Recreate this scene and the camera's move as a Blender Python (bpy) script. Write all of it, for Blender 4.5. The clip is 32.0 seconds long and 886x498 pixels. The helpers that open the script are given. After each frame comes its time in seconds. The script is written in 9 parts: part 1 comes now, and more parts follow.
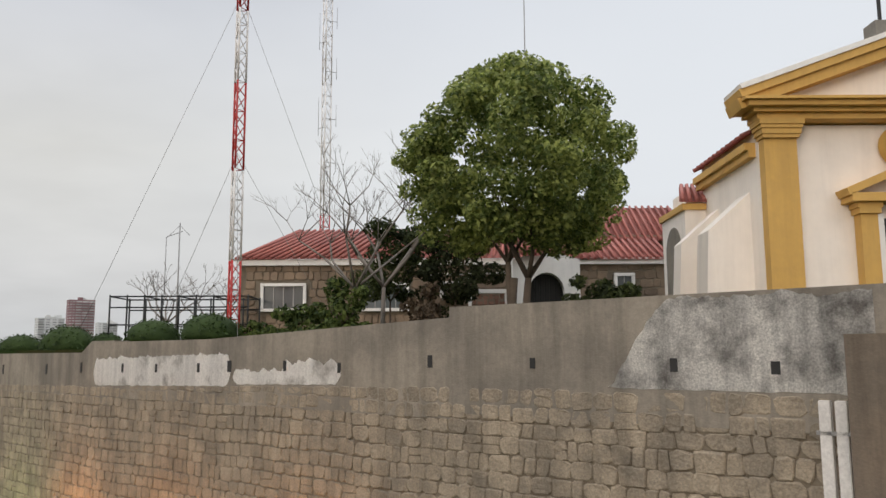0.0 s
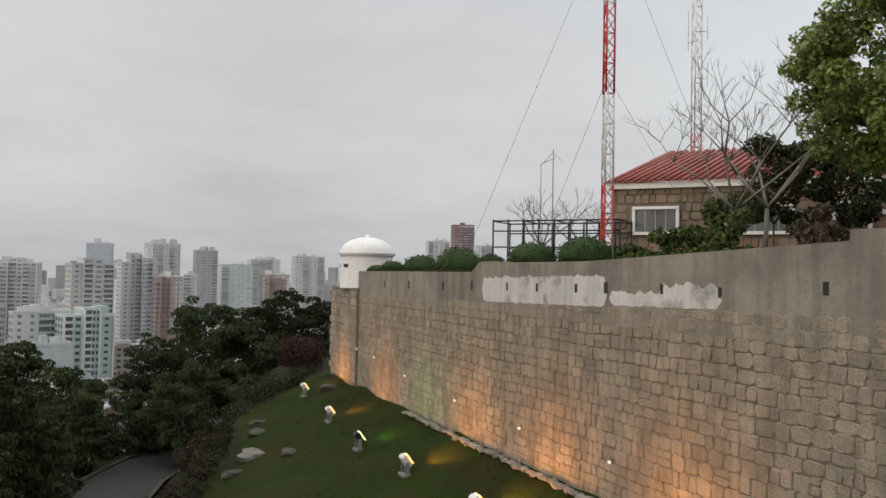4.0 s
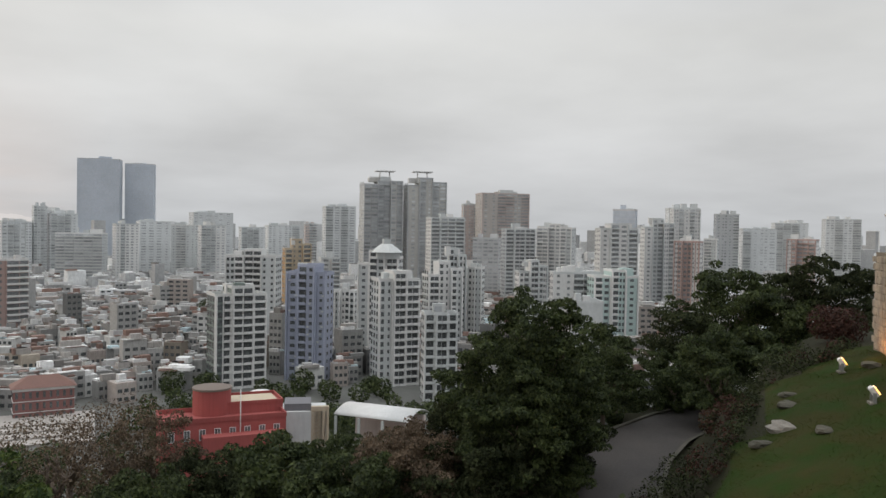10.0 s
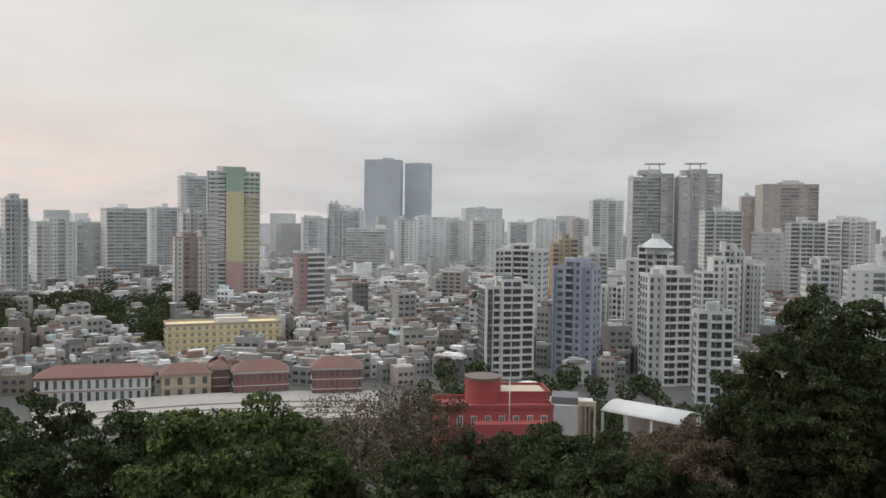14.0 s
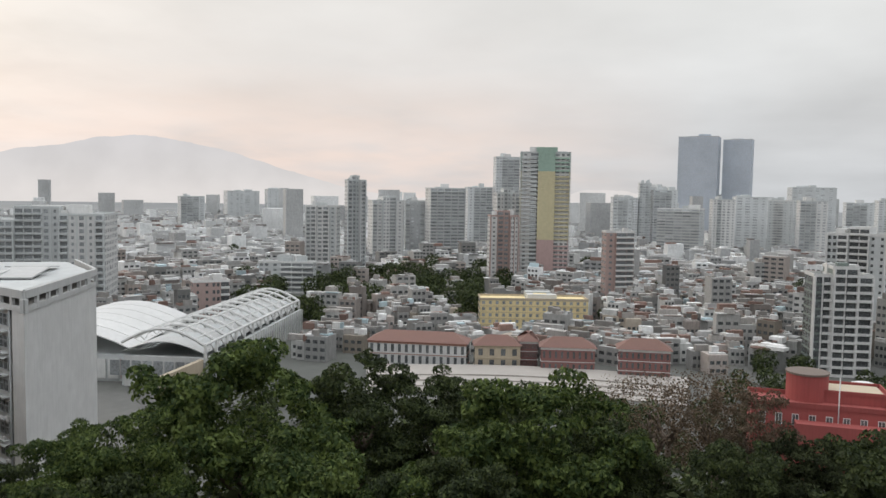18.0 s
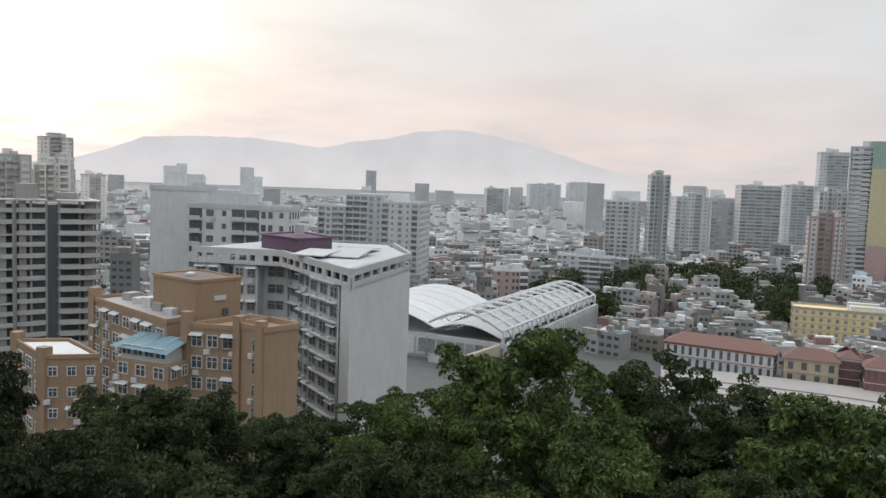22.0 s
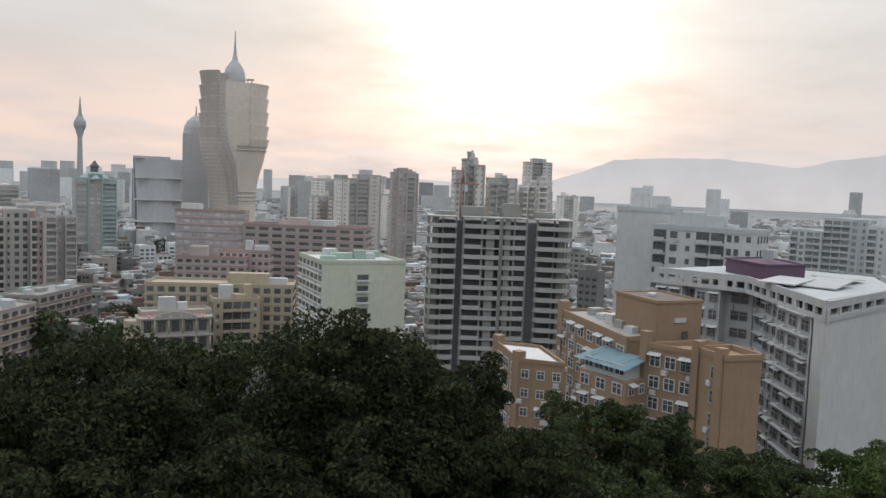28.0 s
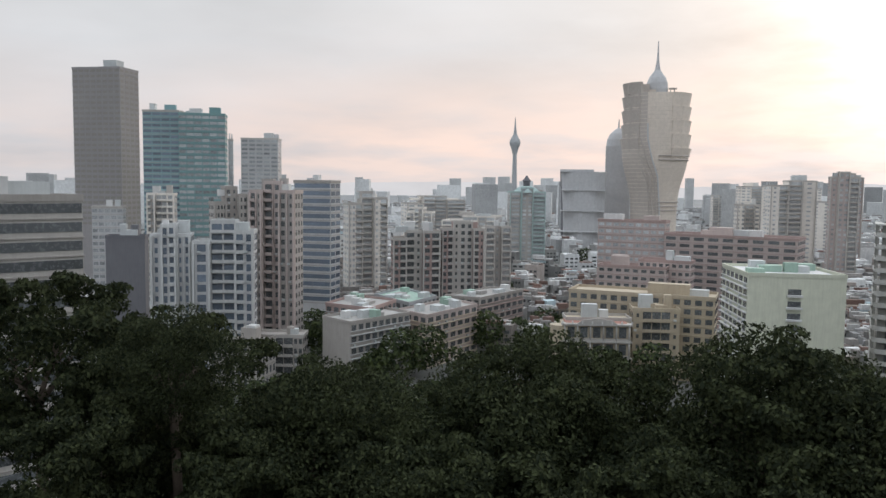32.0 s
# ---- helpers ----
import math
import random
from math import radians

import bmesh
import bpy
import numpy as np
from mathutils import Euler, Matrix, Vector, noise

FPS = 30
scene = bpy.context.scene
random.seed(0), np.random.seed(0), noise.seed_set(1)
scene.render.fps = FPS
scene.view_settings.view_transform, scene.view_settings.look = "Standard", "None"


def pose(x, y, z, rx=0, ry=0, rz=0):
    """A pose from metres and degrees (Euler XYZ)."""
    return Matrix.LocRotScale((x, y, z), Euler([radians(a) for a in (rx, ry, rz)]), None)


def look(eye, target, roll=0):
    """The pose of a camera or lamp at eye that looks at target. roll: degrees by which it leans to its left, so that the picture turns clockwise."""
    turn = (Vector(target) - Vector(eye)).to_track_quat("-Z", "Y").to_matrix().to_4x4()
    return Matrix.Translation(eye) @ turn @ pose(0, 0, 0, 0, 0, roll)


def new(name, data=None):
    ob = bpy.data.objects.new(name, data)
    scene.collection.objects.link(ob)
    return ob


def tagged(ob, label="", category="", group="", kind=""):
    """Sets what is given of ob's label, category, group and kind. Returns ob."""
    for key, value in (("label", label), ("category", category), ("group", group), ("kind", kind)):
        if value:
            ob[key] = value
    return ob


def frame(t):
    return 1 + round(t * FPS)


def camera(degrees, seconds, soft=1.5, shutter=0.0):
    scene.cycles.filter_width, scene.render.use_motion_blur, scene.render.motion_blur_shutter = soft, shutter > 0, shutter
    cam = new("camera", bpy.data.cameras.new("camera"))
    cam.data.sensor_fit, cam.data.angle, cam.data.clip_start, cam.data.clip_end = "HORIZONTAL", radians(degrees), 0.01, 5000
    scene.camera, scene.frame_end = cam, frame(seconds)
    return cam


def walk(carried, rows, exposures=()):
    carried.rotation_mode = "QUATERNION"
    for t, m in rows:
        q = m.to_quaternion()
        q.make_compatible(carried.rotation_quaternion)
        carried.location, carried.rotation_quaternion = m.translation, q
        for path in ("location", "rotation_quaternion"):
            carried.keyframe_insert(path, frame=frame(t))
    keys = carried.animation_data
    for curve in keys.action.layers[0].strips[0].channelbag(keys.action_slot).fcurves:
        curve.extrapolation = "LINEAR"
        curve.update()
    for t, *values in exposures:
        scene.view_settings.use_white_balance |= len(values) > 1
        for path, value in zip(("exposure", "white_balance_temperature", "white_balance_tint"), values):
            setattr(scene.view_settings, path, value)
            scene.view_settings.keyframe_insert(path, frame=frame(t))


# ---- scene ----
cam = camera(58.49, 32.0)
PATH = [
    (0.0, pose(-0.000, -0.000, -0.000, 97.64, 0.27, 0.00)),
    (0.5, pose(-0.041, -0.004, -0.005, 96.70, -0.23, 3.68)),
    (1.0, pose(-0.074, -0.011, -0.005, 95.90, -0.14, 7.72)),
    (1.5, pose(-0.100, -0.022, -0.001, 95.19, -0.05, 11.91)),
    (2.0, pose(-0.126, -0.036, 0.001, 94.85, -0.17, 15.86)),
    (2.5, pose(-0.152, -0.051, -0.004, 94.33, 0.04, 19.06)),
    (4.5, pose(-0.227, -0.106, -0.030, 91.19, -1.26, 28.26)),
    (5.0, pose(-0.250, -0.121, -0.035, 90.69, -0.92, 30.98)),
    (5.5, pose(-0.271, -0.132, -0.038, 90.53, -0.69, 33.67)),
    (6.0, pose(-0.292, -0.139, -0.038, 90.01, -0.28, 35.96)),
    (6.5, pose(-0.316, -0.138, -0.034, 89.69, -0.29, 38.50)),
    (7.0, pose(-0.336, -0.133, -0.029, 89.31, -0.07, 41.63)),
    (7.5, pose(-0.352, -0.130, -0.024, 89.13, 0.26, 46.23)),
    (8.0, pose(-0.359, -0.131, -0.024, 89.22, -0.00, 49.92)),
    (8.5, pose(-0.359, -0.137, -0.026, 89.11, -0.78, 53.32)),
    (9.0, pose(-0.362, -0.150, -0.032, 88.89, -0.96, 56.50)),
    (9.5, pose(-0.369, -0.169, -0.039, 88.60, -1.17, 59.60)),
    (10.0, pose(-0.381, -0.194, -0.045, 88.65, -1.05, 62.30)),
    (10.5, pose(-0.396, -0.225, -0.050, 88.73, -1.04, 64.28)),
    (11.0, pose(-0.413, -0.260, -0.055, 88.79, -1.11, 65.91)),
    (11.5, pose(-0.430, -0.298, -0.059, 88.82, -0.76, 67.77)),
    (12.0, pose(-0.445, -0.338, -0.063, 88.54, -0.40, 70.67)),
    (12.5, pose(-0.456, -0.376, -0.066, 88.26, -0.52, 73.15)),
    (13.0, pose(-0.464, -0.409, -0.069, 88.04, -0.75, 76.24)),
    (13.5, pose(-0.468, -0.431, -0.071, 87.98, -0.78, 78.97)),
    (15.5, pose(-0.483, -0.443, -0.074, 87.21, -1.00, 88.81)),
    (16.0, pose(-0.487, -0.439, -0.071, 86.60, -1.09, 91.57)),
    (16.5, pose(-0.490, -0.435, -0.068, 86.20, -1.26, 94.39)),
    (17.0, pose(-0.493, -0.432, -0.067, 85.83, -0.99, 97.24)),
    (17.5, pose(-0.495, -0.434, -0.072, 86.00, -0.78, 99.98)),
    (18.0, pose(-0.497, -0.437, -0.082, 86.14, -0.96, 103.55)),
    (18.5, pose(-0.497, -0.446, -0.095, 86.01, -1.03, 106.71)),
    (19.0, pose(-0.495, -0.462, -0.107, 85.76, -0.73, 109.61)),
    (19.5, pose(-0.490, -0.485, -0.114, 85.17, -0.91, 112.99)),
    (20.0, pose(-0.485, -0.509, -0.118, 85.49, -0.82, 115.01)),
    (20.5, pose(-0.475, -0.535, -0.124, 85.88, -1.17, 117.10)),
    (21.0, pose(-0.459, -0.560, -0.134, 85.95, -1.33, 119.66)),
    (21.5, pose(-0.444, -0.584, -0.142, 85.92, -1.70, 122.32)),
    (22.0, pose(-0.429, -0.602, -0.148, 85.14, -2.18, 125.04)),
    (22.5, pose(-0.418, -0.612, -0.151, 84.75, -2.24, 127.39)),
    (23.0, pose(-0.411, -0.617, -0.150, 84.55, -1.73, 129.65)),
    (23.5, pose(-0.405, -0.624, -0.147, 85.09, -1.55, 132.22)),
    (24.0, pose(-0.399, -0.633, -0.146, 85.41, -1.11, 134.31)),
    (24.5, pose(-0.395, -0.639, -0.150, 85.39, -1.29, 136.67)),
    (26.5, pose(-0.387, -0.653, -0.155, 85.32, -2.59, 147.02)),
    (27.0, pose(-0.381, -0.653, -0.152, 85.45, -2.52, 150.77)),
    (27.5, pose(-0.369, -0.660, -0.148, 85.44, -2.30, 154.62)),
    (28.0, pose(-0.356, -0.669, -0.146, 85.42, -2.26, 157.74)),
    (28.5, pose(-0.342, -0.680, -0.145, 86.88, -2.03, 160.59)),
    (29.0, pose(-0.322, -0.692, -0.147, 87.08, -1.77, 164.06)),
    (29.5, pose(-0.299, -0.702, -0.149, 86.98, -1.05, 168.39)),
    (30.0, pose(-0.274, -0.712, -0.153, 86.86, -1.52, 172.09)),
    (30.5, pose(-0.247, -0.719, -0.158, 86.59, -2.30, 175.94)),
    (31.0, pose(-0.214, -0.725, -0.162, 85.81, -2.26, 179.81)),
    (31.5, pose(-0.175, -0.731, -0.165, 85.55, -1.64, 183.83)),
    (32.0, pose(-0.133, -0.736, -0.168, 85.37, -0.68, 187.43)),
]
walk(cam, PATH, [(0.0, 0.12, 6600, 10), (2.5, 0.04, 6600, 10), (5.0, -0.01, 6500, 10), (8.0, 0.08, 6500, 10), (12.0, 0.12, 6550, 10), (18.0, 0.22, 6500, 10), (21.0, 0.2, 6400, 10), (23.0, 0.18, 6200, 10), (25.0, 0.12, 6200, 10), (28.0, 0.0, 6250, 10), (29.0, -0.18, 6500, 11), (30.0, -0.3, 6700, 12), (31.0, -0.24, 6800, 12), (32.0, 0.14, 6150, 10)])

# ---- world, sun ----
SUN_AZ, SUN_EL = 153.0, 13.0
sun_way = Vector((-math.sin(radians(SUN_AZ)) * math.cos(radians(SUN_EL)), math.cos(radians(SUN_AZ)) * math.cos(radians(SUN_EL)), math.sin(radians(SUN_EL))))


class Nodes:
    """A short way to wire nodes."""

    def __init__(self, tree):
        self.tree = tree

    def add(self, kind, **settings):
        n = self.tree.nodes.new(kind)
        for key, value in settings.items():
            if key.startswith("i_"):
                n.inputs[key[2:].replace("_", " ")].default_value = value
            else:
                setattr(n, key, value)
        return n

    def link(self, a, b):
        self.tree.links.new(a, b)

    def math(self, op, a, b=0.0, clamp=False):
        n = self.add("ShaderNodeMath", operation=op, use_clamp=clamp)
        for i, v in enumerate((a, b)):
            if isinstance(v, (int, float)):
                n.inputs[i].default_value = v
            else:
                self.link(v, n.inputs[i])
        return n.outputs[0]

    def mix(self, fac, a, b, blend="MIX"):
        n = self.add("ShaderNodeMix", data_type="RGBA", blend_type=blend)
        for i, v in ((0, fac), (6, a), (7, b)):
            if isinstance(v, (int, float)):
                n.inputs[i].default_value = v
            elif isinstance(v, tuple):
                n.inputs[i].default_value = (*v[:3], 1)
            else:
                self.link(v, n.inputs[i])
        return n.outputs[2]

    def ramp(self, fac, *stops):
        n = self.add("ShaderNodeValToRGB")
        e = n.color_ramp.elements
        while len(e) < len(stops):
            e.new(0.5)
        for el, (p, c) in zip(e, stops):
            el.position = p
            el.color = (*c, 1) if isinstance(c, tuple) else (c, c, c, 1)
        self.link(fac, n.inputs[0])
        return n.outputs[0]


def make_world():
    w = bpy.data.worlds.new("overcast_evening")
    w.use_nodes = True
    scene.world = w
    w.node_tree.nodes.clear()
    k = Nodes(w.node_tree)
    out = k.add("ShaderNodeOutputWorld")
    way = k.add("ShaderNodeTexCoord").outputs["Generated"]
    sep = k.add("ShaderNodeSeparateXYZ")
    k.link(way, sep.inputs[0])
    z = k.math("MAXIMUM", sep.outputs[2], 0.0)
    base = k.ramp(z, (0.0, (0.50, 0.515, 0.53)), (0.10, (0.57, 0.58, 0.59)), (0.24, (0.66, 0.665, 0.66)), (0.42, (0.57, 0.595, 0.65)), (0.60, (1.0, 1.03, 1.08)), (1.0, (1.75, 1.78, 1.82)))
    dot = k.add("ShaderNodeVectorMath", operation="DOT_PRODUCT")
    k.link(way, dot.inputs[0])
    dot.inputs[1].default_value = sun_way
    near = k.math("MAXIMUM", dot.outputs["Value"], 0.0)
    # cloud layer, stretched towards the horizon
    lift = k.math("ADD", z, 0.16)
    flat = k.add("ShaderNodeCombineXYZ")
    k.link(k.math("DIVIDE", sep.outputs[0], lift), flat.inputs[0])
    k.link(k.math("DIVIDE", sep.outputs[1], lift), flat.inputs[1])
    n1 = k.add("ShaderNodeTexNoise", i_Scale=0.75, i_Detail=5.0, i_Roughness=0.5)
    k.link(flat.outputs[0], n1.inputs["Vector"])
    cloud = k.ramp(n1.outputs[0], (0.32, 0.86), (0.5, 0.98), (0.68, 1.09))
    col = k.mix(1.0, base, cloud, "MULTIPLY")
    # the clearer, bluer sky away from the sun
    away = k.add("ShaderNodeVectorMath", operation="DOT_PRODUCT")
    k.link(way, away.inputs[0])
    away.inputs[1].default_value = Vector((math.sin(radians(30)), math.cos(radians(30)), 0))
    col = k.mix(k.math("MULTIPLY", k.ramp(away.outputs["Value"], (0.55, 0.0), (0.95, 0.85)), k.ramp(z, (0.05, 0.1), (0.2, 1.0), (0.5, 1.0), (0.7, 0.0))), col, (0.70, 0.74, 0.80))
    # the low warm band on the sunset side
    side = k.add("ShaderNodeVectorMath", operation="DOT_PRODUCT")
    k.link(way, side.inputs[0])
    side.inputs[1].default_value = Vector((-math.sin(radians(174)), math.cos(radians(174)), 0))
    wide = k.ramp(side.outputs["Value"], (0.02, 0.0), (0.3, 0.5), (0.6, 0.6), (0.8, 0.42), (0.97, 1.0))
    n2 = k.add("ShaderNodeTexNoise", i_Scale=1.6, i_Detail=4.0)
    k.link(flat.outputs[0], n2.inputs["Vector"])
    edge = k.math("ADD", z, k.math("MULTIPLY", k.math("SUBTRACT", n2.outputs[0], 0.5), 0.10))
    band = k.ramp(edge, (0.0, 0.75), (0.06, 1.0), (0.105, 0.75), (0.16, 0.25), (0.30, 0.08), (0.40, 0.0))
    warm = k.math("MULTIPLY", k.math("MULTIPLY", wide, band), k.ramp(n2.outputs[0], (0.3, 0.5), (0.6, 1.0)))
    col = k.mix(warm, col, (0.89, 0.69, 0.585))
    # the bright veil before the hidden sun
    veil = k.math("ADD", k.math("MULTIPLY", k.math("POWER", near, 90.0), 0.85), k.math("MULTIPLY", k.math("POWER", near, 10.0), 0.15))
    n3 = k.add("ShaderNodeTexNoise", i_Scale=2.6, i_Detail=5.0, i_Roughness=0.55)
    k.link(flat.outputs[0], n3.inputs["Vector"])
    veil = k.math("MULTIPLY", veil, k.ramp(n3.outputs[0], (0.34, 0.55), (0.58, 1.1)))
    glow = k.mix(1.0, (0, 0, 0), (1.0, 0.93, 0.85))
    col = k.mix(1.0, col, k.mix(veil, (0, 0, 0), glow), "ADD")
    sky = k.add("ShaderNodeTexSky", sky_type="NISHITA", sun_disc=False, sun_elevation=radians(SUN_EL), sun_rotation=radians(-SUN_AZ), air_density=2.0, dust_density=6.0)
    b1, b2, both = k.add("ShaderNodeBackground"), k.add("ShaderNodeBackground"), k.add("ShaderNodeAddShader")
    k.link(col, b1.inputs[0])
    b1.inputs[1].default_value = 1.0
    k.link(sky.outputs[0], b2.inputs[0])
    b2.inputs[1].default_value = 0.006
    k.link(b1.outputs[0], both.inputs[0])
    k.link(b2.outputs[0], both.inputs[1])
    k.link(both.outputs[0], out.inputs[0])


make_world()
sun = new("sun", bpy.data.lights.new("sun", "SUN"))
sun.data.energy, sun.data.angle, sun.data.color = 0.7, radians(20), (1.0, 0.86, 0.70)
sun.matrix_world = look(sun_way * 50, (0, 0, 0))


# ---- materials ----
def material(name, color, other=None, rough=0.8, scale=3.0, bump=0.0, bump_scale=30.0, metal=0.0, island=0.0, each=0.0, streak=0.0, contrast=1.0, spec=0.4, grain=1.0, share=0.5):
    """A surface of two tones with grain, stains and relief at real size; island and each vary it from piece to piece."""
    m = bpy.data.materials.new(name)
    m.use_nodes = True
    k = Nodes(m.node_tree)
    b = m.node_tree.nodes["Principled BSDF"]
    b.inputs["Metallic"].default_value = metal
    b.inputs["Specular IOR Level"].default_value = spec
    other = other or tuple(c * 0.72 for c in color)
    pos = k.add("ShaderNodeNewGeometry").outputs["Position"]
    big = k.add("ShaderNodeTexNoise", i_Scale=scale * 0.22, i_Detail=6.0, i_Roughness=0.6)
    k.link(pos, big.inputs["Vector"])
    fine = k.add("ShaderNodeTexNoise", i_Scale=scale * 4.0, i_Detail=4.0, i_Roughness=0.65)
    k.link(pos, fine.inputs["Vector"])
    spread = 0.16 / contrast
    f = k.ramp(big.outputs[0], (share - spread, 0.0), (share + spread, 1.0))
    col = k.mix(f, color, other)
    col = k.mix(1.0, col, k.ramp(fine.outputs[0], (0.3, 1 - 0.16 * grain), (0.7, 1 + 0.12 * grain)), "MULTIPLY")
    if streak:
        squeeze = k.add("ShaderNodeMapping")
        squeeze.inputs["Scale"].default_value = (1.6, 1.6, 0.12)
        k.link(pos, squeeze.inputs[0])
        runs = k.add("ShaderNodeTexNoise", i_Scale=1.4, i_Detail=6.0, i_Roughness=0.7)
        k.link(squeeze.outputs[0], runs.inputs["Vector"])
        col = k.mix(1.0, col, k.ramp(runs.outputs[0], (0.36, 1.0 - streak), (0.56, 1.05)), "MULTIPLY")
    for amount, source in ((island, "Random Per Island"), (each, "Random")):
        if amount:
            node = k.add("ShaderNodeNewGeometry") if source[6:] else k.add("ShaderNodeObjectInfo")
            v = k.math("ADD", k.math("MULTIPLY", node.outputs[source], 2 * amount), 1 - amount)
            col = k.mix(1.0, col, v, "MULTIPLY")
    k.link(col, b.inputs["Base Color"])
    k.link(k.ramp(fine.outputs[0], (0.3, max(0.05, rough - 0.12)), (0.7, min(1.0, rough + 0.1))), b.inputs["Roughness"])
    if bump:
        rel = k.add("ShaderNodeTexNoise", i_Scale=bump_scale, i_Detail=5.0)
        k.link(pos, rel.inputs["Vector"])
        bn = k.add("ShaderNodeBump", i_Strength=0.6, i_Distance=bump)
        k.link(rel.outputs[0], bn.inputs["Height"])
        k.link(bn.outputs[0], b.inputs["Normal"])
    return m


def leaf_material(name, dark, light, rough=0.7, spec=0.25, through_light=0.25):
    m = bpy.data.materials.new(name)
    m.use_nodes = True
    k = Nodes(m.node_tree)
    b = m.node_tree.nodes["Principled BSDF"]
    pos = k.add("ShaderNodeNewGeometry")
    n = k.add("ShaderNodeTexNoise", i_Scale=0.7, i_Detail=3.0)
    k.link(pos.outputs["Position"], n.inputs["Vector"])
    f = k.math("ADD", k.math("MULTIPLY", n.outputs[0], 0.9), k.math("MULTIPLY", k.math("SUBTRACT", pos.outputs["Random Per Island"], 0.5), 0.7))
    col = k.mix(k.ramp(f, (0.25, 0.0), (0.75, 1.0)), dark, light)
    k.link(col, b.inputs["Base Color"])
    b.inputs["Roughness"].default_value = rough
    b.inputs["Specular IOR Level"].default_value = spec
    t = k.add("ShaderNodeBsdfTranslucent")
    k.link(col, t.inputs[0])
    mixer = k.add("ShaderNodeMixShader", i_Fac=through_light)
    k.link(b.outputs[0], mixer.inputs[1])
    k.link(t.outputs[0], mixer.inputs[2])
    k.link(mixer.outputs[0], m.node_tree.nodes["Material Output"].inputs[0])
    return m


def glass_material(name, color, rough=0.15):
    m = material(name, color, rough=rough, scale=0.4, spec=0.8, each=0.25, island=0.3)
    return m


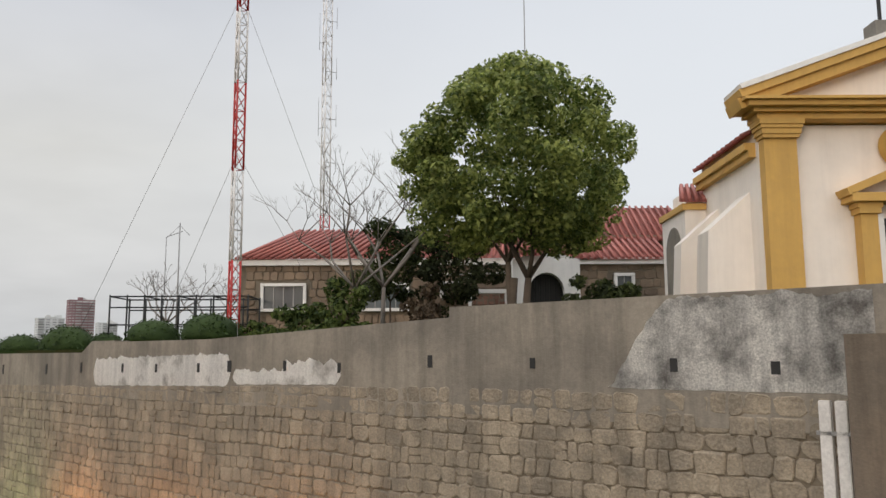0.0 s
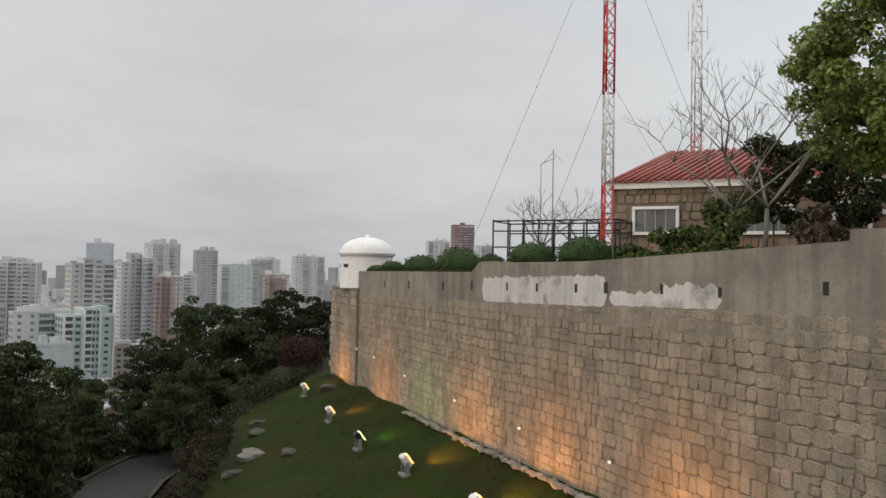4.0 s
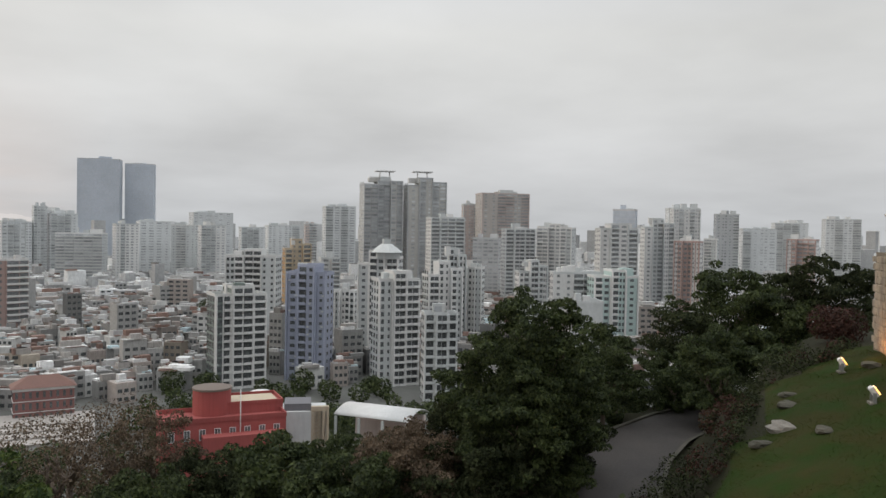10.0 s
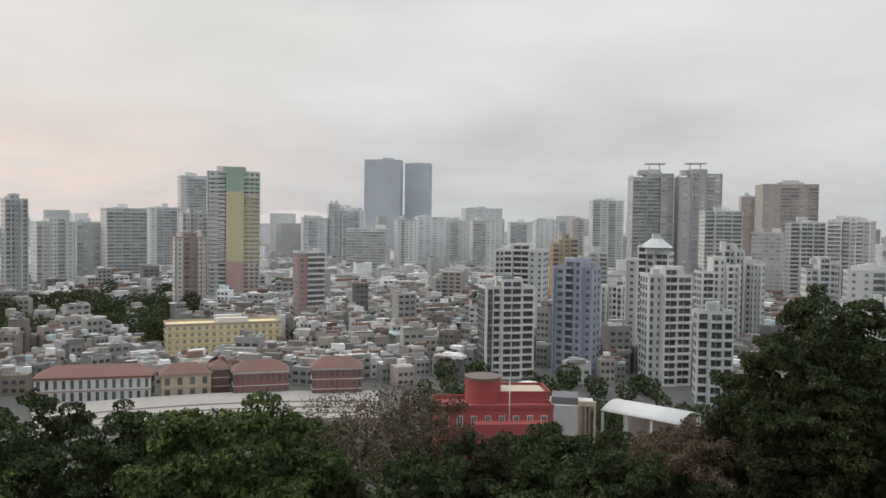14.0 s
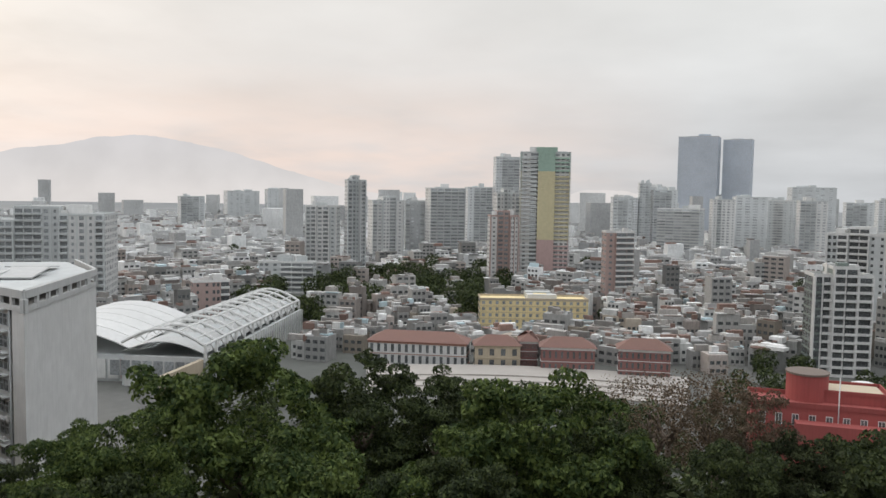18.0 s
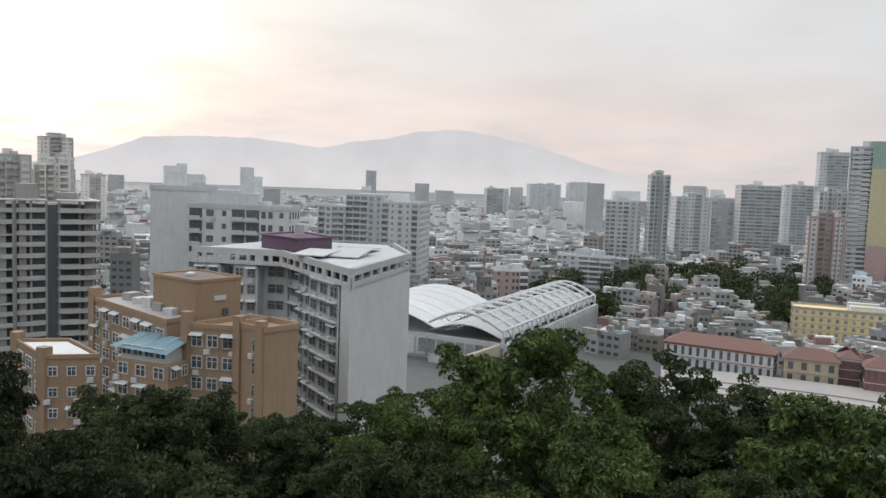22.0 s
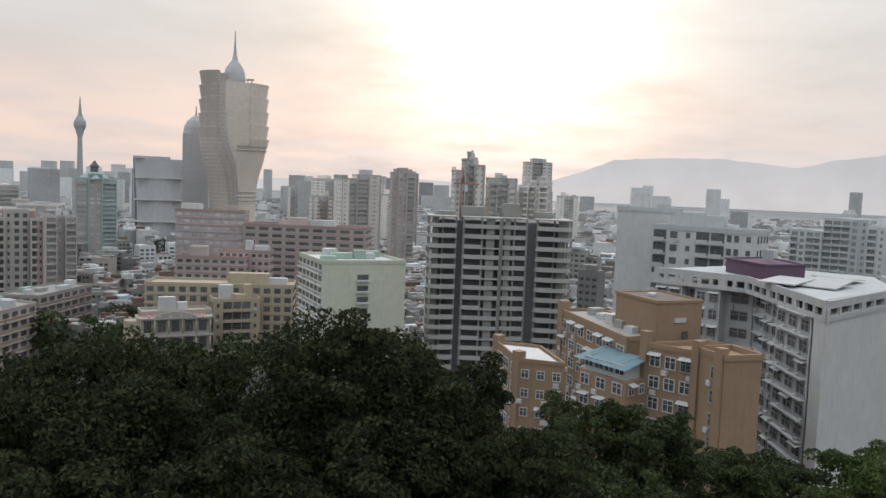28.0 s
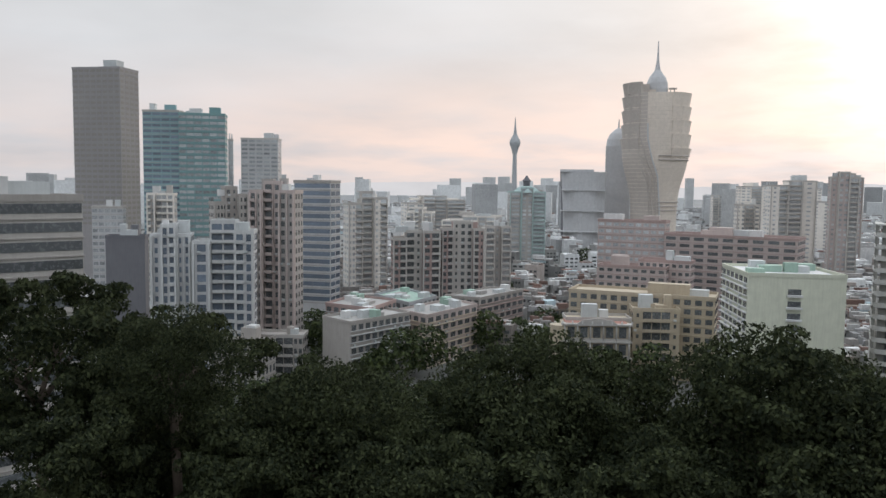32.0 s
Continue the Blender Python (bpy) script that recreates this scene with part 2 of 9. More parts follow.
M = {
    "granite": material("granite_block", (0.325, 0.272, 0.205), (0.225, 0.192, 0.15), rough=0.92, scale=7, bump=0.04, bump_scale=16, island=0.10, each=0.10, streak=0.22, contrast=1.6, grain=1.8),
    "house_stone": material("brown_granite_block", (0.25, 0.185, 0.13), (0.18, 0.135, 0.10), rough=0.9, scale=6, bump=0.02, bump_scale=14, island=0.22, each=0.22),
    "mortar": material("mortar", (0.205, 0.172, 0.13), rough=0.95, scale=4, bump=0.01),
    "render_grey": material("grey_cement_render", (0.28, 0.248, 0.205), (0.185, 0.165, 0.14), rough=0.92, scale=3.2, bump=0.01, streak=0.24, contrast=1.4, grain=0.9),
    "plaster_white": material("worn_white_limewash", (0.93, 0.91, 0.88), (0.26, 0.235, 0.20), rough=0.9, scale=5, bump=0.008, streak=0.15, contrast=1.8, grain=1.0, share=0.60),
    "plaster_stained": material("stained_flaking_limewash", (0.80, 0.78, 0.74), (0.25, 0.235, 0.22), rough=0.92, scale=9, bump=0.012, streak=0.38, contrast=1.4, grain=2.4, share=0.57),
    "white_paint": material("white_painted_render", (0.80, 0.785, 0.76), (0.76, 0.745, 0.72), rough=0.8, scale=0.9, streak=0.03, grain=0.3),
    "cream_paint": material("cream_painted_render", (0.86, 0.80, 0.74), (0.83, 0.77, 0.71), rough=0.8, scale=0.5, streak=0.02, grain=0.25),
    "ochre": material("ochre_painted_render", (0.60, 0.37, 0.11), (0.54, 0.33, 0.095), rough=0.75, scale=1.2, streak=0.06, grain=0.4),
    "red_tile": material("red_roof_tile", (0.40, 0.14, 0.115), (0.31, 0.10, 0.085), rough=0.7, scale=3, island=0.15, each=0.15),
    "dark": material("dark_opening", (0.03, 0.03, 0.03), rough=0.6),
    "black_iron": material("black_painted_iron", (0.02, 0.022, 0.022), rough=0.5, scale=8, metal=0.3),
    "red_steel": material("red_painted_steel", (0.50, 0.04, 0.035), rough=0.5, scale=5),
    "white_steel": material("white_painted_steel", (0.82, 0.80, 0.78), rough=0.5, scale=5),
    "steel": material("galvanised_steel", (0.35, 0.35, 0.35), rough=0.5, scale=5, metal=0.5),
    "bark": material("grey_bark", (0.14, 0.11, 0.085), (0.09, 0.07, 0.055), rough=0.95, scale=8, bump=0.02),
    "bare_bark": material("pale_bare_bark", (0.24, 0.215, 0.19), (0.16, 0.145, 0.13), rough=0.95, scale=8),
    "grass": material("lawn_grass", (0.015, 0.033, 0.0035), (0.030, 0.030, 0.007), spec=0.1, rough=0.95, scale=3.0, contrast=1.5, grain=2.0, bump=0.05, bump_scale=22),
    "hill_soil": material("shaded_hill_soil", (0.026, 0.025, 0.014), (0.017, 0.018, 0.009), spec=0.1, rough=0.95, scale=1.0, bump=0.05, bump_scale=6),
    "asphalt": material("old_asphalt", (0.040, 0.035, 0.031), (0.027, 0.024, 0.022), rough=0.85, scale=2.0, bump=0.005),
    "hill_stone": material("mossy_dark_stone", (0.085, 0.078, 0.062), (0.05, 0.05, 0.035), rough=0.95, scale=3, bump=0.02, each=0.2),
    "stone_path": material("rubble_stone", (0.26, 0.24, 0.21), (0.18, 0.17, 0.15), rough=0.9, scale=3, bump=0.03, each=0.2),
    "leaf": leaf_material("green_leaf", (0.019, 0.029, 0.011), (0.068, 0.088, 0.028)),
    "leaf_bright": leaf_material("fresh_green_leaf", (0.024, 0.044, 0.011), (0.108, 0.144, 0.036)),
    # dark leaf that also holds the backlit shade of trees towards the sun
    "leaf_dark": leaf_material("dark_and_backlit_green_leaf", (0.017, 0.022, 0.012), (0.054, 0.064, 0.029), 0.85, 0.08, 0.2),
    "leaf_brown": leaf_material("reddish_brown_leaf", (0.065, 0.048, 0.032), (0.16, 0.115, 0.075)),
    "hedge": leaf_material("clipped_hedge_leaf", (0.018, 0.038, 0.010), (0.05, 0.085, 0.02)),
    "glass": glass_material("window_glass", (0.10, 0.115, 0.12)),
    "water": material("grey_estuary_water", (0.20, 0.21, 0.21), rough=0.75, scale=0.01, spec=0.6),
    "return_render": material("brown_stained_render", (0.20, 0.155, 0.115), (0.13, 0.11, 0.09), rough=0.92, scale=2.5, bump=0.01, streak=0.3),
    "city_ground": material("city_street_ground", (0.13, 0.13, 0.122), (0.085, 0.09, 0.08), rough=0.95, scale=0.08),
}


# ---- mesh helpers ----
def box(bm, x, y, z, sx, sy, sz, rz=0.0, bevel=0.0):
    """A box on its base centre (x, y, z)."""
    m = Matrix.Translation((x, y, z + sz / 2)) @ Matrix.Rotation(rz, 4, "Z") @ Matrix.Diagonal((sx, sy, sz, 1))
    r = bmesh.ops.create_cube(bm, size=1.0, matrix=m)
    if bevel:
        es = list({e for v in r["verts"] for e in v.link_edges})
        bmesh.ops.bevel(bm, geom=es, offset=bevel, segments=2, affect="EDGES")
    return bm


def tube(bm, a, b, ra, rb, sides=6):
    a, b = Vector(a), Vector(b)
    q = (b - a).to_track_quat("Z", "Y")
    ends = []
    for c, r in ((a, ra), (b, rb)):
        ends.append([bm.verts.new(c + q @ Vector((r * math.cos(2 * math.pi * i / sides), r * math.sin(2 * math.pi * i / sides), 0))) for i in range(sides)])
    for i in range(sides):
        k = (i + 1) % sides
        bm.faces.new((ends[0][i], ends[0][k], ends[1][k], ends[1][i])).smooth = True
    bm.faces.new(ends[0][::-1])
    bm.faces.new(ends[1])
    return bm


def mesh_of(name, bm, mat, smooth=False):
    me = bpy.data.meshes.new(name)
    bm.to_mesh(me)
    bm.free()
    for one in (mat if isinstance(mat, (list, tuple)) else (mat,)):
        me.materials.append(one)
    if smooth:
        me.shade_smooth()
    return me


def part(name, bm, mat, parent, label="", smooth=False):
    """Links a bmesh, or a ready mesh, as one mesh object under its thing."""
    me = bm if isinstance(bm, bpy.types.Mesh) else mesh_of(name, bm, mat, smooth)
    ob = new(name, me)
    ob.parent = parent
    if label:
        tagged(ob, label)
    return ob


def thing(name, label, category, m=None, group="", kind=""):
    ob = new(name)
    ob.empty_display_size = 0.2
    ob.matrix_world = m or Matrix()
    return tagged(ob, label, category, group, kind)


def structure(name, bm, mat, label, category, kind="structure", smooth=False):
    return tagged(new(name, mesh_of(name, bm, mat, smooth)), label, category, kind=kind)


def B():
    return bmesh.new()


# ---- plan: the fortress wall ----
WALL_FROM = Vector((1.5, 12.88, 0))
ALONG = Vector((-0.7618, 0.6478, 0))
OUT = Vector((-0.6478, -0.7618, 0))
BEND = 15.0
WALL_START = -5.2
bend_at = WALL_FROM + ALONG * BEND
far_at = Vector((-20.1, 31.7, 0))
ALONG2 = (far_at - bend_at).normalized()
OUT2 = Vector((-ALONG2.y, ALONG2.x, 0))
FAR = (far_at - bend_at).length
FOOT = -5.1


def wall_place(s, q=0.0, z=0.0):
    """A place s metres along the wall and q metres out from its face."""
    if s <= BEND:
        p = WALL_FROM + ALONG * s + OUT * q
    else:
        p = bend_at + ALONG2 * (s - BEND) + OUT2 * q
    return Vector((p.x, p.y, z))


def wall_yaw(s):
    a = ALONG if s <= BEND else ALONG2
    return math.atan2(a.y, a.x)


def stone_top(s):
    return -0.47 - 0.018 * max(0.0, s + 2)


def parapet_top(s):
    if s < 1.8:
        return 0.84
    return max(0.40, 0.66 - 0.035 * (s - 1.8))


def smooth_step(a, b, x):
    t = min(1.0, max(0.0, (x - a) / (b - a)))
    return t * t * (3 - 2 * t)


def lawn_reach(s):
    """How far out from the wall the mown lawn goes."""
    return float(np.interp(s, (0, 18, 20.5, 22.7, 31.7, 34.4), (10.0, 9.6, 8.7, 6.8, 4.3, 0.0)))


PROFILE = ((0, -9.0), (12, -9.6), (24, -11.0), (40, -17.0), (70, -32.0), (120, -50.0), (190, -62.0), (230, -64.0), (20000, -64.0))


ROAD = [Vector(v) for v in ((-14, 6, -10.2), (-18.5, 13, -10.4), (-23.2, 18.6, -10.5), (-26.4, 21.8, -10.5), (-29.0, 24.8, -10.5), (-31.4, 28.4, -10.5), (-33.4, 32.8, -10.6), (-35.0, 38.5, -10.8), (-36.5, 46, -11.2))]


def ground_height(x, y):
    r = math.hypot(x, y)
    h = PROFILE[-1][1]
    for (r0, h0), (r1, h1) in zip(PROFILE, PROFILE[1:]):
        if r < r1:
            h = h0 + (h1 - h0) * (r - r0) / (r1 - r0)
            break
    d = Vector((x, y, 0)) - WALL_FROM
    s, q = d.dot(ALONG), d.dot(OUT)
    if s > BEND:
        e = Vector((x, y, 0)) - bend_at
        s, q = BEND + e.dot(ALONG2), e.dot(OUT2)
    lawn = FOOT - 0.40 * max(0.0, q)
    if q < 0:
        lawn = FOOT
    on = smooth_step(60, 40, s) * smooth_step(-30, -8, s) * smooth_step(15, 10.5, q) * smooth_step(-40, -20, q)
    h = h + (lawn - h) * on
    # a shelf is cut for the road
    for a, b in zip(ROAD, ROAD[1:]):
        way = (b - a).xy
        t = max(0.0, min(1.0, (Vector((x, y)) - a.xy).dot(way) / way.length_squared))
        c = a.lerp(b, t)
        off = math.hypot(x - c.x, y - c.y)
        if off < 4.5:
            h += (c.z - 0.12 - h) * smooth_step(4.5, 2.6, off)
    return h


def make_ground():
    """One sheet from the hill to the horizon."""
    bm = B()
    rings = [0.5 + 0.75 * i for i in range(80)] + [62 * 1.12 ** i for i in range(1, 45)]
    n = 160
    last = None
    first = bm.verts.new((0, 0, ground_height(0, 0)))
    for r in rings:
        row = []
        for i in range(n):
            a = 2 * math.pi * i / n
            x, y = r * math.cos(a), r * math.sin(a)
            row.append(bm.verts.new((x, y, ground_height(x, y) + (0.12 * noise.noise((x * 0.5, y * 0.5, 0)) if r < 60 else 0))))
        for i in range(n):
            if last:
                f = bm.faces.new((last[i], row[i], row[(i + 1) % n], last[(i + 1) % n]))
            else:
                f = bm.faces.new((first, row[i], row[(i + 1) % n]))
            f.smooth = True
            c = f.calc_center_median()
            d = Vector((c.x, c.y, 0)) - WALL_FROM
            s, q = d.dot(ALONG), d.dot(OUT)
            if c.length > 2300:
                f.material_index = 3
            elif c.length > 150:
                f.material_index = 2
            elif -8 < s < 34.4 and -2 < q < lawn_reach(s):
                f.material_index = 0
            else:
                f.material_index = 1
        last = row
    structure("ground", bm, (M["grass"], M["hill_soil"], M["city_ground"], M["water"]), "hillside with lawn, falling to the flat city", "ground")


make_ground()

# ---- the fortress wall ----
rnd = random.Random(7)


def block_mesh(name, w, h, depth, seed, mat):
    """A roughly squared stone with rounded, uneven corners and a pillowed face towards +y; its base centre is the origin."""
    r = random.Random(seed)
    j = lambda a: r.uniform(-a, a)
    g, c = 0.003, min(w, h) * r.uniform(0.08, 0.24)
    x0, x1, z0, z1 = -w / 2 + g, w / 2 - g, g, h - g
    outer = [(x0 + c, z0), (x1 - c, z0), (x1, z0 + c), (x1, z1 - c), (x1 - c, z1), (x0 + c, z1), (x0, z1 - c), (x0, z0 + c)]
    outer = [(x + j(0.02), z + j(0.02)) for x, z in outer]
    mx, mz = 0.0, h / 2
    n = 8
    verts = [(x, 0, z) for x, z in outer]
    verts += [(mx + (x - mx) * 0.97, depth * 0.65, mz + (z - mz) * 0.97) for x, z in outer]
    verts += [(mx + (x - mx) * 0.85 + j(0.01), depth + j(0.006), mz + (z - mz) * 0.85 + j(0.01)) for x, z in outer]
    faces = []
    for i in range(n):
        k = (i + 1) % n
        faces += [(i, k, n + k, n + i), (n + i, n + k, 2 * n + k, 2 * n + i)] + ([tuple(range(2 * n, 3 * n))] if i == 0 else [])
    faces = [f[::-1] for f in faces]
    me = bpy.data.meshes.new(name)
    me.from_pydata(verts, [], faces)
    me.materials.append(mat)
    return me


STONE_W = [0.15 + 0.030 * (i % 8) + 0.005 * (i // 8) for i in range(32)]
STONES = [block_mesh("granite_block", STONE_W[i], 0.30, 0.03, i, M["granite"]) for i in range(32)]


def wall_mass(name, s0, s1, z0, top, q0, q1, mat, label, steps=24, cat="wall"):
    """A solid length of wall between two lines along the plan, with a top that follows its own slope."""
    bm = B()
    prev = None
    for i in range(steps + 1):
        s = s0 + (s1 - s0) * i / steps
        zt = top(s)
        ring = [bm.verts.new(wall_place(s, q0, z0)), bm.verts.new(wall_place(s, q1, z0)), bm.verts.new(wall_place(s, q1, zt)), bm.verts.new(wall_place(s, q0, zt))]
        if prev:
            for a in range(4):
                b = (a + 1) % 4
                bm.faces.new((prev[a], prev[b], ring[b], ring[a]))
        else:
            bm.faces.new(ring[::-1])
        prev = ring
    bm.faces.new(prev)
    bmesh.ops.recalc_face_normals(bm, faces=bm.faces)
    return structure(name, bm, mat, label, cat)


END = BEND + FAR
wall_core = wall_mass("wall_north", WALL_START, END, FOOT - 1.5, stone_top, -1.2, 0.0, M["mortar"], "granite block fortress retaining wall with dark joints", 40)
SLOT = 0.30


def parapet(s):
    return parapet_top(s)


wall_mass("parapet_near", WALL_START, 1.8, -1.0, lambda s: 0.84, -0.45, 0.025, M["render_grey"], "grey cement-rendered parapet on the fortress wall", 12)
wall_mass("parapet_middle", 1.8, BEND - 1.2, -1.1, parapet, -0.45, 0.025, M["render_grey"], "grey cement-rendered parapet, stained and patched", 24)
wall_mass("parapet_far", BEND - 1.2, END - 0.2, -1.3, lambda s: 0.12 if s > BEND + 0.35 else 0.44, -0.45, 0.022, M["render_grey"], "low grey cement parapet with narrow slots", 24)

# old limewash left on the parapet as thin uneven skins
def skin(name, s0, s1, z_lo, z_hi, label, seed, q=0.032, flush=False, right=False, mat="plaster_white"):
    bm = B()
    n = max(8, int((s1 - s0) / 0.05))
    rows = 9
    grid = []
    for i in range(n + 1):
        s = s0 + (s1 - s0) * i / n
        e = (min(i, n - i) if not right else n - i) * 0.05 / 0.16 + 0.25 * abs(noise.noise((s * 9, seed, 1)))
        hi = z_hi(s) + 0.10 * noise.noise((s * 1.7, seed, 0)) + 0.07 * noise.noise((s * 5, seed, 3)) + 0.04 * noise.noise((s * 14, seed, 6))
        lo = z_lo(s) + 0.03 * noise.noise((s * 4, seed, 9))
        mid = (hi + lo) / 2
        k = 1.0 if flush and i > n / 2 else min(1.0, math.sqrt(min(1.0, max(0.02, e))))
        grid.append([bm.verts.new(wall_place(s, q + 0.004 * noise.noise((s * 5, j, seed)), mid + (lo - mid) * k + (hi - lo) * k * j / (rows - 1))) for j in range(rows)])
    for a, b in zip(grid, grid[1:]):
        for j in range(rows - 1):
            bm.faces.new((a[j], b[j], b[j + 1], a[j + 1]))
    bmesh.ops.solidify(bm, geom=list(bm.faces), thickness=0.012)
    bmesh.ops.recalc_face_normals(bm, faces=bm.faces)
    return tagged(new(name, mesh_of(name, bm, M[mat])), label, "plaster", kind="structure")


skin("limewash_patch", 8.3, 14.8, lambda s: stone_top(s) - 0.02, lambda s: stone_top(s) + 0.72, "flaking white limewash patch on the parapet", 3)
skin("limewash_patch", 4.6, 8.2, lambda s: stone_top(s) + 0.02, lambda s: stone_top(s) + 0.34 + (0.14 if s < 6.4 else 0.0), "ragged white limewash patch on the parapet", 5)
skin("limewash_patch", -4.95, -1.3, lambda s: -0.50, lambda s: -0.46 + 1.24 * smooth_step(-1.3, -2.3, s) ** 0.8, "stained white limewash patch on the parapet", 8, right=True, mat="plaster_stained")

# drain slots through the parapet
def slots(places):
    me = None
    for s, z, w, h in places:
        if me is None:
            bm = B()
            box(bm, 0, 0.008, 0, 0.13, 0.02, 0.22)
            me = mesh_of("drain_slot", bm, M["dark"])
        ob = new("drain_slot", me)
        ob.parent = wall_core
        ob.matrix_world = Matrix.Translation(wall_place(s, 0.02, z)) @ Matrix.Rotation(wall_yaw(s), 4, "Z") @ Matrix.Diagonal((w / 0.13, 1, h / 0.22, 1))


slots([(-3.75, -0.27, 0.12, 0.17), (-2.35, -0.25, 0.11, 0.19), (0.05, -0.22, 0.10, 0.17), (2.25, -0.22, 0.11, 0.22), (4.65, -0.34, 0.09, 0.20), (6.35, -0.32, 0.10, 0.22), (8.35, -0.36, 0.14, 0.26), (9.6, -0.38, 0.11, 0.22), (11.5, -0.40, 0.10, 0.22), (13.2, -0.42, 0.10, 0.24), (15.6, -0.45, 0.10, 0.28), (18.0, -0.52, 0.10, 0.30), (21.5, -0.55, 0.10, 0.30), (24.5, -0.58, 0.10, 0.30)])

# the stones: the nearest ones single, the rest as one mesh
def lay_stones():
    verts, faces = [], []
    single = 0
    course, z = 0, FOOT - 0.6
    while z < stone_top(0):
        s = WALL_START + rnd.uniform(0, 0.3)
        tall = rnd.uniform(0.22, 0.33)
        while s < END - 0.25:
            i = rnd.randrange(len(STONES))
            w = STONE_W[i] * (1.22 if s < 5 else 1.25 if s < BEND else 1.35)
            c = s + w / 2
            if s < BEND < s + w:
                w = max(0.12, BEND - s)
                c = s + w / 2
            dz = (0.07 * noise.noise((c * 0.5, z * 0.5, 0)) + 0.02 * noise.noise((c * 2.3, z, 4))) * (1.0 if s < BEND else 0.2)
            hs = min(tall, stone_top(c) - 0.01 - z - dz)
            halves = ((0.0, 0.52), (0.52, 0.48)) if hs > 0.27 and rnd.random() < 0.12 else ((0.0, 1.0),)
            for up, k in halves if hs > 0.10 else ():
                m = Matrix.Translation(wall_place(c, 0.0, z + dz + up * hs)) @ Matrix.Rotation(wall_yaw(c), 4, "Z") @ Matrix.Diagonal((w / STONE_W[i], rnd.uniform(0.75, 1.25), hs * k / 0.30, 1))
                if single < 300 and -4.6 < c < 4.5 and z > -3.2:
                    ob = new("stone", STONES[i])
                    ob.parent = wall_core
                    ob.matrix_world = m
                    single += 1
                else:
                    base = len(verts)
                    verts.extend(m @ v.co for v in STONES[i].vertices)
                    faces.extend(tuple(base + q for q in p.vertices) for p in STONES[i].polygons)
            s += w
        z += tall
        course += 1
    me = bpy.data.meshes.new("granite_blocks")
    me.from_pydata(verts, [], faces)
    me.materials.append(M["granite"])
    ob = new("granite_blocks", me)
    ob.parent = wall_core
    tagged(ob, "coursed granite blocks of the fortress wall", kind="stuff")


# far corner pier and the turned end of the wall
bm = B()
p = wall_place(END + 1.95, -0.98, FOOT - 0.5)
box(bm, p.x, p.y, p.z, 4.7, 2.2, -0.68 - FOOT + 0.5, wall_yaw(END))
end_pier = structure("wall_end_pier", bm, M["mortar"], "rough granite corner pier of the fortress wall", "wall")
r = random.Random(31)
z = FOOT
while z < -0.95:
    tall = r.uniform(0.28, 0.40)
    c = END - 0.36 + r.uniform(0, 0.1)
    while c < END + 4.1:
        i = r.randrange(len(STONES))
        o = part("stone", STONES[i], None, end_pier)
        o.matrix_world = Matrix.Translation(wall_place(c + STONE_W[i] * 1.0, 0.12, z)) @ Matrix.Rotation(wall_yaw(END), 4, "Z") @ Matrix.Diagonal((2.0, 1.3, tall / 0.30, 1))
        c += STONE_W[i] * 2.0
    z += tall

def around(az, d, z=0.0):
    a = radians(az)
    return Vector((-math.sin(a) * d, math.cos(a) * d, z))


# white domed turret
def turret():
    c = around(31.75, 39.2)
    t = thing("turret", "white-painted round watch turret with a shallow dome", "turret", Matrix.Translation((c.x, c.y, -1.6)))
    bm = B()
    bmesh.ops.create_cone(bm, cap_ends=True, segments=40, radius1=1.3, radius2=1.26, depth=1.6, matrix=Matrix.Translation((0, 0, 1.7)))
    part("wall", bm, M["white_paint"], t, smooth=False)
    bm = B()
    bmesh.ops.create_cone(bm, cap_ends=True, segments=40, radius1=1.36, radius2=1.42, depth=0.12, matrix=Matrix.Translation((0, 0, 2.54)))
    part("cornice", bm, M["white_paint"], t)
    bm = B()
    bmesh.ops.create_uvsphere(bm, u_segments=40, v_segments=20, radius=1.33)
    bmesh.ops.delete(bm, geom=[v for v in bm.verts if v.co.z < -0.05], context="VERTS")
    for v in bm.verts:
        v.co.z = v.co.z * 0.6 + 2.6
    part("dome", bm, M["white_paint"], t, smooth=True)
    bm = B()
    bmesh.ops.create_uvsphere(bm, u_segments=12, v_segments=8, radius=0.12, matrix=Matrix.Translation((0, 0, 3.42)))
    part("finial", bm, M["white_paint"], t, smooth=True)
    for a in (200, 250):
        bm = B()
        box(bm, 1.24 * math.cos(radians(a)), 1.24 * math.sin(radians(a)), 1.9, 0.14, 0.3, 0.16, radians(a))
        part("lookout_slit", bm, M["dark"], t)


turret()

# terrace behind the wall and the bastion that the viewer stands on
bm = B()
pts = [wall_place(s, -0.4) for s in (WALL_START - 3, 0, 5, 10, 15, 20, END)] + [Vector((-6, 52, 0)), Vector((34, 48, 0)), Vector((34, 6, 0))]
low = [bm.verts.new((p.x, p.y, FOOT)) for p in pts]
high = [bm.verts.new((p.x, p.y, 0.22)) for p in pts]
bm.faces.new(high)
bm.faces.new(low[::-1])
for i in range(len(pts)):
    k = (i + 1) % len(pts)
    bm.faces.new((low[i], low[k], high[k], high[i]))
bmesh.ops.recalc_face_normals(bm, faces=bm.faces)
structure("terrace", bm, M["grass"], "earth terrace behind the fortress wall", "ground")
bm = B()
plan = [(5.15, 9.9), (0.9, 0.9), (-1.6, 0.2), (-1.7, -2.3), (2.0, -2.6), (12, -2.6), (14, 9)]
low = [bm.verts.new((x, y, -12)) for x, y in plan]
high = [bm.verts.new((x, y, -1.75)) for x, y in plan]
bm.faces.new(high)
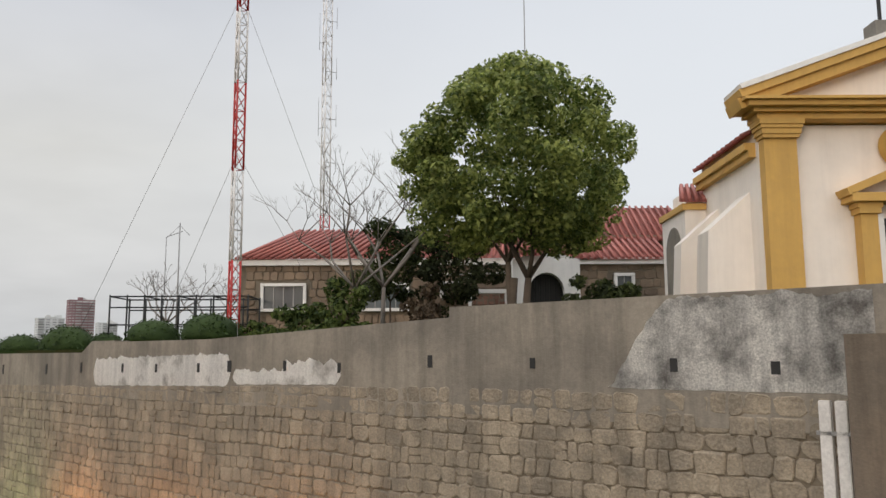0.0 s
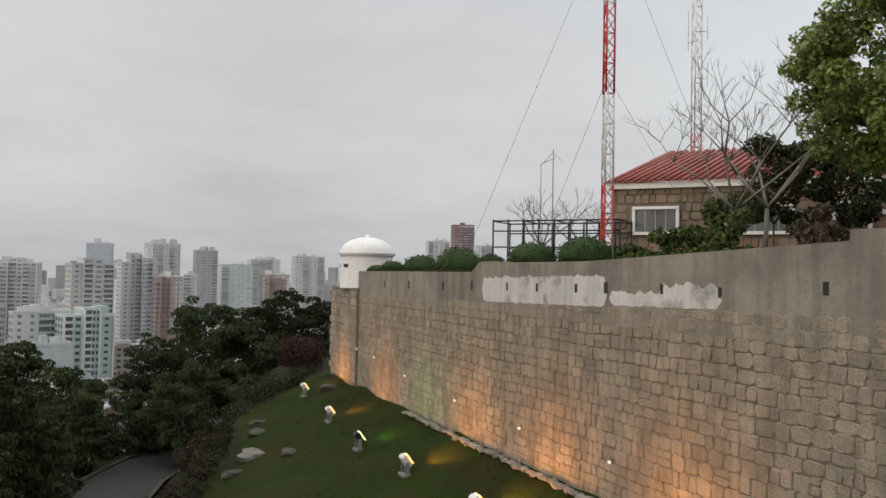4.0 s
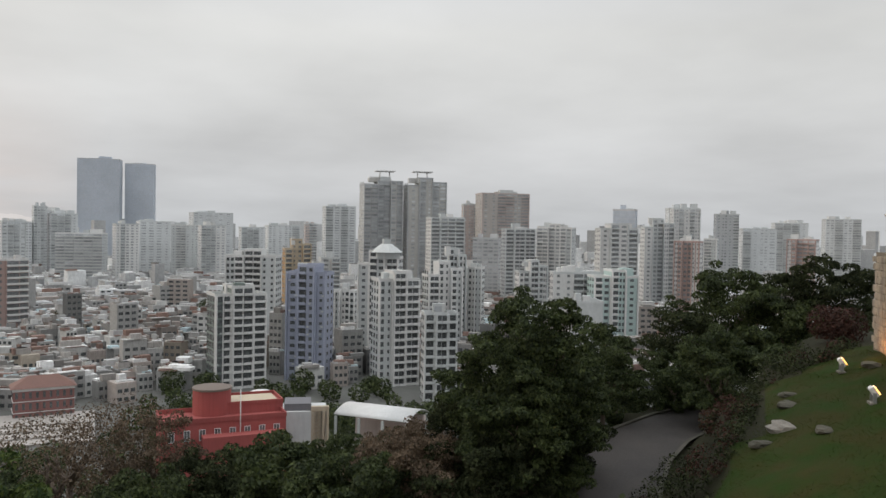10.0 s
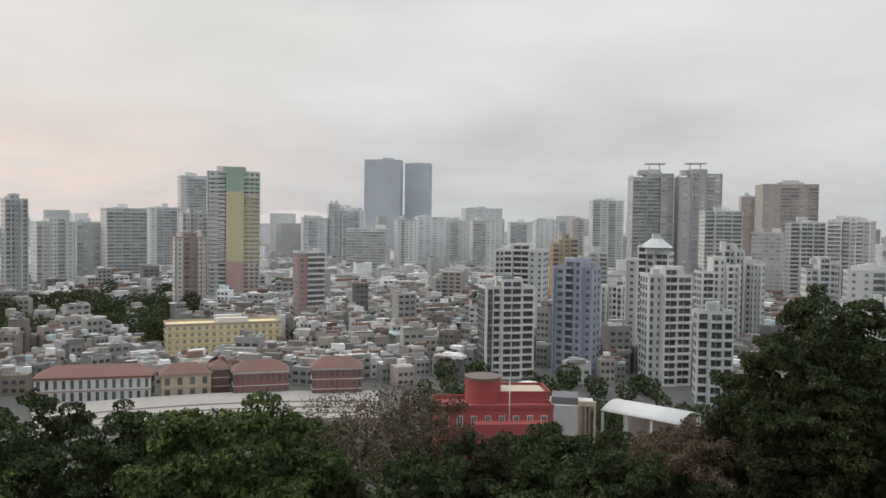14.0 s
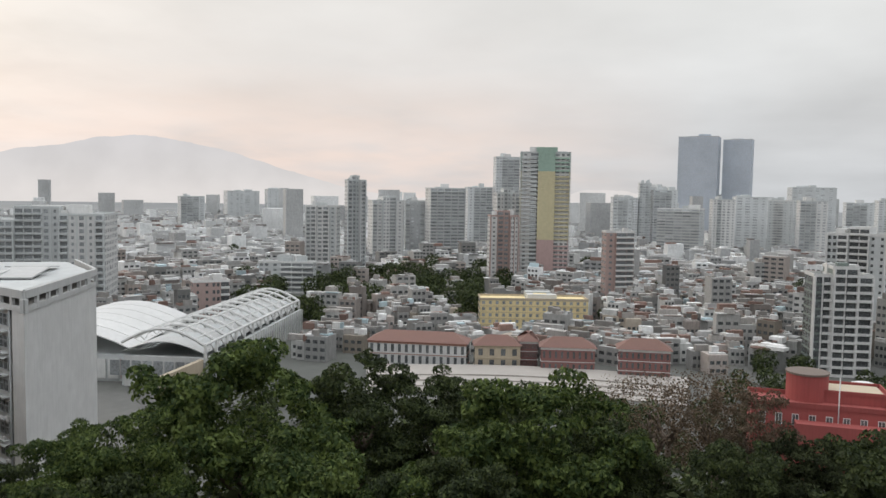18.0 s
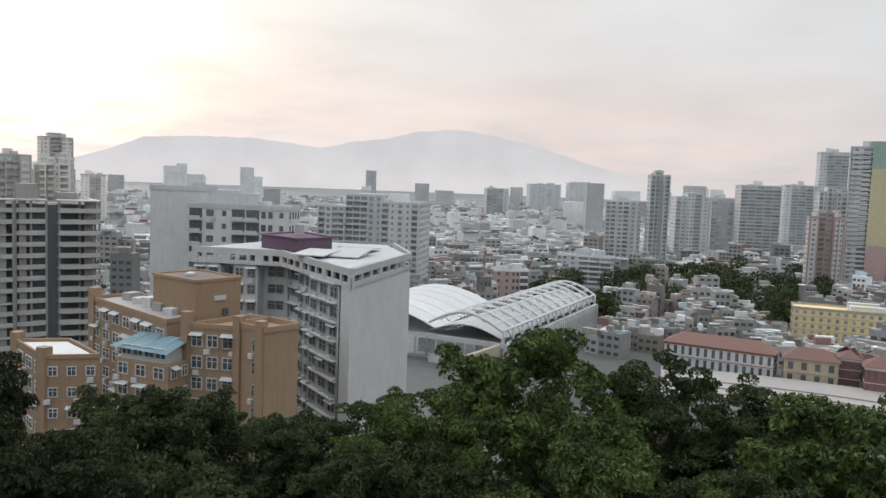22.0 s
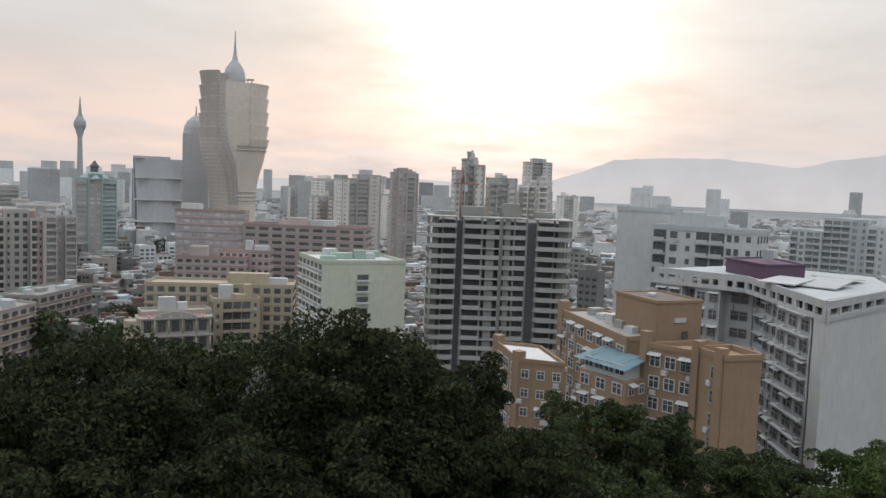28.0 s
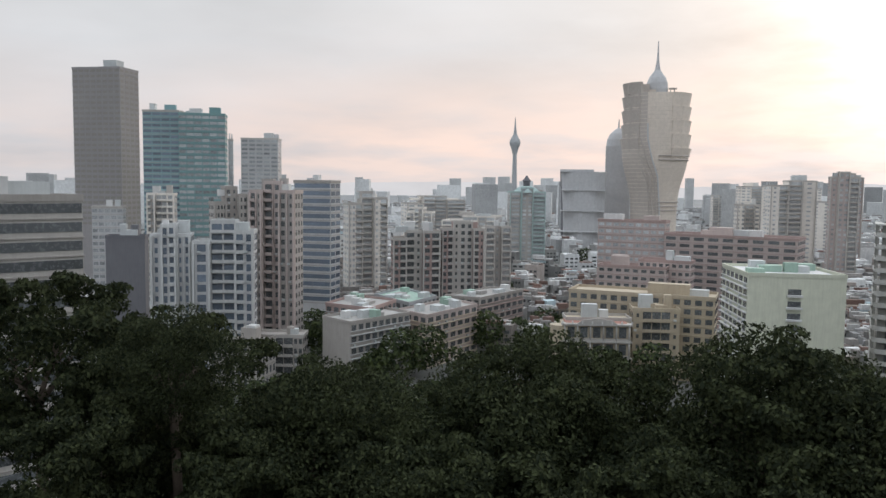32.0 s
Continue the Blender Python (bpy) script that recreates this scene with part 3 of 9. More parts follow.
for i in range(len(plan)):
    k = (i + 1) % len(plan)
    bm.faces.new((low[i], low[k], high[k], high[i]))
bmesh.ops.recalc_face_normals(bm, faces=bm.faces)
structure("bastion", bm, M["render_grey"], "cement-rendered bastion platform", "wall")
lay_stones_later = lay_stones

# ---- the city ----
CITY_Z = -64.0


def paint(name, c, dark=0.85):
    return material(name, c, tuple(v * dark for v in c), rough=0.85, scale=0.10, streak=0.05, each=0.06, contrast=0.8, grain=0.5)


# tones of the far towers are paled: haze is mixed into the paint
P = {
    "white": paint("white_city_render", (0.60, 0.60, 0.585)), "pale": paint("pale_grey_render", (0.50, 0.52, 0.515)), "grey": paint("grey_render", (0.38, 0.395, 0.40)),
    "haze": paint("distant_grey_render", (0.58, 0.60, 0.60)), "dark_glass": paint("hazed_slate_blue_curtain_wall", (0.46, 0.50, 0.55)), "beige": paint("beige_brown_render", (0.37, 0.345, 0.32)),
    "pinkish": paint("pink_grey_render", (0.46, 0.39, 0.36)), "blue": paint("lavender_blue_tile", (0.33, 0.355, 0.435)), "orange": paint("orange_render", (0.46, 0.29, 0.14)),
    "teal": paint("pale_teal_tile", (0.40, 0.50, 0.48)), "redbrown": paint("red_brown_tile", (0.24, 0.14, 0.15)), "yellow": paint("yellow_render", (0.74, 0.61, 0.34)),
    "brick": paint("dull_red_brick", (0.22, 0.105, 0.095)), "cream": paint("cream_render", (0.44, 0.375, 0.28)), "tan": paint("ochre_tan_render", (0.32, 0.222, 0.142)),
    "concrete": paint("raw_grey_concrete", (0.29, 0.285, 0.26)), "pinktile": paint("dusky_pink_tile", (0.38, 0.285, 0.26)), "green": paint("green_render", (0.31, 0.42, 0.35)),
    "lemon": paint("lemon_render", (0.52, 0.47, 0.30)), "rose": paint("rose_render", (0.46, 0.33, 0.31)), "palegreen": paint("pale_green_white_render", (0.56, 0.57, 0.46)),
    "bluegreen": paint("blue_green_curtain_wall", (0.24, 0.37, 0.385)), "greenglass": paint("deep_green_curtain_wall", (0.19, 0.31, 0.31)), "brownglass": paint("grey_brown_curtain_wall", (0.31, 0.295, 0.29)),
    "roof": paint("flat_roof_felt", (0.34, 0.33, 0.31)), "rust": paint("rusty_red_roof", (0.33, 0.17, 0.13)), "redhall": paint("strong_red_render", (0.30, 0.075, 0.068)),
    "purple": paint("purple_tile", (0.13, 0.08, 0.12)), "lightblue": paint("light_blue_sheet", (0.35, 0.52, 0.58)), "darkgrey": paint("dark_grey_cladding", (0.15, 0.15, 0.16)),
    # the warm tones hold warm haze light for the sunset side
    "warmgrey": paint("warm_grey_render", (0.37, 0.345, 0.315), 0.8), "darkroof": paint("dark_roof_felt", (0.16, 0.13, 0.11)), "sand": paint("sandy_pale_render", (0.72, 0.68, 0.62)), "warmpale": paint("warm_pale_render", (0.46, 0.435, 0.40), 0.8), "warmdark": paint("warm_dark_render", (0.28, 0.262, 0.24), 0.8), "flatwhite": paint("dulled_white_render", (0.50, 0.505, 0.495), 0.8), "oldtile": paint("old_clay_tile", (0.20, 0.115, 0.095)), "mossglass": paint("moss_green_glazed_wall", (0.19, 0.225, 0.205)), "lotusdark": paint("hazed_bronze_curtain_wall", (0.46, 0.415, 0.37)), "rawfar": paint("pale_grey_concrete", (0.43, 0.425, 0.40)), "slate": paint("grey_violet_curtain_wall", (0.50, 0.50, 0.50)), "gold": paint("hazed_bronze_gold_curtain_wall", (0.64, 0.57, 0.49)),
}
# panes get paler with distance: haze is put into the glass colour
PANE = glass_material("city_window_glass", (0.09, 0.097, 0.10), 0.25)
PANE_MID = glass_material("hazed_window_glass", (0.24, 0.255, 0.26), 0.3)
PANE_FAR = glass_material("far_hazed_window_glass", (0.40, 0.42, 0.425), 0.3)
PANE_BLUE = glass_material("blue_window_glass", (0.13, 0.16, 0.20), 0.2)

# style: wall, accent, window width share, window height share, bays, turn in degrees, balconies
STYLE = {
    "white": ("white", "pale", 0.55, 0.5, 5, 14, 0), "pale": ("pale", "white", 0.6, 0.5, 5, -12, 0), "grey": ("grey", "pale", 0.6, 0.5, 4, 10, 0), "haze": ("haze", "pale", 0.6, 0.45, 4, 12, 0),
    "dark_glass": ("dark_glass", "slate", 0.9, 0.6, 6, -8, 0), "unfinished": ("rawfar", "grey", 0.75, 0.6, 5, 12, 1), "beige": ("beige", "pinkish", 0.5, 0.5, 6, 14, 0), "pinkish": ("pinkish", "pale", 0.5, 0.5, 3, 10, 0),
    "green_glass": ("mossglass", "white", 0.85, 0.72, 5, 16, 1), "blue": ("blue", "blue", 0.38, 0.45, 4, -18, 0), "orange": ("orange", "cream", 0.5, 0.45, 4, 10, 0), "white_balcony": ("pale", "white", 0.6, 0.6, 5, 18, 1),
    "bluegrey": ("slate", "pale", 0.8, 0.5, 5, -10, 0), "teal": ("teal", "white", 0.5, 0.5, 5, 16, 0), "blank": ("pale", "pale", 0, 0, 0, 14, 0), "pinkstripe": ("white", "pinktile", 0.6, 0.45, 5, -12, 0), "redbrown": ("redbrown", "redbrown", 0.4, 0.4, 4, 10, 0),
    "rainbow": ("white", "pale", 0.8, 0.5, 5, 0, 0), "whitepink": ("white", "pinktile", 0.6, 0.5, 5, 10, 0), "pinktower": ("pinktile", "white", 0.7, 0.5, 3, 16, 0), "yellow": ("yellow", "cream", 0.42, 0.5, 16, 7, 0), "brick": ("brick", "white", 0.4, 0.55, 9, 4, 0),
    "beigehall": ("cream", "cream", 0.4, 0.6, 4, 4, 0), "whitehall": ("white", "rust", 0.42, 0.7, 14, -10, 0), "pinkhouse": ("pinktile", "white", 0.4, 0.5, 4, 10, 0), "white_brown": ("white", "pale", 0.5, 0.6, 14, -14, 1), "greyblank": ("white", "pale", 0, 0, 0, -20, 0), "greyslab": ("white", "pale", 0.5, 0.5, 7, -20, 0),
    "concrete": ("concrete", "concrete", 0.8, 0.66, 13, 6, 1), "palegreen": ("palegreen", "white", 0.14, 0.4, 3, -16, 0), "pinkslab": ("pinkish", "pinktile", 0.7, 0.45, 9, -14, 0), "pinklow": ("pinkish", "pinktile", 0.6, 0.4, 8, -12, 0), "yellowlow": ("cream", "cream", 0.62, 0.55, 14, -8, 0), "tealtop": ("pale", "teal", 0.7, 0.5, 4, 8, 0),
    "pinkbalcony": ("pinktile", "white", 0.55, 0.55, 6, 6, 1), "darkband": ("slate", "pale", 0.96, 0.55, 1, -24, 0), "beigewhite": ("beige", "pinkish", 0.45, 0.55, 6, -18, 1), "pinkgrey": ("pinkish", "grey", 0.5, 0.5, 4, 8, 0), "whiteroofy": ("white", "pale", 0.5, 0.5, 8, -32, 0), "greyflat": ("pale", "grey", 0.2, 0.3, 3, -28, 0),
    "pinkwhite": ("pinktile", "cream", 0.5, 0.5, 8, -26, 0), "villa": ("cream", "white", 0.4, 0.6, 6, 10, 0), "villa2": ("cream", "cream", 0.34, 0.45, 5, 10, 0), "brownglass": ("brownglass", "brownglass", 0.8, 0.5, 8, -34, 0), "bluegreen": ("bluegreen", "pale", 0.9, 0.45, 4, -18, 0), "greenglass2": ("greenglass", "greenglass", 0.9, 0.5, 6, -6, 0),
    "whitecol": ("slate", "flatwhite", 0.5, 0.7, 5, -8, 1), "darkgrey": ("darkgrey", "darkgrey", 0, 0, 0, -10, 0), "creamglass": ("white", "pale", 0.98, 0.5, 2, 12, 0), "arcade": ("pale", "grey", 0.5, 0.6, 8, -30, 0),
}
LABELS = {
    "haze": "grey apartment tower far off in the haze", "dark_glass": "slate-blue glass office tower far off", "unfinished": "unfinished concrete apartment tower under a roof crane", "rainbow": "tall apartment tower banded green, lemon and rose",
    "blue": "lavender-blue tiled apartment tower with small dark windows", "green_glass": "white-framed apartment tower with dark glazed bays", "concrete": "raw concrete apartment tower under construction", "yellow": "long yellow-painted school block with square windows",
    "brick": "low dull-red brick hall with pale window surrounds", "white_balcony": "white apartment tower with stacked grey balconies", "teal": "pale teal tiled apartment tower", "orange": "orange-painted mid-rise city building", "blank": "windowless pale grey party wall of a building",
    "pinktower": "slim dusky-pink tower with white balcony bands", "brownglass": "tall grey-brown office tower with a flat cap", "bluegreen": "blue-green glazed office tower with pale floor bands", "greenglass2": "deep green glass office tower", "darkband": "dark office tower ringed by pale floor bands",
    "pinkbalcony": "dusky-pink apartment block with rows of balconies", "whitecol": "white-columned apartment tower with glazed bays", "villa": "cream colonial villa with a balustraded loggia", "whitehall": "long white colonnaded hall with a red roof", "palegreen": "pale green-white mid-rise with a blank end wall",
    "creamglass": "cream office block with dark ribbon windows", "redbrown": "dark red-brown tower standing alone", "darkgrey": "dark grey blank-clad building",
}


def city_building(kind, az, d, w, ztop, style):
    wall, accent, wx, wz, bays, turn, balcony = STYLE[style]
    # on the sunset side, warmer beige and grey paints hold the warm haze light
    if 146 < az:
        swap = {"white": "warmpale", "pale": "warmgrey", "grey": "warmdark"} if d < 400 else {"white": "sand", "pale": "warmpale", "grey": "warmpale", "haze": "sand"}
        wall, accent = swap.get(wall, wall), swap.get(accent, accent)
    H = ztop - CITY_Z
    floors = max(2, int(H / (2.7 if style == "yellow" else 3.05)))
    fh = H / floors
    p = around(az, d, CITY_Z)
    label = LABELS.get(style, ("%s apartment tower in the city" if kind == "tower" else "%s low city block with a flat roof") % P[wall].name.replace("_render", "-painted").replace("_tile", "-tiled").replace("_", " "))
    t = thing("apartment_tower" if kind == "tower" else "city_block", label, "building", Matrix.Translation(p) @ Matrix.Rotation(radians(az + turn), 4, "Z"))
    width = w / (math.cos(radians(turn)) + (0.55 if kind == "tower" else 0.3) * abs(math.sin(radians(turn))))
    depth = width * 0.62 if kind == "tower" else max(9.0, width * 0.3)
    rr = random.Random(int(az * 100) + int(d))
    side = width / 2 if turn < 0 else -width / 2
    # the plan: one block, or wings round a recessed core, each wing with its own front line and top
    if kind == "tower" and bays >= 3 and d < 760 and style not in ("dark_glass", "bluegreen", "greenglass2", "brownglass", "darkband", "rainbow", "bluegrey"):
        k1, k2 = rr.uniform(-0.24, -0.12), rr.uniform(0.12, 0.24)
        dip = rr.choice((1.6, 2.4, -1.2))
        wings = [(-0.5, k1, 0.0, rr.choice((0, 0, -1))), (k1, k2, dip, rr.choice((0, 1))), (k2, 0.5, rr.choice((0.0, 0.8)), 0)]
        share = [max(1, round(bays * (b - a))) for a, b, _, _ in wings]
    else:
        wings, share = [(-0.5, 0.5, 0.0, 0)], [bays]
    for a, b, off, up in wings:
        bm = B()
        box(bm, (a + b) / 2 * width, off / 2, 0, (b - a) * width, depth - off, H + up * fh)
        part("body" if len(wings) == 1 else "wing", bm, P[accent if off > 1 and accent != "rust" else wall], t)
        bm = B()
        w2, zt = (b - a) * width, H + up * fh
        for cx, cy, lx, ly in ((0, -1, w2 + 0.4, 0.3), (0, 1, w2 + 0.4, 0.3), (-1, 0, 0.3, depth - off), (1, 0, 0.3, depth - off)):
            box(bm, (a + b) / 2 * width + cx * w2 / 2, off / 2 + cy * (depth - off) / 2, zt - 0.3, lx, ly, 1.2)
        part("parapet", bm, P[accent], t)
    if style in ("whitehall", "brick", "beigehall"):
        bm = B()
        hx, hy, up = width / 2 + 0.8, depth / 2 + 0.8, 3.4
        lo = [bm.verts.new(v) for v in ((-hx, -hy, H + 0.6), (hx, -hy, H + 0.6), (hx, hy, H + 0.6), (-hx, hy, H + 0.6))]
        hi = [bm.verts.new((-hx + hy, 0, H + 0.6 + up)), bm.verts.new((hx - hy, 0, H + 0.6 + up))]
        for f in ((lo[0], lo[1], hi[1], hi[0]), (lo[1], lo[2], hi[1]), (lo[2], lo[3], hi[0], hi[1]), (lo[3], lo[0], hi[0]), lo[::-1]):
            bm.faces.new(f)
        part("hip_roof", bm, P["oldtile"], t, "dull red hipped roof")
    for i in range(0 if style in ("whitehall", "brick", "beigehall") else rr.randint(2, 4)):
        bm = B()
        wx2, b2 = width * rr.uniform(0.12, 0.3), depth * rr.uniform(0.2, 0.4)
        box(bm, width * rr.uniform(-0.32, 0.32), depth * rr.uniform(-0.2, 0.2), H, wx2, b2, rr.uniform(1.6, 5.2))
        part("roof_room", bm, P[rr.choice((wall, "white", "pale"))], t)
    if not bays:
        return t
    # farther and sunward panes take the haze-paled glass
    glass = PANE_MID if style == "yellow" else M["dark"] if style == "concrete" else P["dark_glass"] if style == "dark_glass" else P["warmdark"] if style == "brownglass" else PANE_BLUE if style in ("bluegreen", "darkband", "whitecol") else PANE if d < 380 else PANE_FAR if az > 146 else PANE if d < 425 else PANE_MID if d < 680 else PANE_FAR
    low = max(0, floors - int(300 / max(1, sum(share))), floors - 16) if d < 395 else max(0, floors - 30)
    rest, band, piers, slabs = B(), B(), B(), B()
    plain = style in ("dark_glass", "bluegreen", "greenglass2", "brownglass", "darkband", "bluegrey", "yellow", "brick", "beigehall", "whitehall", "pinkslab", "pinklow", "yellowlow", "arcade", "creamglass")
    unit = None
    for (a, b, off, up), n in zip(wings, share):
        front = -depth / 2 + off
        bw = (b - a) * width / n
        x0 = a * width
        deep = off > 1
        # every bay keeps its own kind of opening all the way up
        for i in range(n):
            mode = "window" if plain else "open" if style == "concrete" else rr.choice(("balcony", "balcony", "balcony", "window", "narrow") if balcony or deep else ("window", "balcony", "pair", "balcony", "narrow", "balcony"))
            wide, tall = {"window": (wx, wz), "pair": (0.3, wz), "narrow": (0.28, wz * 0.8), "balcony": (0.9, 0.72), "open": ((0.88, 0.55, 0.8)[i % 3], 0.56)}[mode]
            cx = x0 + (i + 0.5) * bw
            if d < 395:
                pane = mesh_of("window", box(B(), 0, 0, 0, bw * wide, 0.16, fh * tall), glass)
                bm = B()
                out = 1.5 if mode == "balcony" else 0.5
                box(bm, 0, -out / 2, 0, bw * 0.9, out, 0.18)
                if mode == "balcony" or i % 4 == 1:
                    box(bm, 0, -out + 0.05, 0.18, bw * 0.9, 0.1, 0.85)
                bal = mesh_of("balcony", bm, P[accent if style != "concrete" else "rawfar"])
                if unit is None:
                    unit = mesh_of("cooling_unit", box(B(), 0, -0.25, 0, 0.9, 0.5, 0.65), P["pale"])
            for f in range(low, floors + up):
                z = f * fh + fh * (1 - tall) * 0.6
                for dx in ((-0.24, 0.24) if mode == "pair" else (0.0,)):
                    if d < 395:
                        part("window", pane, None, t).location = (cx + dx * bw, front, z)
                    else:
                        box(rest, cx + dx * bw, front, z, bw * wide, 0.16, fh * tall)
                if mode in ("balcony", "open"):
                    if d < 395:
                        part("balcony", bal, None, t).location = (cx, front, f * fh)
                    else:
                        box(slabs, cx, front - 0.75, f * fh, bw * 0.94, 1.5, 0.95)
                elif d < 395 and not plain and rr.random() < 0.28:
                    part("cooling_unit", unit, None, t).location = (cx + rr.uniform(-0.3, 0.3) * bw, front, f * fh + 0.1)
        if (plain or style == "concrete") and not deep:
            for f in range(low, floors + up):
                box(band, (a + b) / 2 * width, off / 2, f * fh - 0.12, (b - a) * width + 0.4, depth - off + 0.4, 0.22)
        if not plain and style != "concrete" and kind == "tower" and d < 900 and style != "pinktower":
            for e in (a, b) if not deep else ():
                box(piers, e * width + (0.3 if e == a else -0.3), front - 0.7, 0, 0.6, 1.4, H + up * fh)
        if style in ("green_glass", "whitecol", "beigewhite", "white_brown", "pinkstripe", "whitepink"):
            for i in range(n + 1):
                box(piers, x0 + i * bw, front - 0.2, 0, 0.5, 0.5, H + up * fh)
    if len(slabs.verts):
        tagged(part("facade_relief", slabs, P[accent], t), kind="stuff")
    else:
        slabs.free()
    sb = max(2, int(bays * 0.6))
    for f in range(max(0, floors - 30), floors):
        for i in range(sb):
            box(rest, side, (i + 0.5) * depth / sb - depth / 2, f * fh + fh * (1 - wz) * 0.6, 0.16, depth / sb * wx * 0.9, fh * wz)
    tagged(part("window_grid", rest, glass, t), kind="stuff")
    if len(band.verts):
        tagged(part("floor_band", band, P[accent], t), kind="stuff")
    if len(piers.verts):
        tagged(part("pier_front", piers, P[accent], t), kind="stuff")
    return t


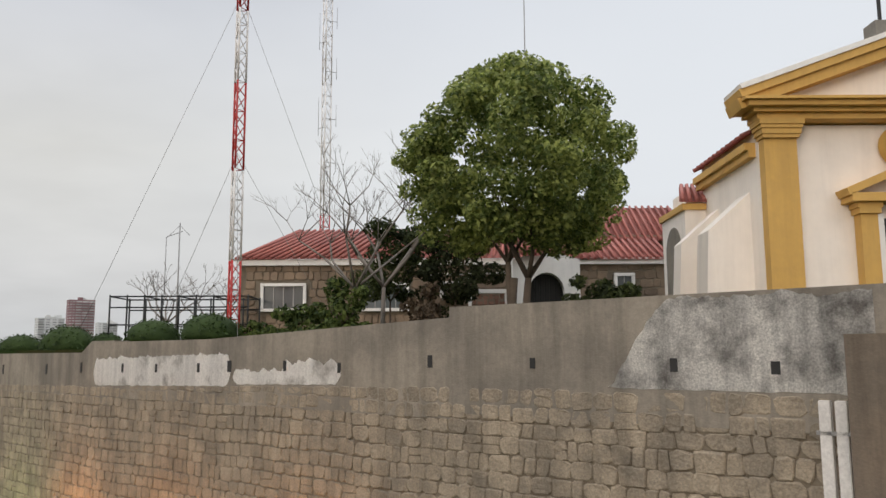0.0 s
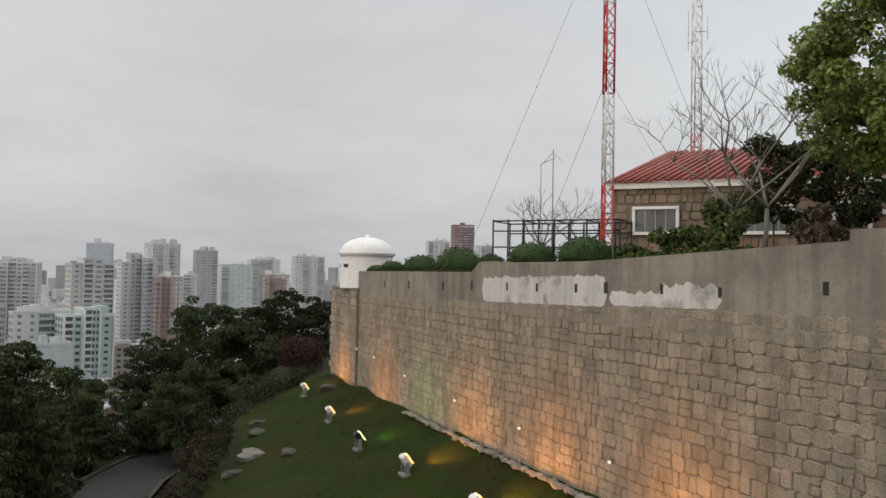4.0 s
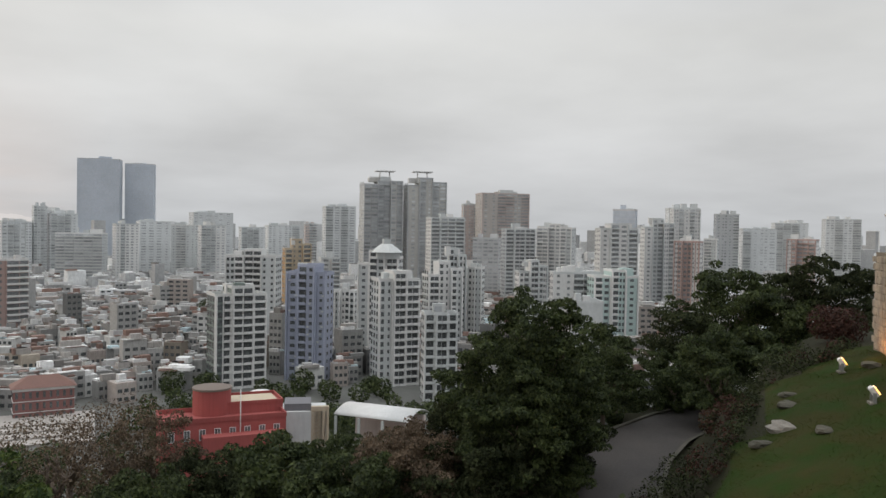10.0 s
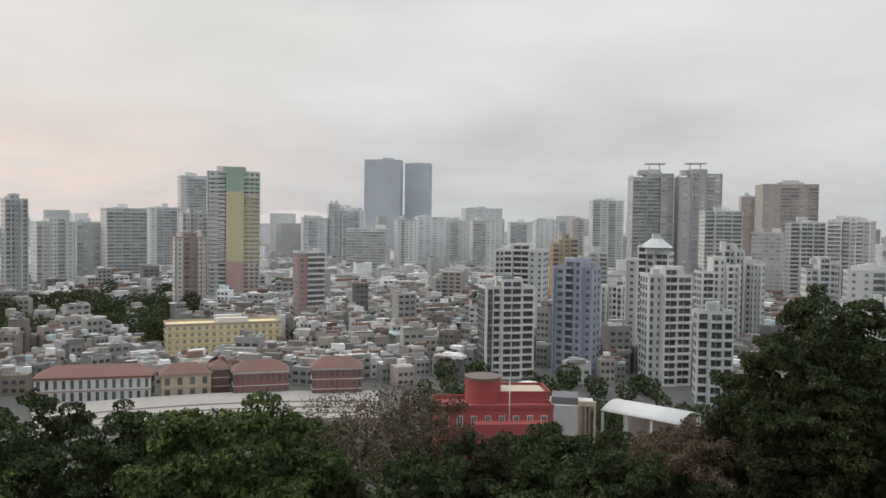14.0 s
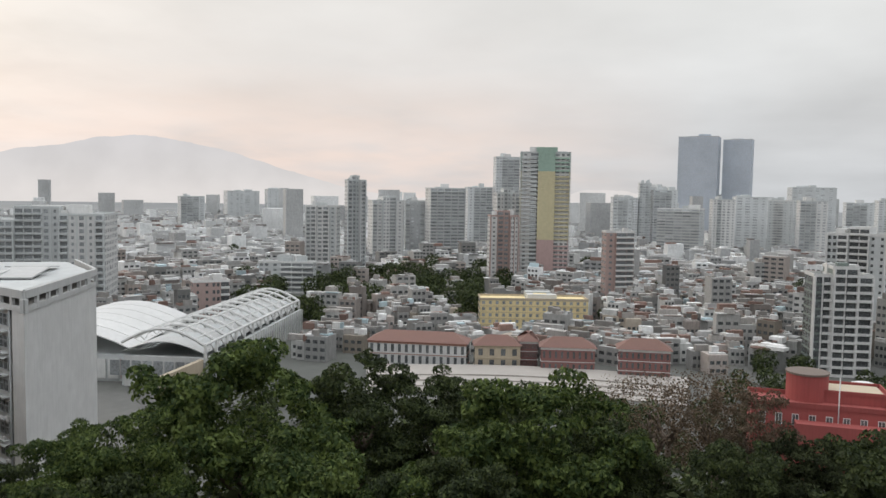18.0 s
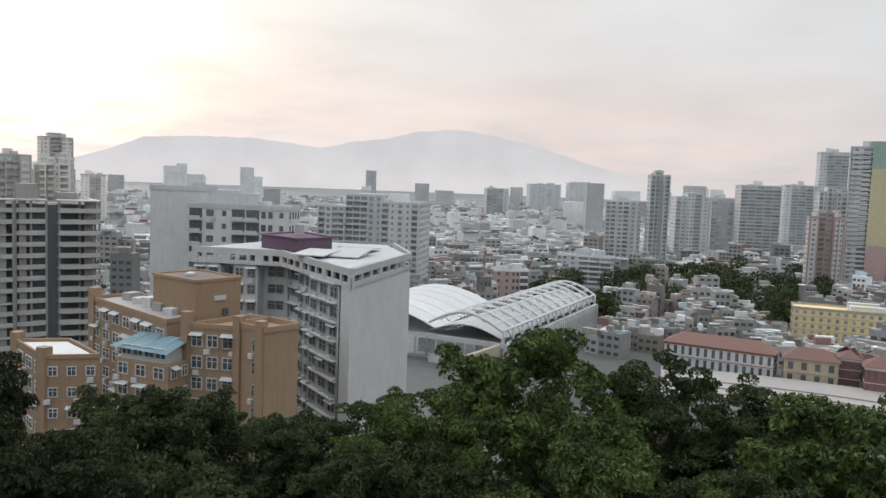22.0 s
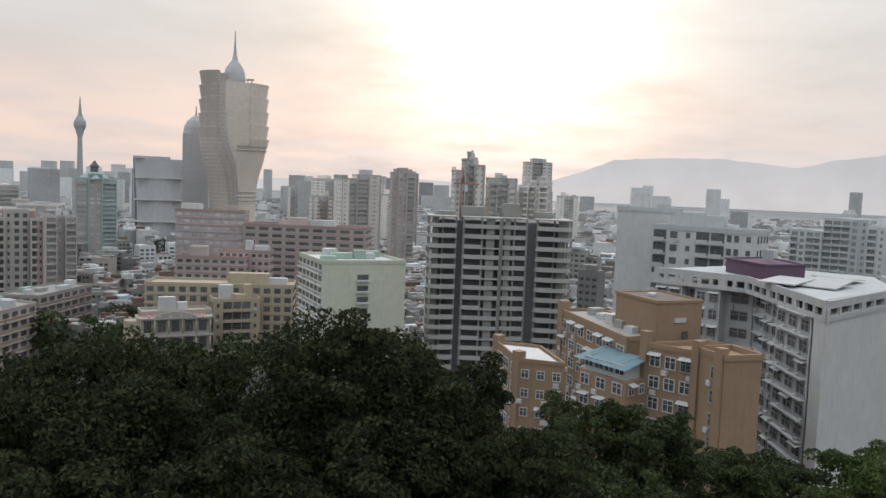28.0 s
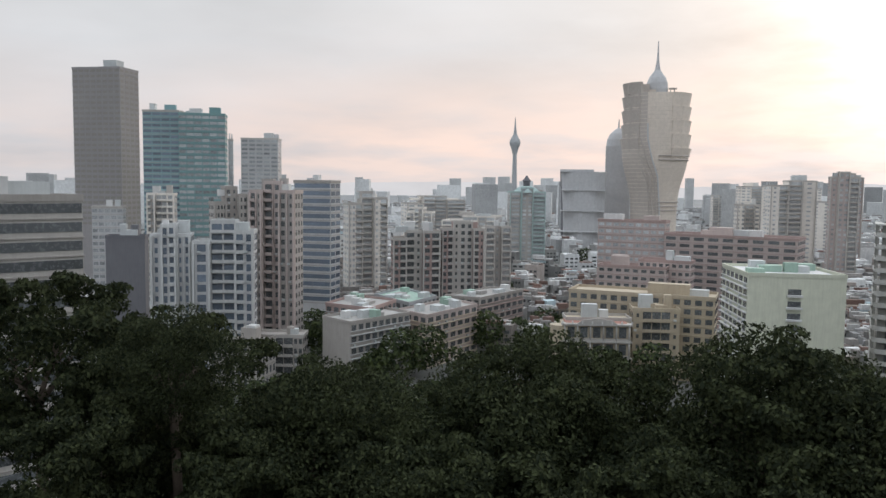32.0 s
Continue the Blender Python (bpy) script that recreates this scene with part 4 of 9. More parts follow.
CITY = [
    ("tower", 85.75, 1500, 71.9, 111.2, "dark_glass"),
    ("tower", 83.25, 1520, 51.3, 107.4, "dark_glass"),
    ("tower", 66.85, 700, 37.4, 41.4, "unfinished"),
    ("tower", 63.69, 705, 38.1, 41.4, "unfinished"),
    ("tower", 69.82, 1000, 41.2, 26.7, "haze"),
    ("tower", 58.10, 820, 54.5, 37.8, "beige"),
    ("tower", 60.38, 840, 18.4, 27.5, "pinkish"),
    ("tower", 49.99, 560, 28.5, 2.8, "white"),
    ("tower", 49.40, 590, 17.0, 16.7, "dark_glass"),
    ("tower", 76.91, 330, 22.7, -27.3, "green_glass"),
    ("tower", 75.74, 420, 27.7, -15.2, "pale"),
    ("tower", 71.81, 340, 19.2, -19.2, "blue"),
    ("tower", 72.77, 540, 19.0, -11.4, "orange"),
    ("tower", 70.73, 560, 19.9, -21.1, "pinkish"),
    ("tower", 65.74, 330, 19.6, -20.9, "white_balcony"),
    ("tower", 66.81, 385, 21.4, -14.0, "pale"),
    ("tower", 62.34, 400, 19.9, -19.7, "white_balcony"),
    ("tower", 61.54, 410, 12.8, -13.0, "white"),
    ("tower", 60.10, 420, 11.9, -19.7, "pale"),
    ("tower", 62.53, 300, 13.5, -31.5, "grey"),
    ("tower", 69.26, 420, 12.0, -33.0, "pale"),
    ("tower", 62.17, 640, 30.9, 9.7, "white"),
    ("tower", 56.90, 650, 27.2, 1.7, "white"),
    ("tower", 54.17, 680, 32.6, 3.4, "pale"),
    ("tower", 59.13, 700, 24.6, -6.6, "bluegrey"),
    ("tower", 55.93, 460, 18.5, -20.0, "white"),
    ("slab", 52.69, 430, 28.5, -21.6, "white"),
    ("tower", 50.19, 420, 25.6, -22.5, "teal"),
    ("tower", 52.04, 370, 15.7, -31.8, "blank"),
    ("tower", 47.18, 620, 24.6, 7.8, "white"),
    ("tower", 45.36, 760, 26.6, 23.2, "white"),
    ("tower", 45.09, 560, 18.2, -5.0, "pinkstripe"),
    ("tower", 42.66, 900, 23.3, 20.7, "grey"),
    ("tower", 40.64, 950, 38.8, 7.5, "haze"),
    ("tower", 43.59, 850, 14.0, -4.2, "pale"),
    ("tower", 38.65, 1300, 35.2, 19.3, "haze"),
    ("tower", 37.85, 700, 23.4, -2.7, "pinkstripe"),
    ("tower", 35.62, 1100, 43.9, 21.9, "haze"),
    ("tower", 24.57, 1000, 29.5, 63.5, "redbrown"),
    ("tower", 26.35, 1100, 32.8, 46.8, "haze"),
    ("tower", 22.96, 1200, 28.5, 45.8, "haze"),
    ("tower", 38.69, 1200, 47.0, 18.0, "haze"),
    ("tower", 42.65, 900, 25.4, 22.0, "grey"),
    ("tower", 45.56, 900, 34.4, 28.0, "haze"),
    ("tower", 90.69, 1000, 32.4, 0.5, "haze"),
    ("tower", 88.55, 1150, 48.9, 15.2, "haze"),
    ("tower", 86.83, 900, 48.8, -10.2, "pale"),
    ("tower", 84.15, 950, 27.5, 0.3, "white"),
    ("tower", 82.42, 1000, 38.1, 3.6, "haze"),
    ("tower", 80.38, 1000, 30.1, 0.3, "pale"),
    ("tower", 78.66, 1300, 66.2, 20.1, "haze"),
    ("tower", 78.61, 950, 30.3, 0.2, "white"),
    ("tower", 75.89, 1100, 34.3, -1.1, "haze"),
    ("tower", 73.80, 1200, 50.4, 2.2, "haze"),
    ("tower", 71.83, 900, 14.0, 4.2, "pinkish"),
    ("tower", 96.28, 600, 36.5, 32.4, "rainbow"),
    ("tower", 99.04, 900, 29.4, 43.6, "haze"),
    ("tower", 99.20, 560, 22.0, -13.8, "whitepink"),
    ("tower", 98.98, 640, 21.4, 2.5, "white"),
    ("tower", 103.41, 760, 37.7, 6.4, "white"),
    ("tower", 101.00, 900, 30.7, 9.4, "haze"),
    ("tower", 105.65, 780, 21.5, -6.0, "grey"),
    ("tower", 107.68, 720, 32.2, -5.8, "white"),
    ("tower", 109.88, 600, 15.7, 10.0, "white"),
    ("tower", 112.16, 610, 25.8, -9.8, "pale"),
    ("tower", 91.07, 470, 18.0, -19.5, "pinktower"),
    ("tower", 90.87, 800, 21.1, 0.7, "haze"),
    ("tower", 89.31, 1000, 15.1, 18.6, "haze"),
    ("tower", 87.98, 1000, 30.7, 10.5, "haze"),
    ("tower", 121.16, 1500, 46.5, -9.3, "haze"),
    ("tower", 115.33, 1900, 59.1, 7.6, "haze"),
    ("tower", 117.81, 2000, 83.9, 2.6, "haze"),
    ("block", 97.00, 385, 52.9, -49.1, "yellow"),
    ("block", 94.43, 292, 19.6, -54.9, "brick"),
    ("block", 89.08, 288, 18.0, -53.4, "brick"),
    ("block", 99.50, 296, 17.1, -55.8, "beigehall"),
    ("block", 97.23, 300, 6.5, -54.6, "brick"),
    ("block", 105.15, 300, 38.6, -55.6, "whitehall"),
    ("block", 91.04, 400, 11.2, -52.7, "white"),
    ("block", 114.63, 520, 36.6, -44.6, "pale"),
    ("block", 119.97, 400, 17.7, -43.3, "pinkhouse"),
    ("tower", 129.82, 450, 62.2, -12.7, "white_brown"),
    ("block", 143.08, 215, 14.5, -4.5, "greyblank"),
    ("block", 139.01, 200, 25.7, -8.3, "greyslab"),
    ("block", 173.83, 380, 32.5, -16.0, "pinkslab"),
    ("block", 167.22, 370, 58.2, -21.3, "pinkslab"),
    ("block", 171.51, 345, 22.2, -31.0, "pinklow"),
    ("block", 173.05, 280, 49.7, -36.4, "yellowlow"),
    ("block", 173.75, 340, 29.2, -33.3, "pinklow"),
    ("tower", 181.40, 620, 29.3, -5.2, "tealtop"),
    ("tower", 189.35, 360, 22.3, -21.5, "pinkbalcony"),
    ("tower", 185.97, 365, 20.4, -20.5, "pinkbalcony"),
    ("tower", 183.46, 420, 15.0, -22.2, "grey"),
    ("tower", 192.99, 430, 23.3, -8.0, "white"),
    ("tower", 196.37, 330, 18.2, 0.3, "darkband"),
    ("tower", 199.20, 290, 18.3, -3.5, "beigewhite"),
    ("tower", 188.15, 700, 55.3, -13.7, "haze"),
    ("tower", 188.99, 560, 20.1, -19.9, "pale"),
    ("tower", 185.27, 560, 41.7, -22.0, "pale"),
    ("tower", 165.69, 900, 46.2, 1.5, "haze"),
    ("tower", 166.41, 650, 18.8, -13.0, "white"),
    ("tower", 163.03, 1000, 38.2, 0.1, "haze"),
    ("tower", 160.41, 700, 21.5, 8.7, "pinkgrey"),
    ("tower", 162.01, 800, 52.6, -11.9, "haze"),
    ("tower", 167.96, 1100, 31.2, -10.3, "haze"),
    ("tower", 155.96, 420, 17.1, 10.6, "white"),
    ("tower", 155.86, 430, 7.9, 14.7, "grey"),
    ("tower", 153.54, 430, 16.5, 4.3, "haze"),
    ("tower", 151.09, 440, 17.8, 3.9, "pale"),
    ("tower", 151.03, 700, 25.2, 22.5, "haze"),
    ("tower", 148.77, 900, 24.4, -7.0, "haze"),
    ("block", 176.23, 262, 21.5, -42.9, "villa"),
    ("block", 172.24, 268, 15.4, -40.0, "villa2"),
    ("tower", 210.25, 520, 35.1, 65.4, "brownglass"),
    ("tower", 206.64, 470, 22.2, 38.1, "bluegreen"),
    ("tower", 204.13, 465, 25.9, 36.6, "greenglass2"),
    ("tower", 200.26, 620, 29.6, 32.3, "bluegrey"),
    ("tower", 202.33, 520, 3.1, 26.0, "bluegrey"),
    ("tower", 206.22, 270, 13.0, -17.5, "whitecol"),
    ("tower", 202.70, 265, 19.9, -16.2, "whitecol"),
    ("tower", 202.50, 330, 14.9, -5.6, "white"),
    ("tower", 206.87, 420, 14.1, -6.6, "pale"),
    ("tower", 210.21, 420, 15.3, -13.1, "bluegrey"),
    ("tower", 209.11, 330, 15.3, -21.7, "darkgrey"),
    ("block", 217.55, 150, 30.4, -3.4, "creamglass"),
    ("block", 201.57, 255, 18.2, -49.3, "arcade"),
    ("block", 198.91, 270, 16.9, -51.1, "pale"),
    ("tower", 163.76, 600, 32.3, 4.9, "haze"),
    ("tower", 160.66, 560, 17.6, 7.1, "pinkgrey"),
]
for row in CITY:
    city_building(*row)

# ---- plants ----
def leaf_cloud(name, clumps, count, size, mat, seed, droop=0.2, pads=0.0):
    """Many small folded leaves over a set of ellipsoid clumps."""
    g = np.random.default_rng(seed)
    c = np.array([k[0] for k in clumps], float)
    r = np.array([k[1] for k in clumps], float)
    weight = (r[:, 0] * r[:, 1] + r[:, 0] * r[:, 2]) ** 1.0
    pick = g.choice(len(clumps), count, p=weight / weight.sum())
    d = g.normal(size=(count, 3))
    d /= np.linalg.norm(d, axis=1)[:, None]
    d[:, 2] = np.where(g.random(count) < pads, np.abs(d[:, 2]), d[:, 2])
    far = g.uniform(0.55, 1.08, count) ** 0.6
    at = c[pick] + d * r[pick] * far[:, None]
    n = d * 0.8 + g.normal(size=(count, 3)) * 0.6 + np.array([0, 0, 0.35])
    n /= np.linalg.norm(n, axis=1)[:, None]
    a = np.cross(n, g.normal(size=(count, 3)))
    a /= np.linalg.norm(a, axis=1)[:, None]
    a[:, 2] -= droop
    b = np.cross(n, a)
    s = size * g.uniform(0.6, 1.35, count)[:, None]
    v = np.stack([at - a * s * 0.5, at + b * s * 0.28 + n * s * 0.06, at + a * s * 0.55, at - b * s * 0.28 + n * s * 0.06], 1).reshape(-1, 3)
    me = bpy.data.meshes.new(name)
    me.from_pydata(v.tolist(), [], (np.arange(count * 4).reshape(-1, 4)).tolist())
    me.materials.append(mat)
    return me


def dome_clumps(radius, height, number, seed, flat=0.8):
    """Clumps all over an uneven, full-bodied crown."""
    g = random.Random(seed)
    out = []
    for i in range(number):
        a, e = g.uniform(0, 2 * math.pi), g.uniform(-0.95, 1.0)
        wide = 1 + 0.22 * math.sin(a * 2 + seed) * (1 if e < 0.5 else 0.3)
        rr = radius * wide * math.sqrt(max(0.0, 1 - e * e * 0.95)) * g.uniform(0.5, 1.06)
        s = radius * g.uniform(0.17, 0.31)
        out.append(((rr * math.cos(a), rr * math.sin(a), height * e * g.uniform(0.7, 0.92)), (s * 1.15, s * 1.15, s * flat)))
    out.append(((0, 0, 0), (radius * 0.62, radius * 0.62, height * 0.62)))
    return out


def crown_clumps(radius, height, seed):
    """Sprays at the ends of boughs: tufts round some thirty bough ends, with gaps between them."""
    g = random.Random(seed)
    out = []
    for i in range(30):
        a, e = i * 2.39996 + g.uniform(-0.4, 0.4), g.uniform(-0.9, 1.0)
        wide = 1 + 0.20 * math.sin(a * 2 + seed)
        rr = radius * wide * math.sqrt(max(0.02, 1 - e * e * 0.93)) * g.uniform(0.55, 0.98)
        c = Vector((rr * math.cos(a), rr * math.sin(a), height * e * g.uniform(0.74, 0.93)))
        s = radius * g.uniform(0.14, 0.24)
        out.append((tuple(c), (s, s, s * 0.6)))
        for _ in range(4):
            k = s * g.uniform(0.45, 0.8)
            v = Vector((g.gauss(0, 1), g.gauss(0, 1), g.gauss(0, 0.6))).normalized() * s * g.uniform(0.8, 1.35)
            out.append((tuple(c + v), (k, k, k * 0.6)))
    out.append(((0, 0, -0.1 * height), (radius * 0.5, radius * 0.5, height * 0.5)))
    return out


def limbs(bm, base, top, r0, spread, number, seed, depth=2, sides=6, cut=0.5, reach=None):
    g = random.Random(seed)
    fork = base + (top - base) * cut
    tube(bm, base, fork, r0, r0 * 0.72, sides + 2)
    def grow(a, way, length, r, level):
        b = a + way * length
        tube(bm, a, b, r, r * 0.6, sides)
        if level:
            for _ in range(g.randint(2, 3) + (1 if depth > 3 else 0)):
                w = (way + Vector((g.uniform(-1, 1), g.uniform(-1, 1), g.uniform(-0.3, 0.8))) * 0.65).normalized()
                grow(b, w, length * g.uniform(0.55, 0.8), r * 0.58, level - 1)
    for i in range(number):
        a = 2 * math.pi * (i + g.random() * 0.6) / number
        way = Vector((math.cos(a) * spread, math.sin(a) * spread, 1)).normalized()
        grow(fork, way, (reach or (top - fork).length) * g.uniform(0.5, 0.75), r0 * 0.6, depth)
    return bm


def crown_mesh(kind, seed):
    if kind == "pine":
        clumps = []
        g = random.Random(seed)
        for i in range(34):
            a, z = g.uniform(0, 6.28), g.uniform(-1.4, 0.85)
            rr = (1 - 0.45 * max(z, 0)) * g.uniform(0.2, 0.8)
            clumps.append(((rr * math.cos(a) * 4.2, rr * math.sin(a) * 4.2, z * 4.2), (1.5, 1.5, 0.62)))
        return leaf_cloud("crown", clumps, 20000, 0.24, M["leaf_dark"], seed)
    if kind == "sparse":
        return leaf_cloud("crown", dome_clumps(4.6, 4.0, 60, seed, 0.6)[:-1], 4200, 0.17, M["leaf_brown"], seed)
    if kind == "dome":
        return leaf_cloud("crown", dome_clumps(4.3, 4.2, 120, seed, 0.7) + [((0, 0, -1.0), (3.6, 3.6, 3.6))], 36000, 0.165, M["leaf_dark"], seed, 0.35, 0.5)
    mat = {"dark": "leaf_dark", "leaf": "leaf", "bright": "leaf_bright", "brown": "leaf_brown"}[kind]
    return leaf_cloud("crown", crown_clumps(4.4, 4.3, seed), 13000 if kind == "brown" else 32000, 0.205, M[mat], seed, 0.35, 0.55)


CROWNS = {}
TREE_WORDS = {"dark": "dense dark-green broadleaf tree on the hillside", "leaf": "leafy green broadleaf tree on the hillside", "bright": "fresh green broadleaf tree with dense foliage", "brown": "reddish-brown thinning tree on the slope", "sparse": "half-bare tree with rusty sparse leaves", "pine": "dark layered pine on the slope", "dome": "dense round-headed dark green tree on the slope"}


def hill_tree(i, x, y, ztop, radius, kind):
    seed = i % 3 + 11
    if y < -15 and kind == "dark":
        radius *= 1.12
    if (kind, seed) not in CROWNS:
        CROWNS[kind, seed] = crown_mesh(kind, seed * 31 + len(kind))
    s = radius / 4.6
    gz = ground_height(x, y) - 0.3
    zc = ztop - 4.45 * s if kind != "pine" else ztop - 4.4 * s
    gz = min(gz, zc - 2.5 * s)
    t = thing("tree", TREE_WORDS[kind], "tree", Matrix.Translation((x, y, gz)), group="trees on the hillside")
    bm = limbs(B(), Vector((0, 0, 0)), Vector((0.2, 0.1, zc - gz)), 0.11 * radius ** 0.6, 0.8, 4, i, 2, 6, max(0.3, 1 - 2.2 * s / max(1.0, zc - gz)), 2.0 * s)
    part("trunk", bm, M["bark"], t)
    c = part("crown", CROWNS[kind, seed], None, t)
    c.matrix_basis = Matrix.Translation((0, 0, zc - gz)) @ Matrix.Rotation(i * 2.4, 4, "Z") @ Matrix.Scale(s, 4)


# sunward trees take the darker leaf, with their backlit shade in its colour
TREES = [
    (-26.00, 17.28, -2.20, 2.77, "leaf"),
    (-26.20, 18.00, -3.40, 2.60, "leaf"),
    (-26.76, 16.10, -4.18, 2.44, "leaf"),
    (-28.99, 16.27, -6.59, 2.59, "dark"),
    (-25.32, 16.50, -5.11, 2.46, "leaf"),
    (-25.19, 14.83, -7.25, 2.49, "dark"),
    (-26.30, 18.10, -5.60, 2.70, "leaf"),
    (-27.60, 18.90, -4.60, 2.60, "leaf"),
    (-28.60, 20.30, -6.10, 2.50, "dark"),
    (-28.40, 19.60, -7.40, 2.30, "leaf"),
    (-31.89, 33.34, -4.70, 2.96, "leaf"),
    (-29.60, 36.20, -5.60, 2.40, "leaf"),
    (-35.60, 28.60, -6.10, 2.40, "leaf"),
    (-39.00, 29.60, -7.00, 3.20, "leaf"),
    (-41.50, 34.50, -6.40, 3.20, "leaf"),
    (-37.40, 25.20, -7.60, 2.60, "dark"),
    (-33.60, 24.60, -6.50, 2.30, "dark"),
    (-36.00, 36.60, -6.40, 2.40, "leaf"),
    (-40.96, 44.03, -1.92, 4.07, "leaf"),
    (-36.15, 48.01, -0.83, 3.64, "dark"),
    (-34.30, 49.33, -1.89, 2.57, "pine"),
    (-36.67, 45.08, -3.54, 3.73, "leaf"),
    (-41.57, 40.67, -4.16, 3.31, "pine"),
    (-39.98, 47.54, -2.54, 2.66, "pine"),
    (-32.84, 45.47, -4.60, 2.80, "leaf"),
    (-36.20, 34.72, -6.78, 2.21, "leaf"),
    (-40.17, 3.74, -7.72, 3.14, "sparse"),
    (-35.02, 9.58, -9.10, 3.60, "leaf"),
    (-31.28, 14.00, -8.10, 2.67, "brown"),
    (-26.49, 9.91, -7.71, 2.60, "leaf"),
    (-27.08, 13.49, -7.92, 2.36, "brown"),
    (-56.61, 20.75, -14.97, 3.21, "leaf"),
    (-56.79, 25.53, -15.40, 3.32, "dark"),
    (-56.01, 16.22, -15.25, 3.31, "leaf"),
    (-33.51, -8.41, -7.42, 2.91, "leaf"),
    (-33.32, -3.45, -7.88, 3.54, "leaf"),
    (-42.42, 1.61, -7.93, 3.30, "sparse"),
    (-40.07, 5.17, -8.90, 2.29, "brown"),
    (-28.88, 9.22, -7.82, 4.07, "leaf"),
    (-32.82, 6.07, -9.04, 2.59, "dark"),
    (-28.94, 14.19, -7.63, 2.06, "brown"),
    (-27.12, -14.29, -5.61, 4.29, "bright"),
    (-22.61, -15.95, -6.84, 2.51, "bright"),
    (-32.60, -11.65, -6.66, 3.16, "leaf"),
    (-29.26, -4.16, -6.74, 4.14, "bright"),
    (-40.47, 1.00, -8.04, 3.14, "sparse"),
    (-32.49, -0.85, -8.60, 2.51, "leaf"),
    (-21.99, -21.39, -8.95, 2.57, "leaf"),
    (-19.48, -15.15, -8.14, 2.57, "leaf"),
    (-22.61, -9.80, -7.48, 3.26, "bright"),
    (-23.93, -5.64, -7.91, 2.57, "leaf"),
    (-31.18, 3.94, -8.96, 2.66, "leaf"),
    (-12.11, -28.24, -6.00, 2.79, "dark"),
    (-19.54, -26.27, -8.21, 3.43, "leaf"),
    (-20.86, -21.18, -8.80, 2.28, "leaf"),
    (-14.19, -24.99, -8.21, 2.40, "leaf"),
    (-19.54, -16.71, -8.70, 2.14, "leaf"),
    (-14.90, -19.75, -8.57, 2.74, "leaf"),
    (-6.92, -23.75, -3.87, 3.17, "dark"),
    (-2.40, -26.59, -5.39, 2.79, "dark"),
    (-9.63, -23.89, -5.78, 1.96, "dark"),
    (-18.51, -28.23, -8.37, 2.83, "leaf"),
    (-22.10, -26.81, -9.56, 2.67, "leaf"),
    (-12.46, -21.39, -7.65, 2.40, "dark"),
    (-5.09, -20.10, -6.47, 2.86, "dark"),
    (0.36, -21.66, -6.50, 3.00, "dark"),
    (7.35, -26.61, -6.09, 2.89, "dark"),
    (7.62, -22.32, -6.03, 2.46, "dark"),
    (4.38, -27.31, -6.45, 2.31, "dark"),
    (4.62, -22.16, -6.40, 2.36, "dark"),
    (-10.17, -22.58, -7.07, 2.57, "dark"),
    (16.29, -24.64, -2.58, 3.11, "dark"),
    (12.84, -26.67, -4.46, 2.90, "dark"),
    (12.72, -22.18, -5.46, 2.68, "dark"),
    (7.25, -27.75, -6.48, 3.00, "dark"),
    (7.64, -20.24, -6.79, 2.25, "dark"),
    (0.64, -26.73, -4.99, 2.97, "dark"),
    (12.09, -19.03, -5.90, 2.51, "dark"),
    (2.44, -20.57, -6.61, 2.57, "dark"),
    (-2.82, -20.55, -6.18, 2.57, "dark"),
    (-6.75, -24.84, -3.95, 3.60, "dome"),
    (-0.16, -25.74, -4.65, 3.40, "dome"),
    (10.39, -22.31, -3.70, 1.90, "dome"),
    (5.80, -22.96, -5.05, 3.00, "dome"),
    (2.60, -19.60, -6.90, 2.60, "dome"),
    (-21.30, -17.20, -7.55, 2.10, "bright"),
]
for i, row in enumerate(TREES):
    hill_tree(i, *row)

# undergrowth down the slope
def undergrowth():
    g = random.Random(5)
    clumps = []
    while len(clumps) < 620:
        az, d = g.uniform(28, 212), g.uniform(24, 150) if g.random() < 0.6 else g.uniform(24, 70)
        p = around(az, d)
        if ((p - WALL_FROM).dot(OUT) < 11 and (p - WALL_FROM).dot(ALONG) > -5) or (Vector((-30, 26, 0)) - p).length < 9 or (Vector((-25, 20, 0)) - p).length < 6:
            continue
        r = g.uniform(1.0, 2.2) * (1 + d / 120)
        clumps.append(((p.x, p.y, ground_height(p.x, p.y) + r * 0.2), (r, r, r * 0.8)))
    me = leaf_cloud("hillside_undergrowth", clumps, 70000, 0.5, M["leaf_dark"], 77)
    tagged(new("hillside_undergrowth", me), "dense dark undergrowth covering the hillside", "shrubs", kind="stuff")


undergrowth()



# ---- landmarks and the rest of the city ----
BLOCKED = [(around(row[1], row[2]), row[3] * 0.62 + 5) for row in CITY]


def placed(az, d, turn=0.0, z=CITY_Z):
    return Matrix.Translation(around(az, d, z)) @ Matrix.Rotation(radians(az + turn), 4, "Z")


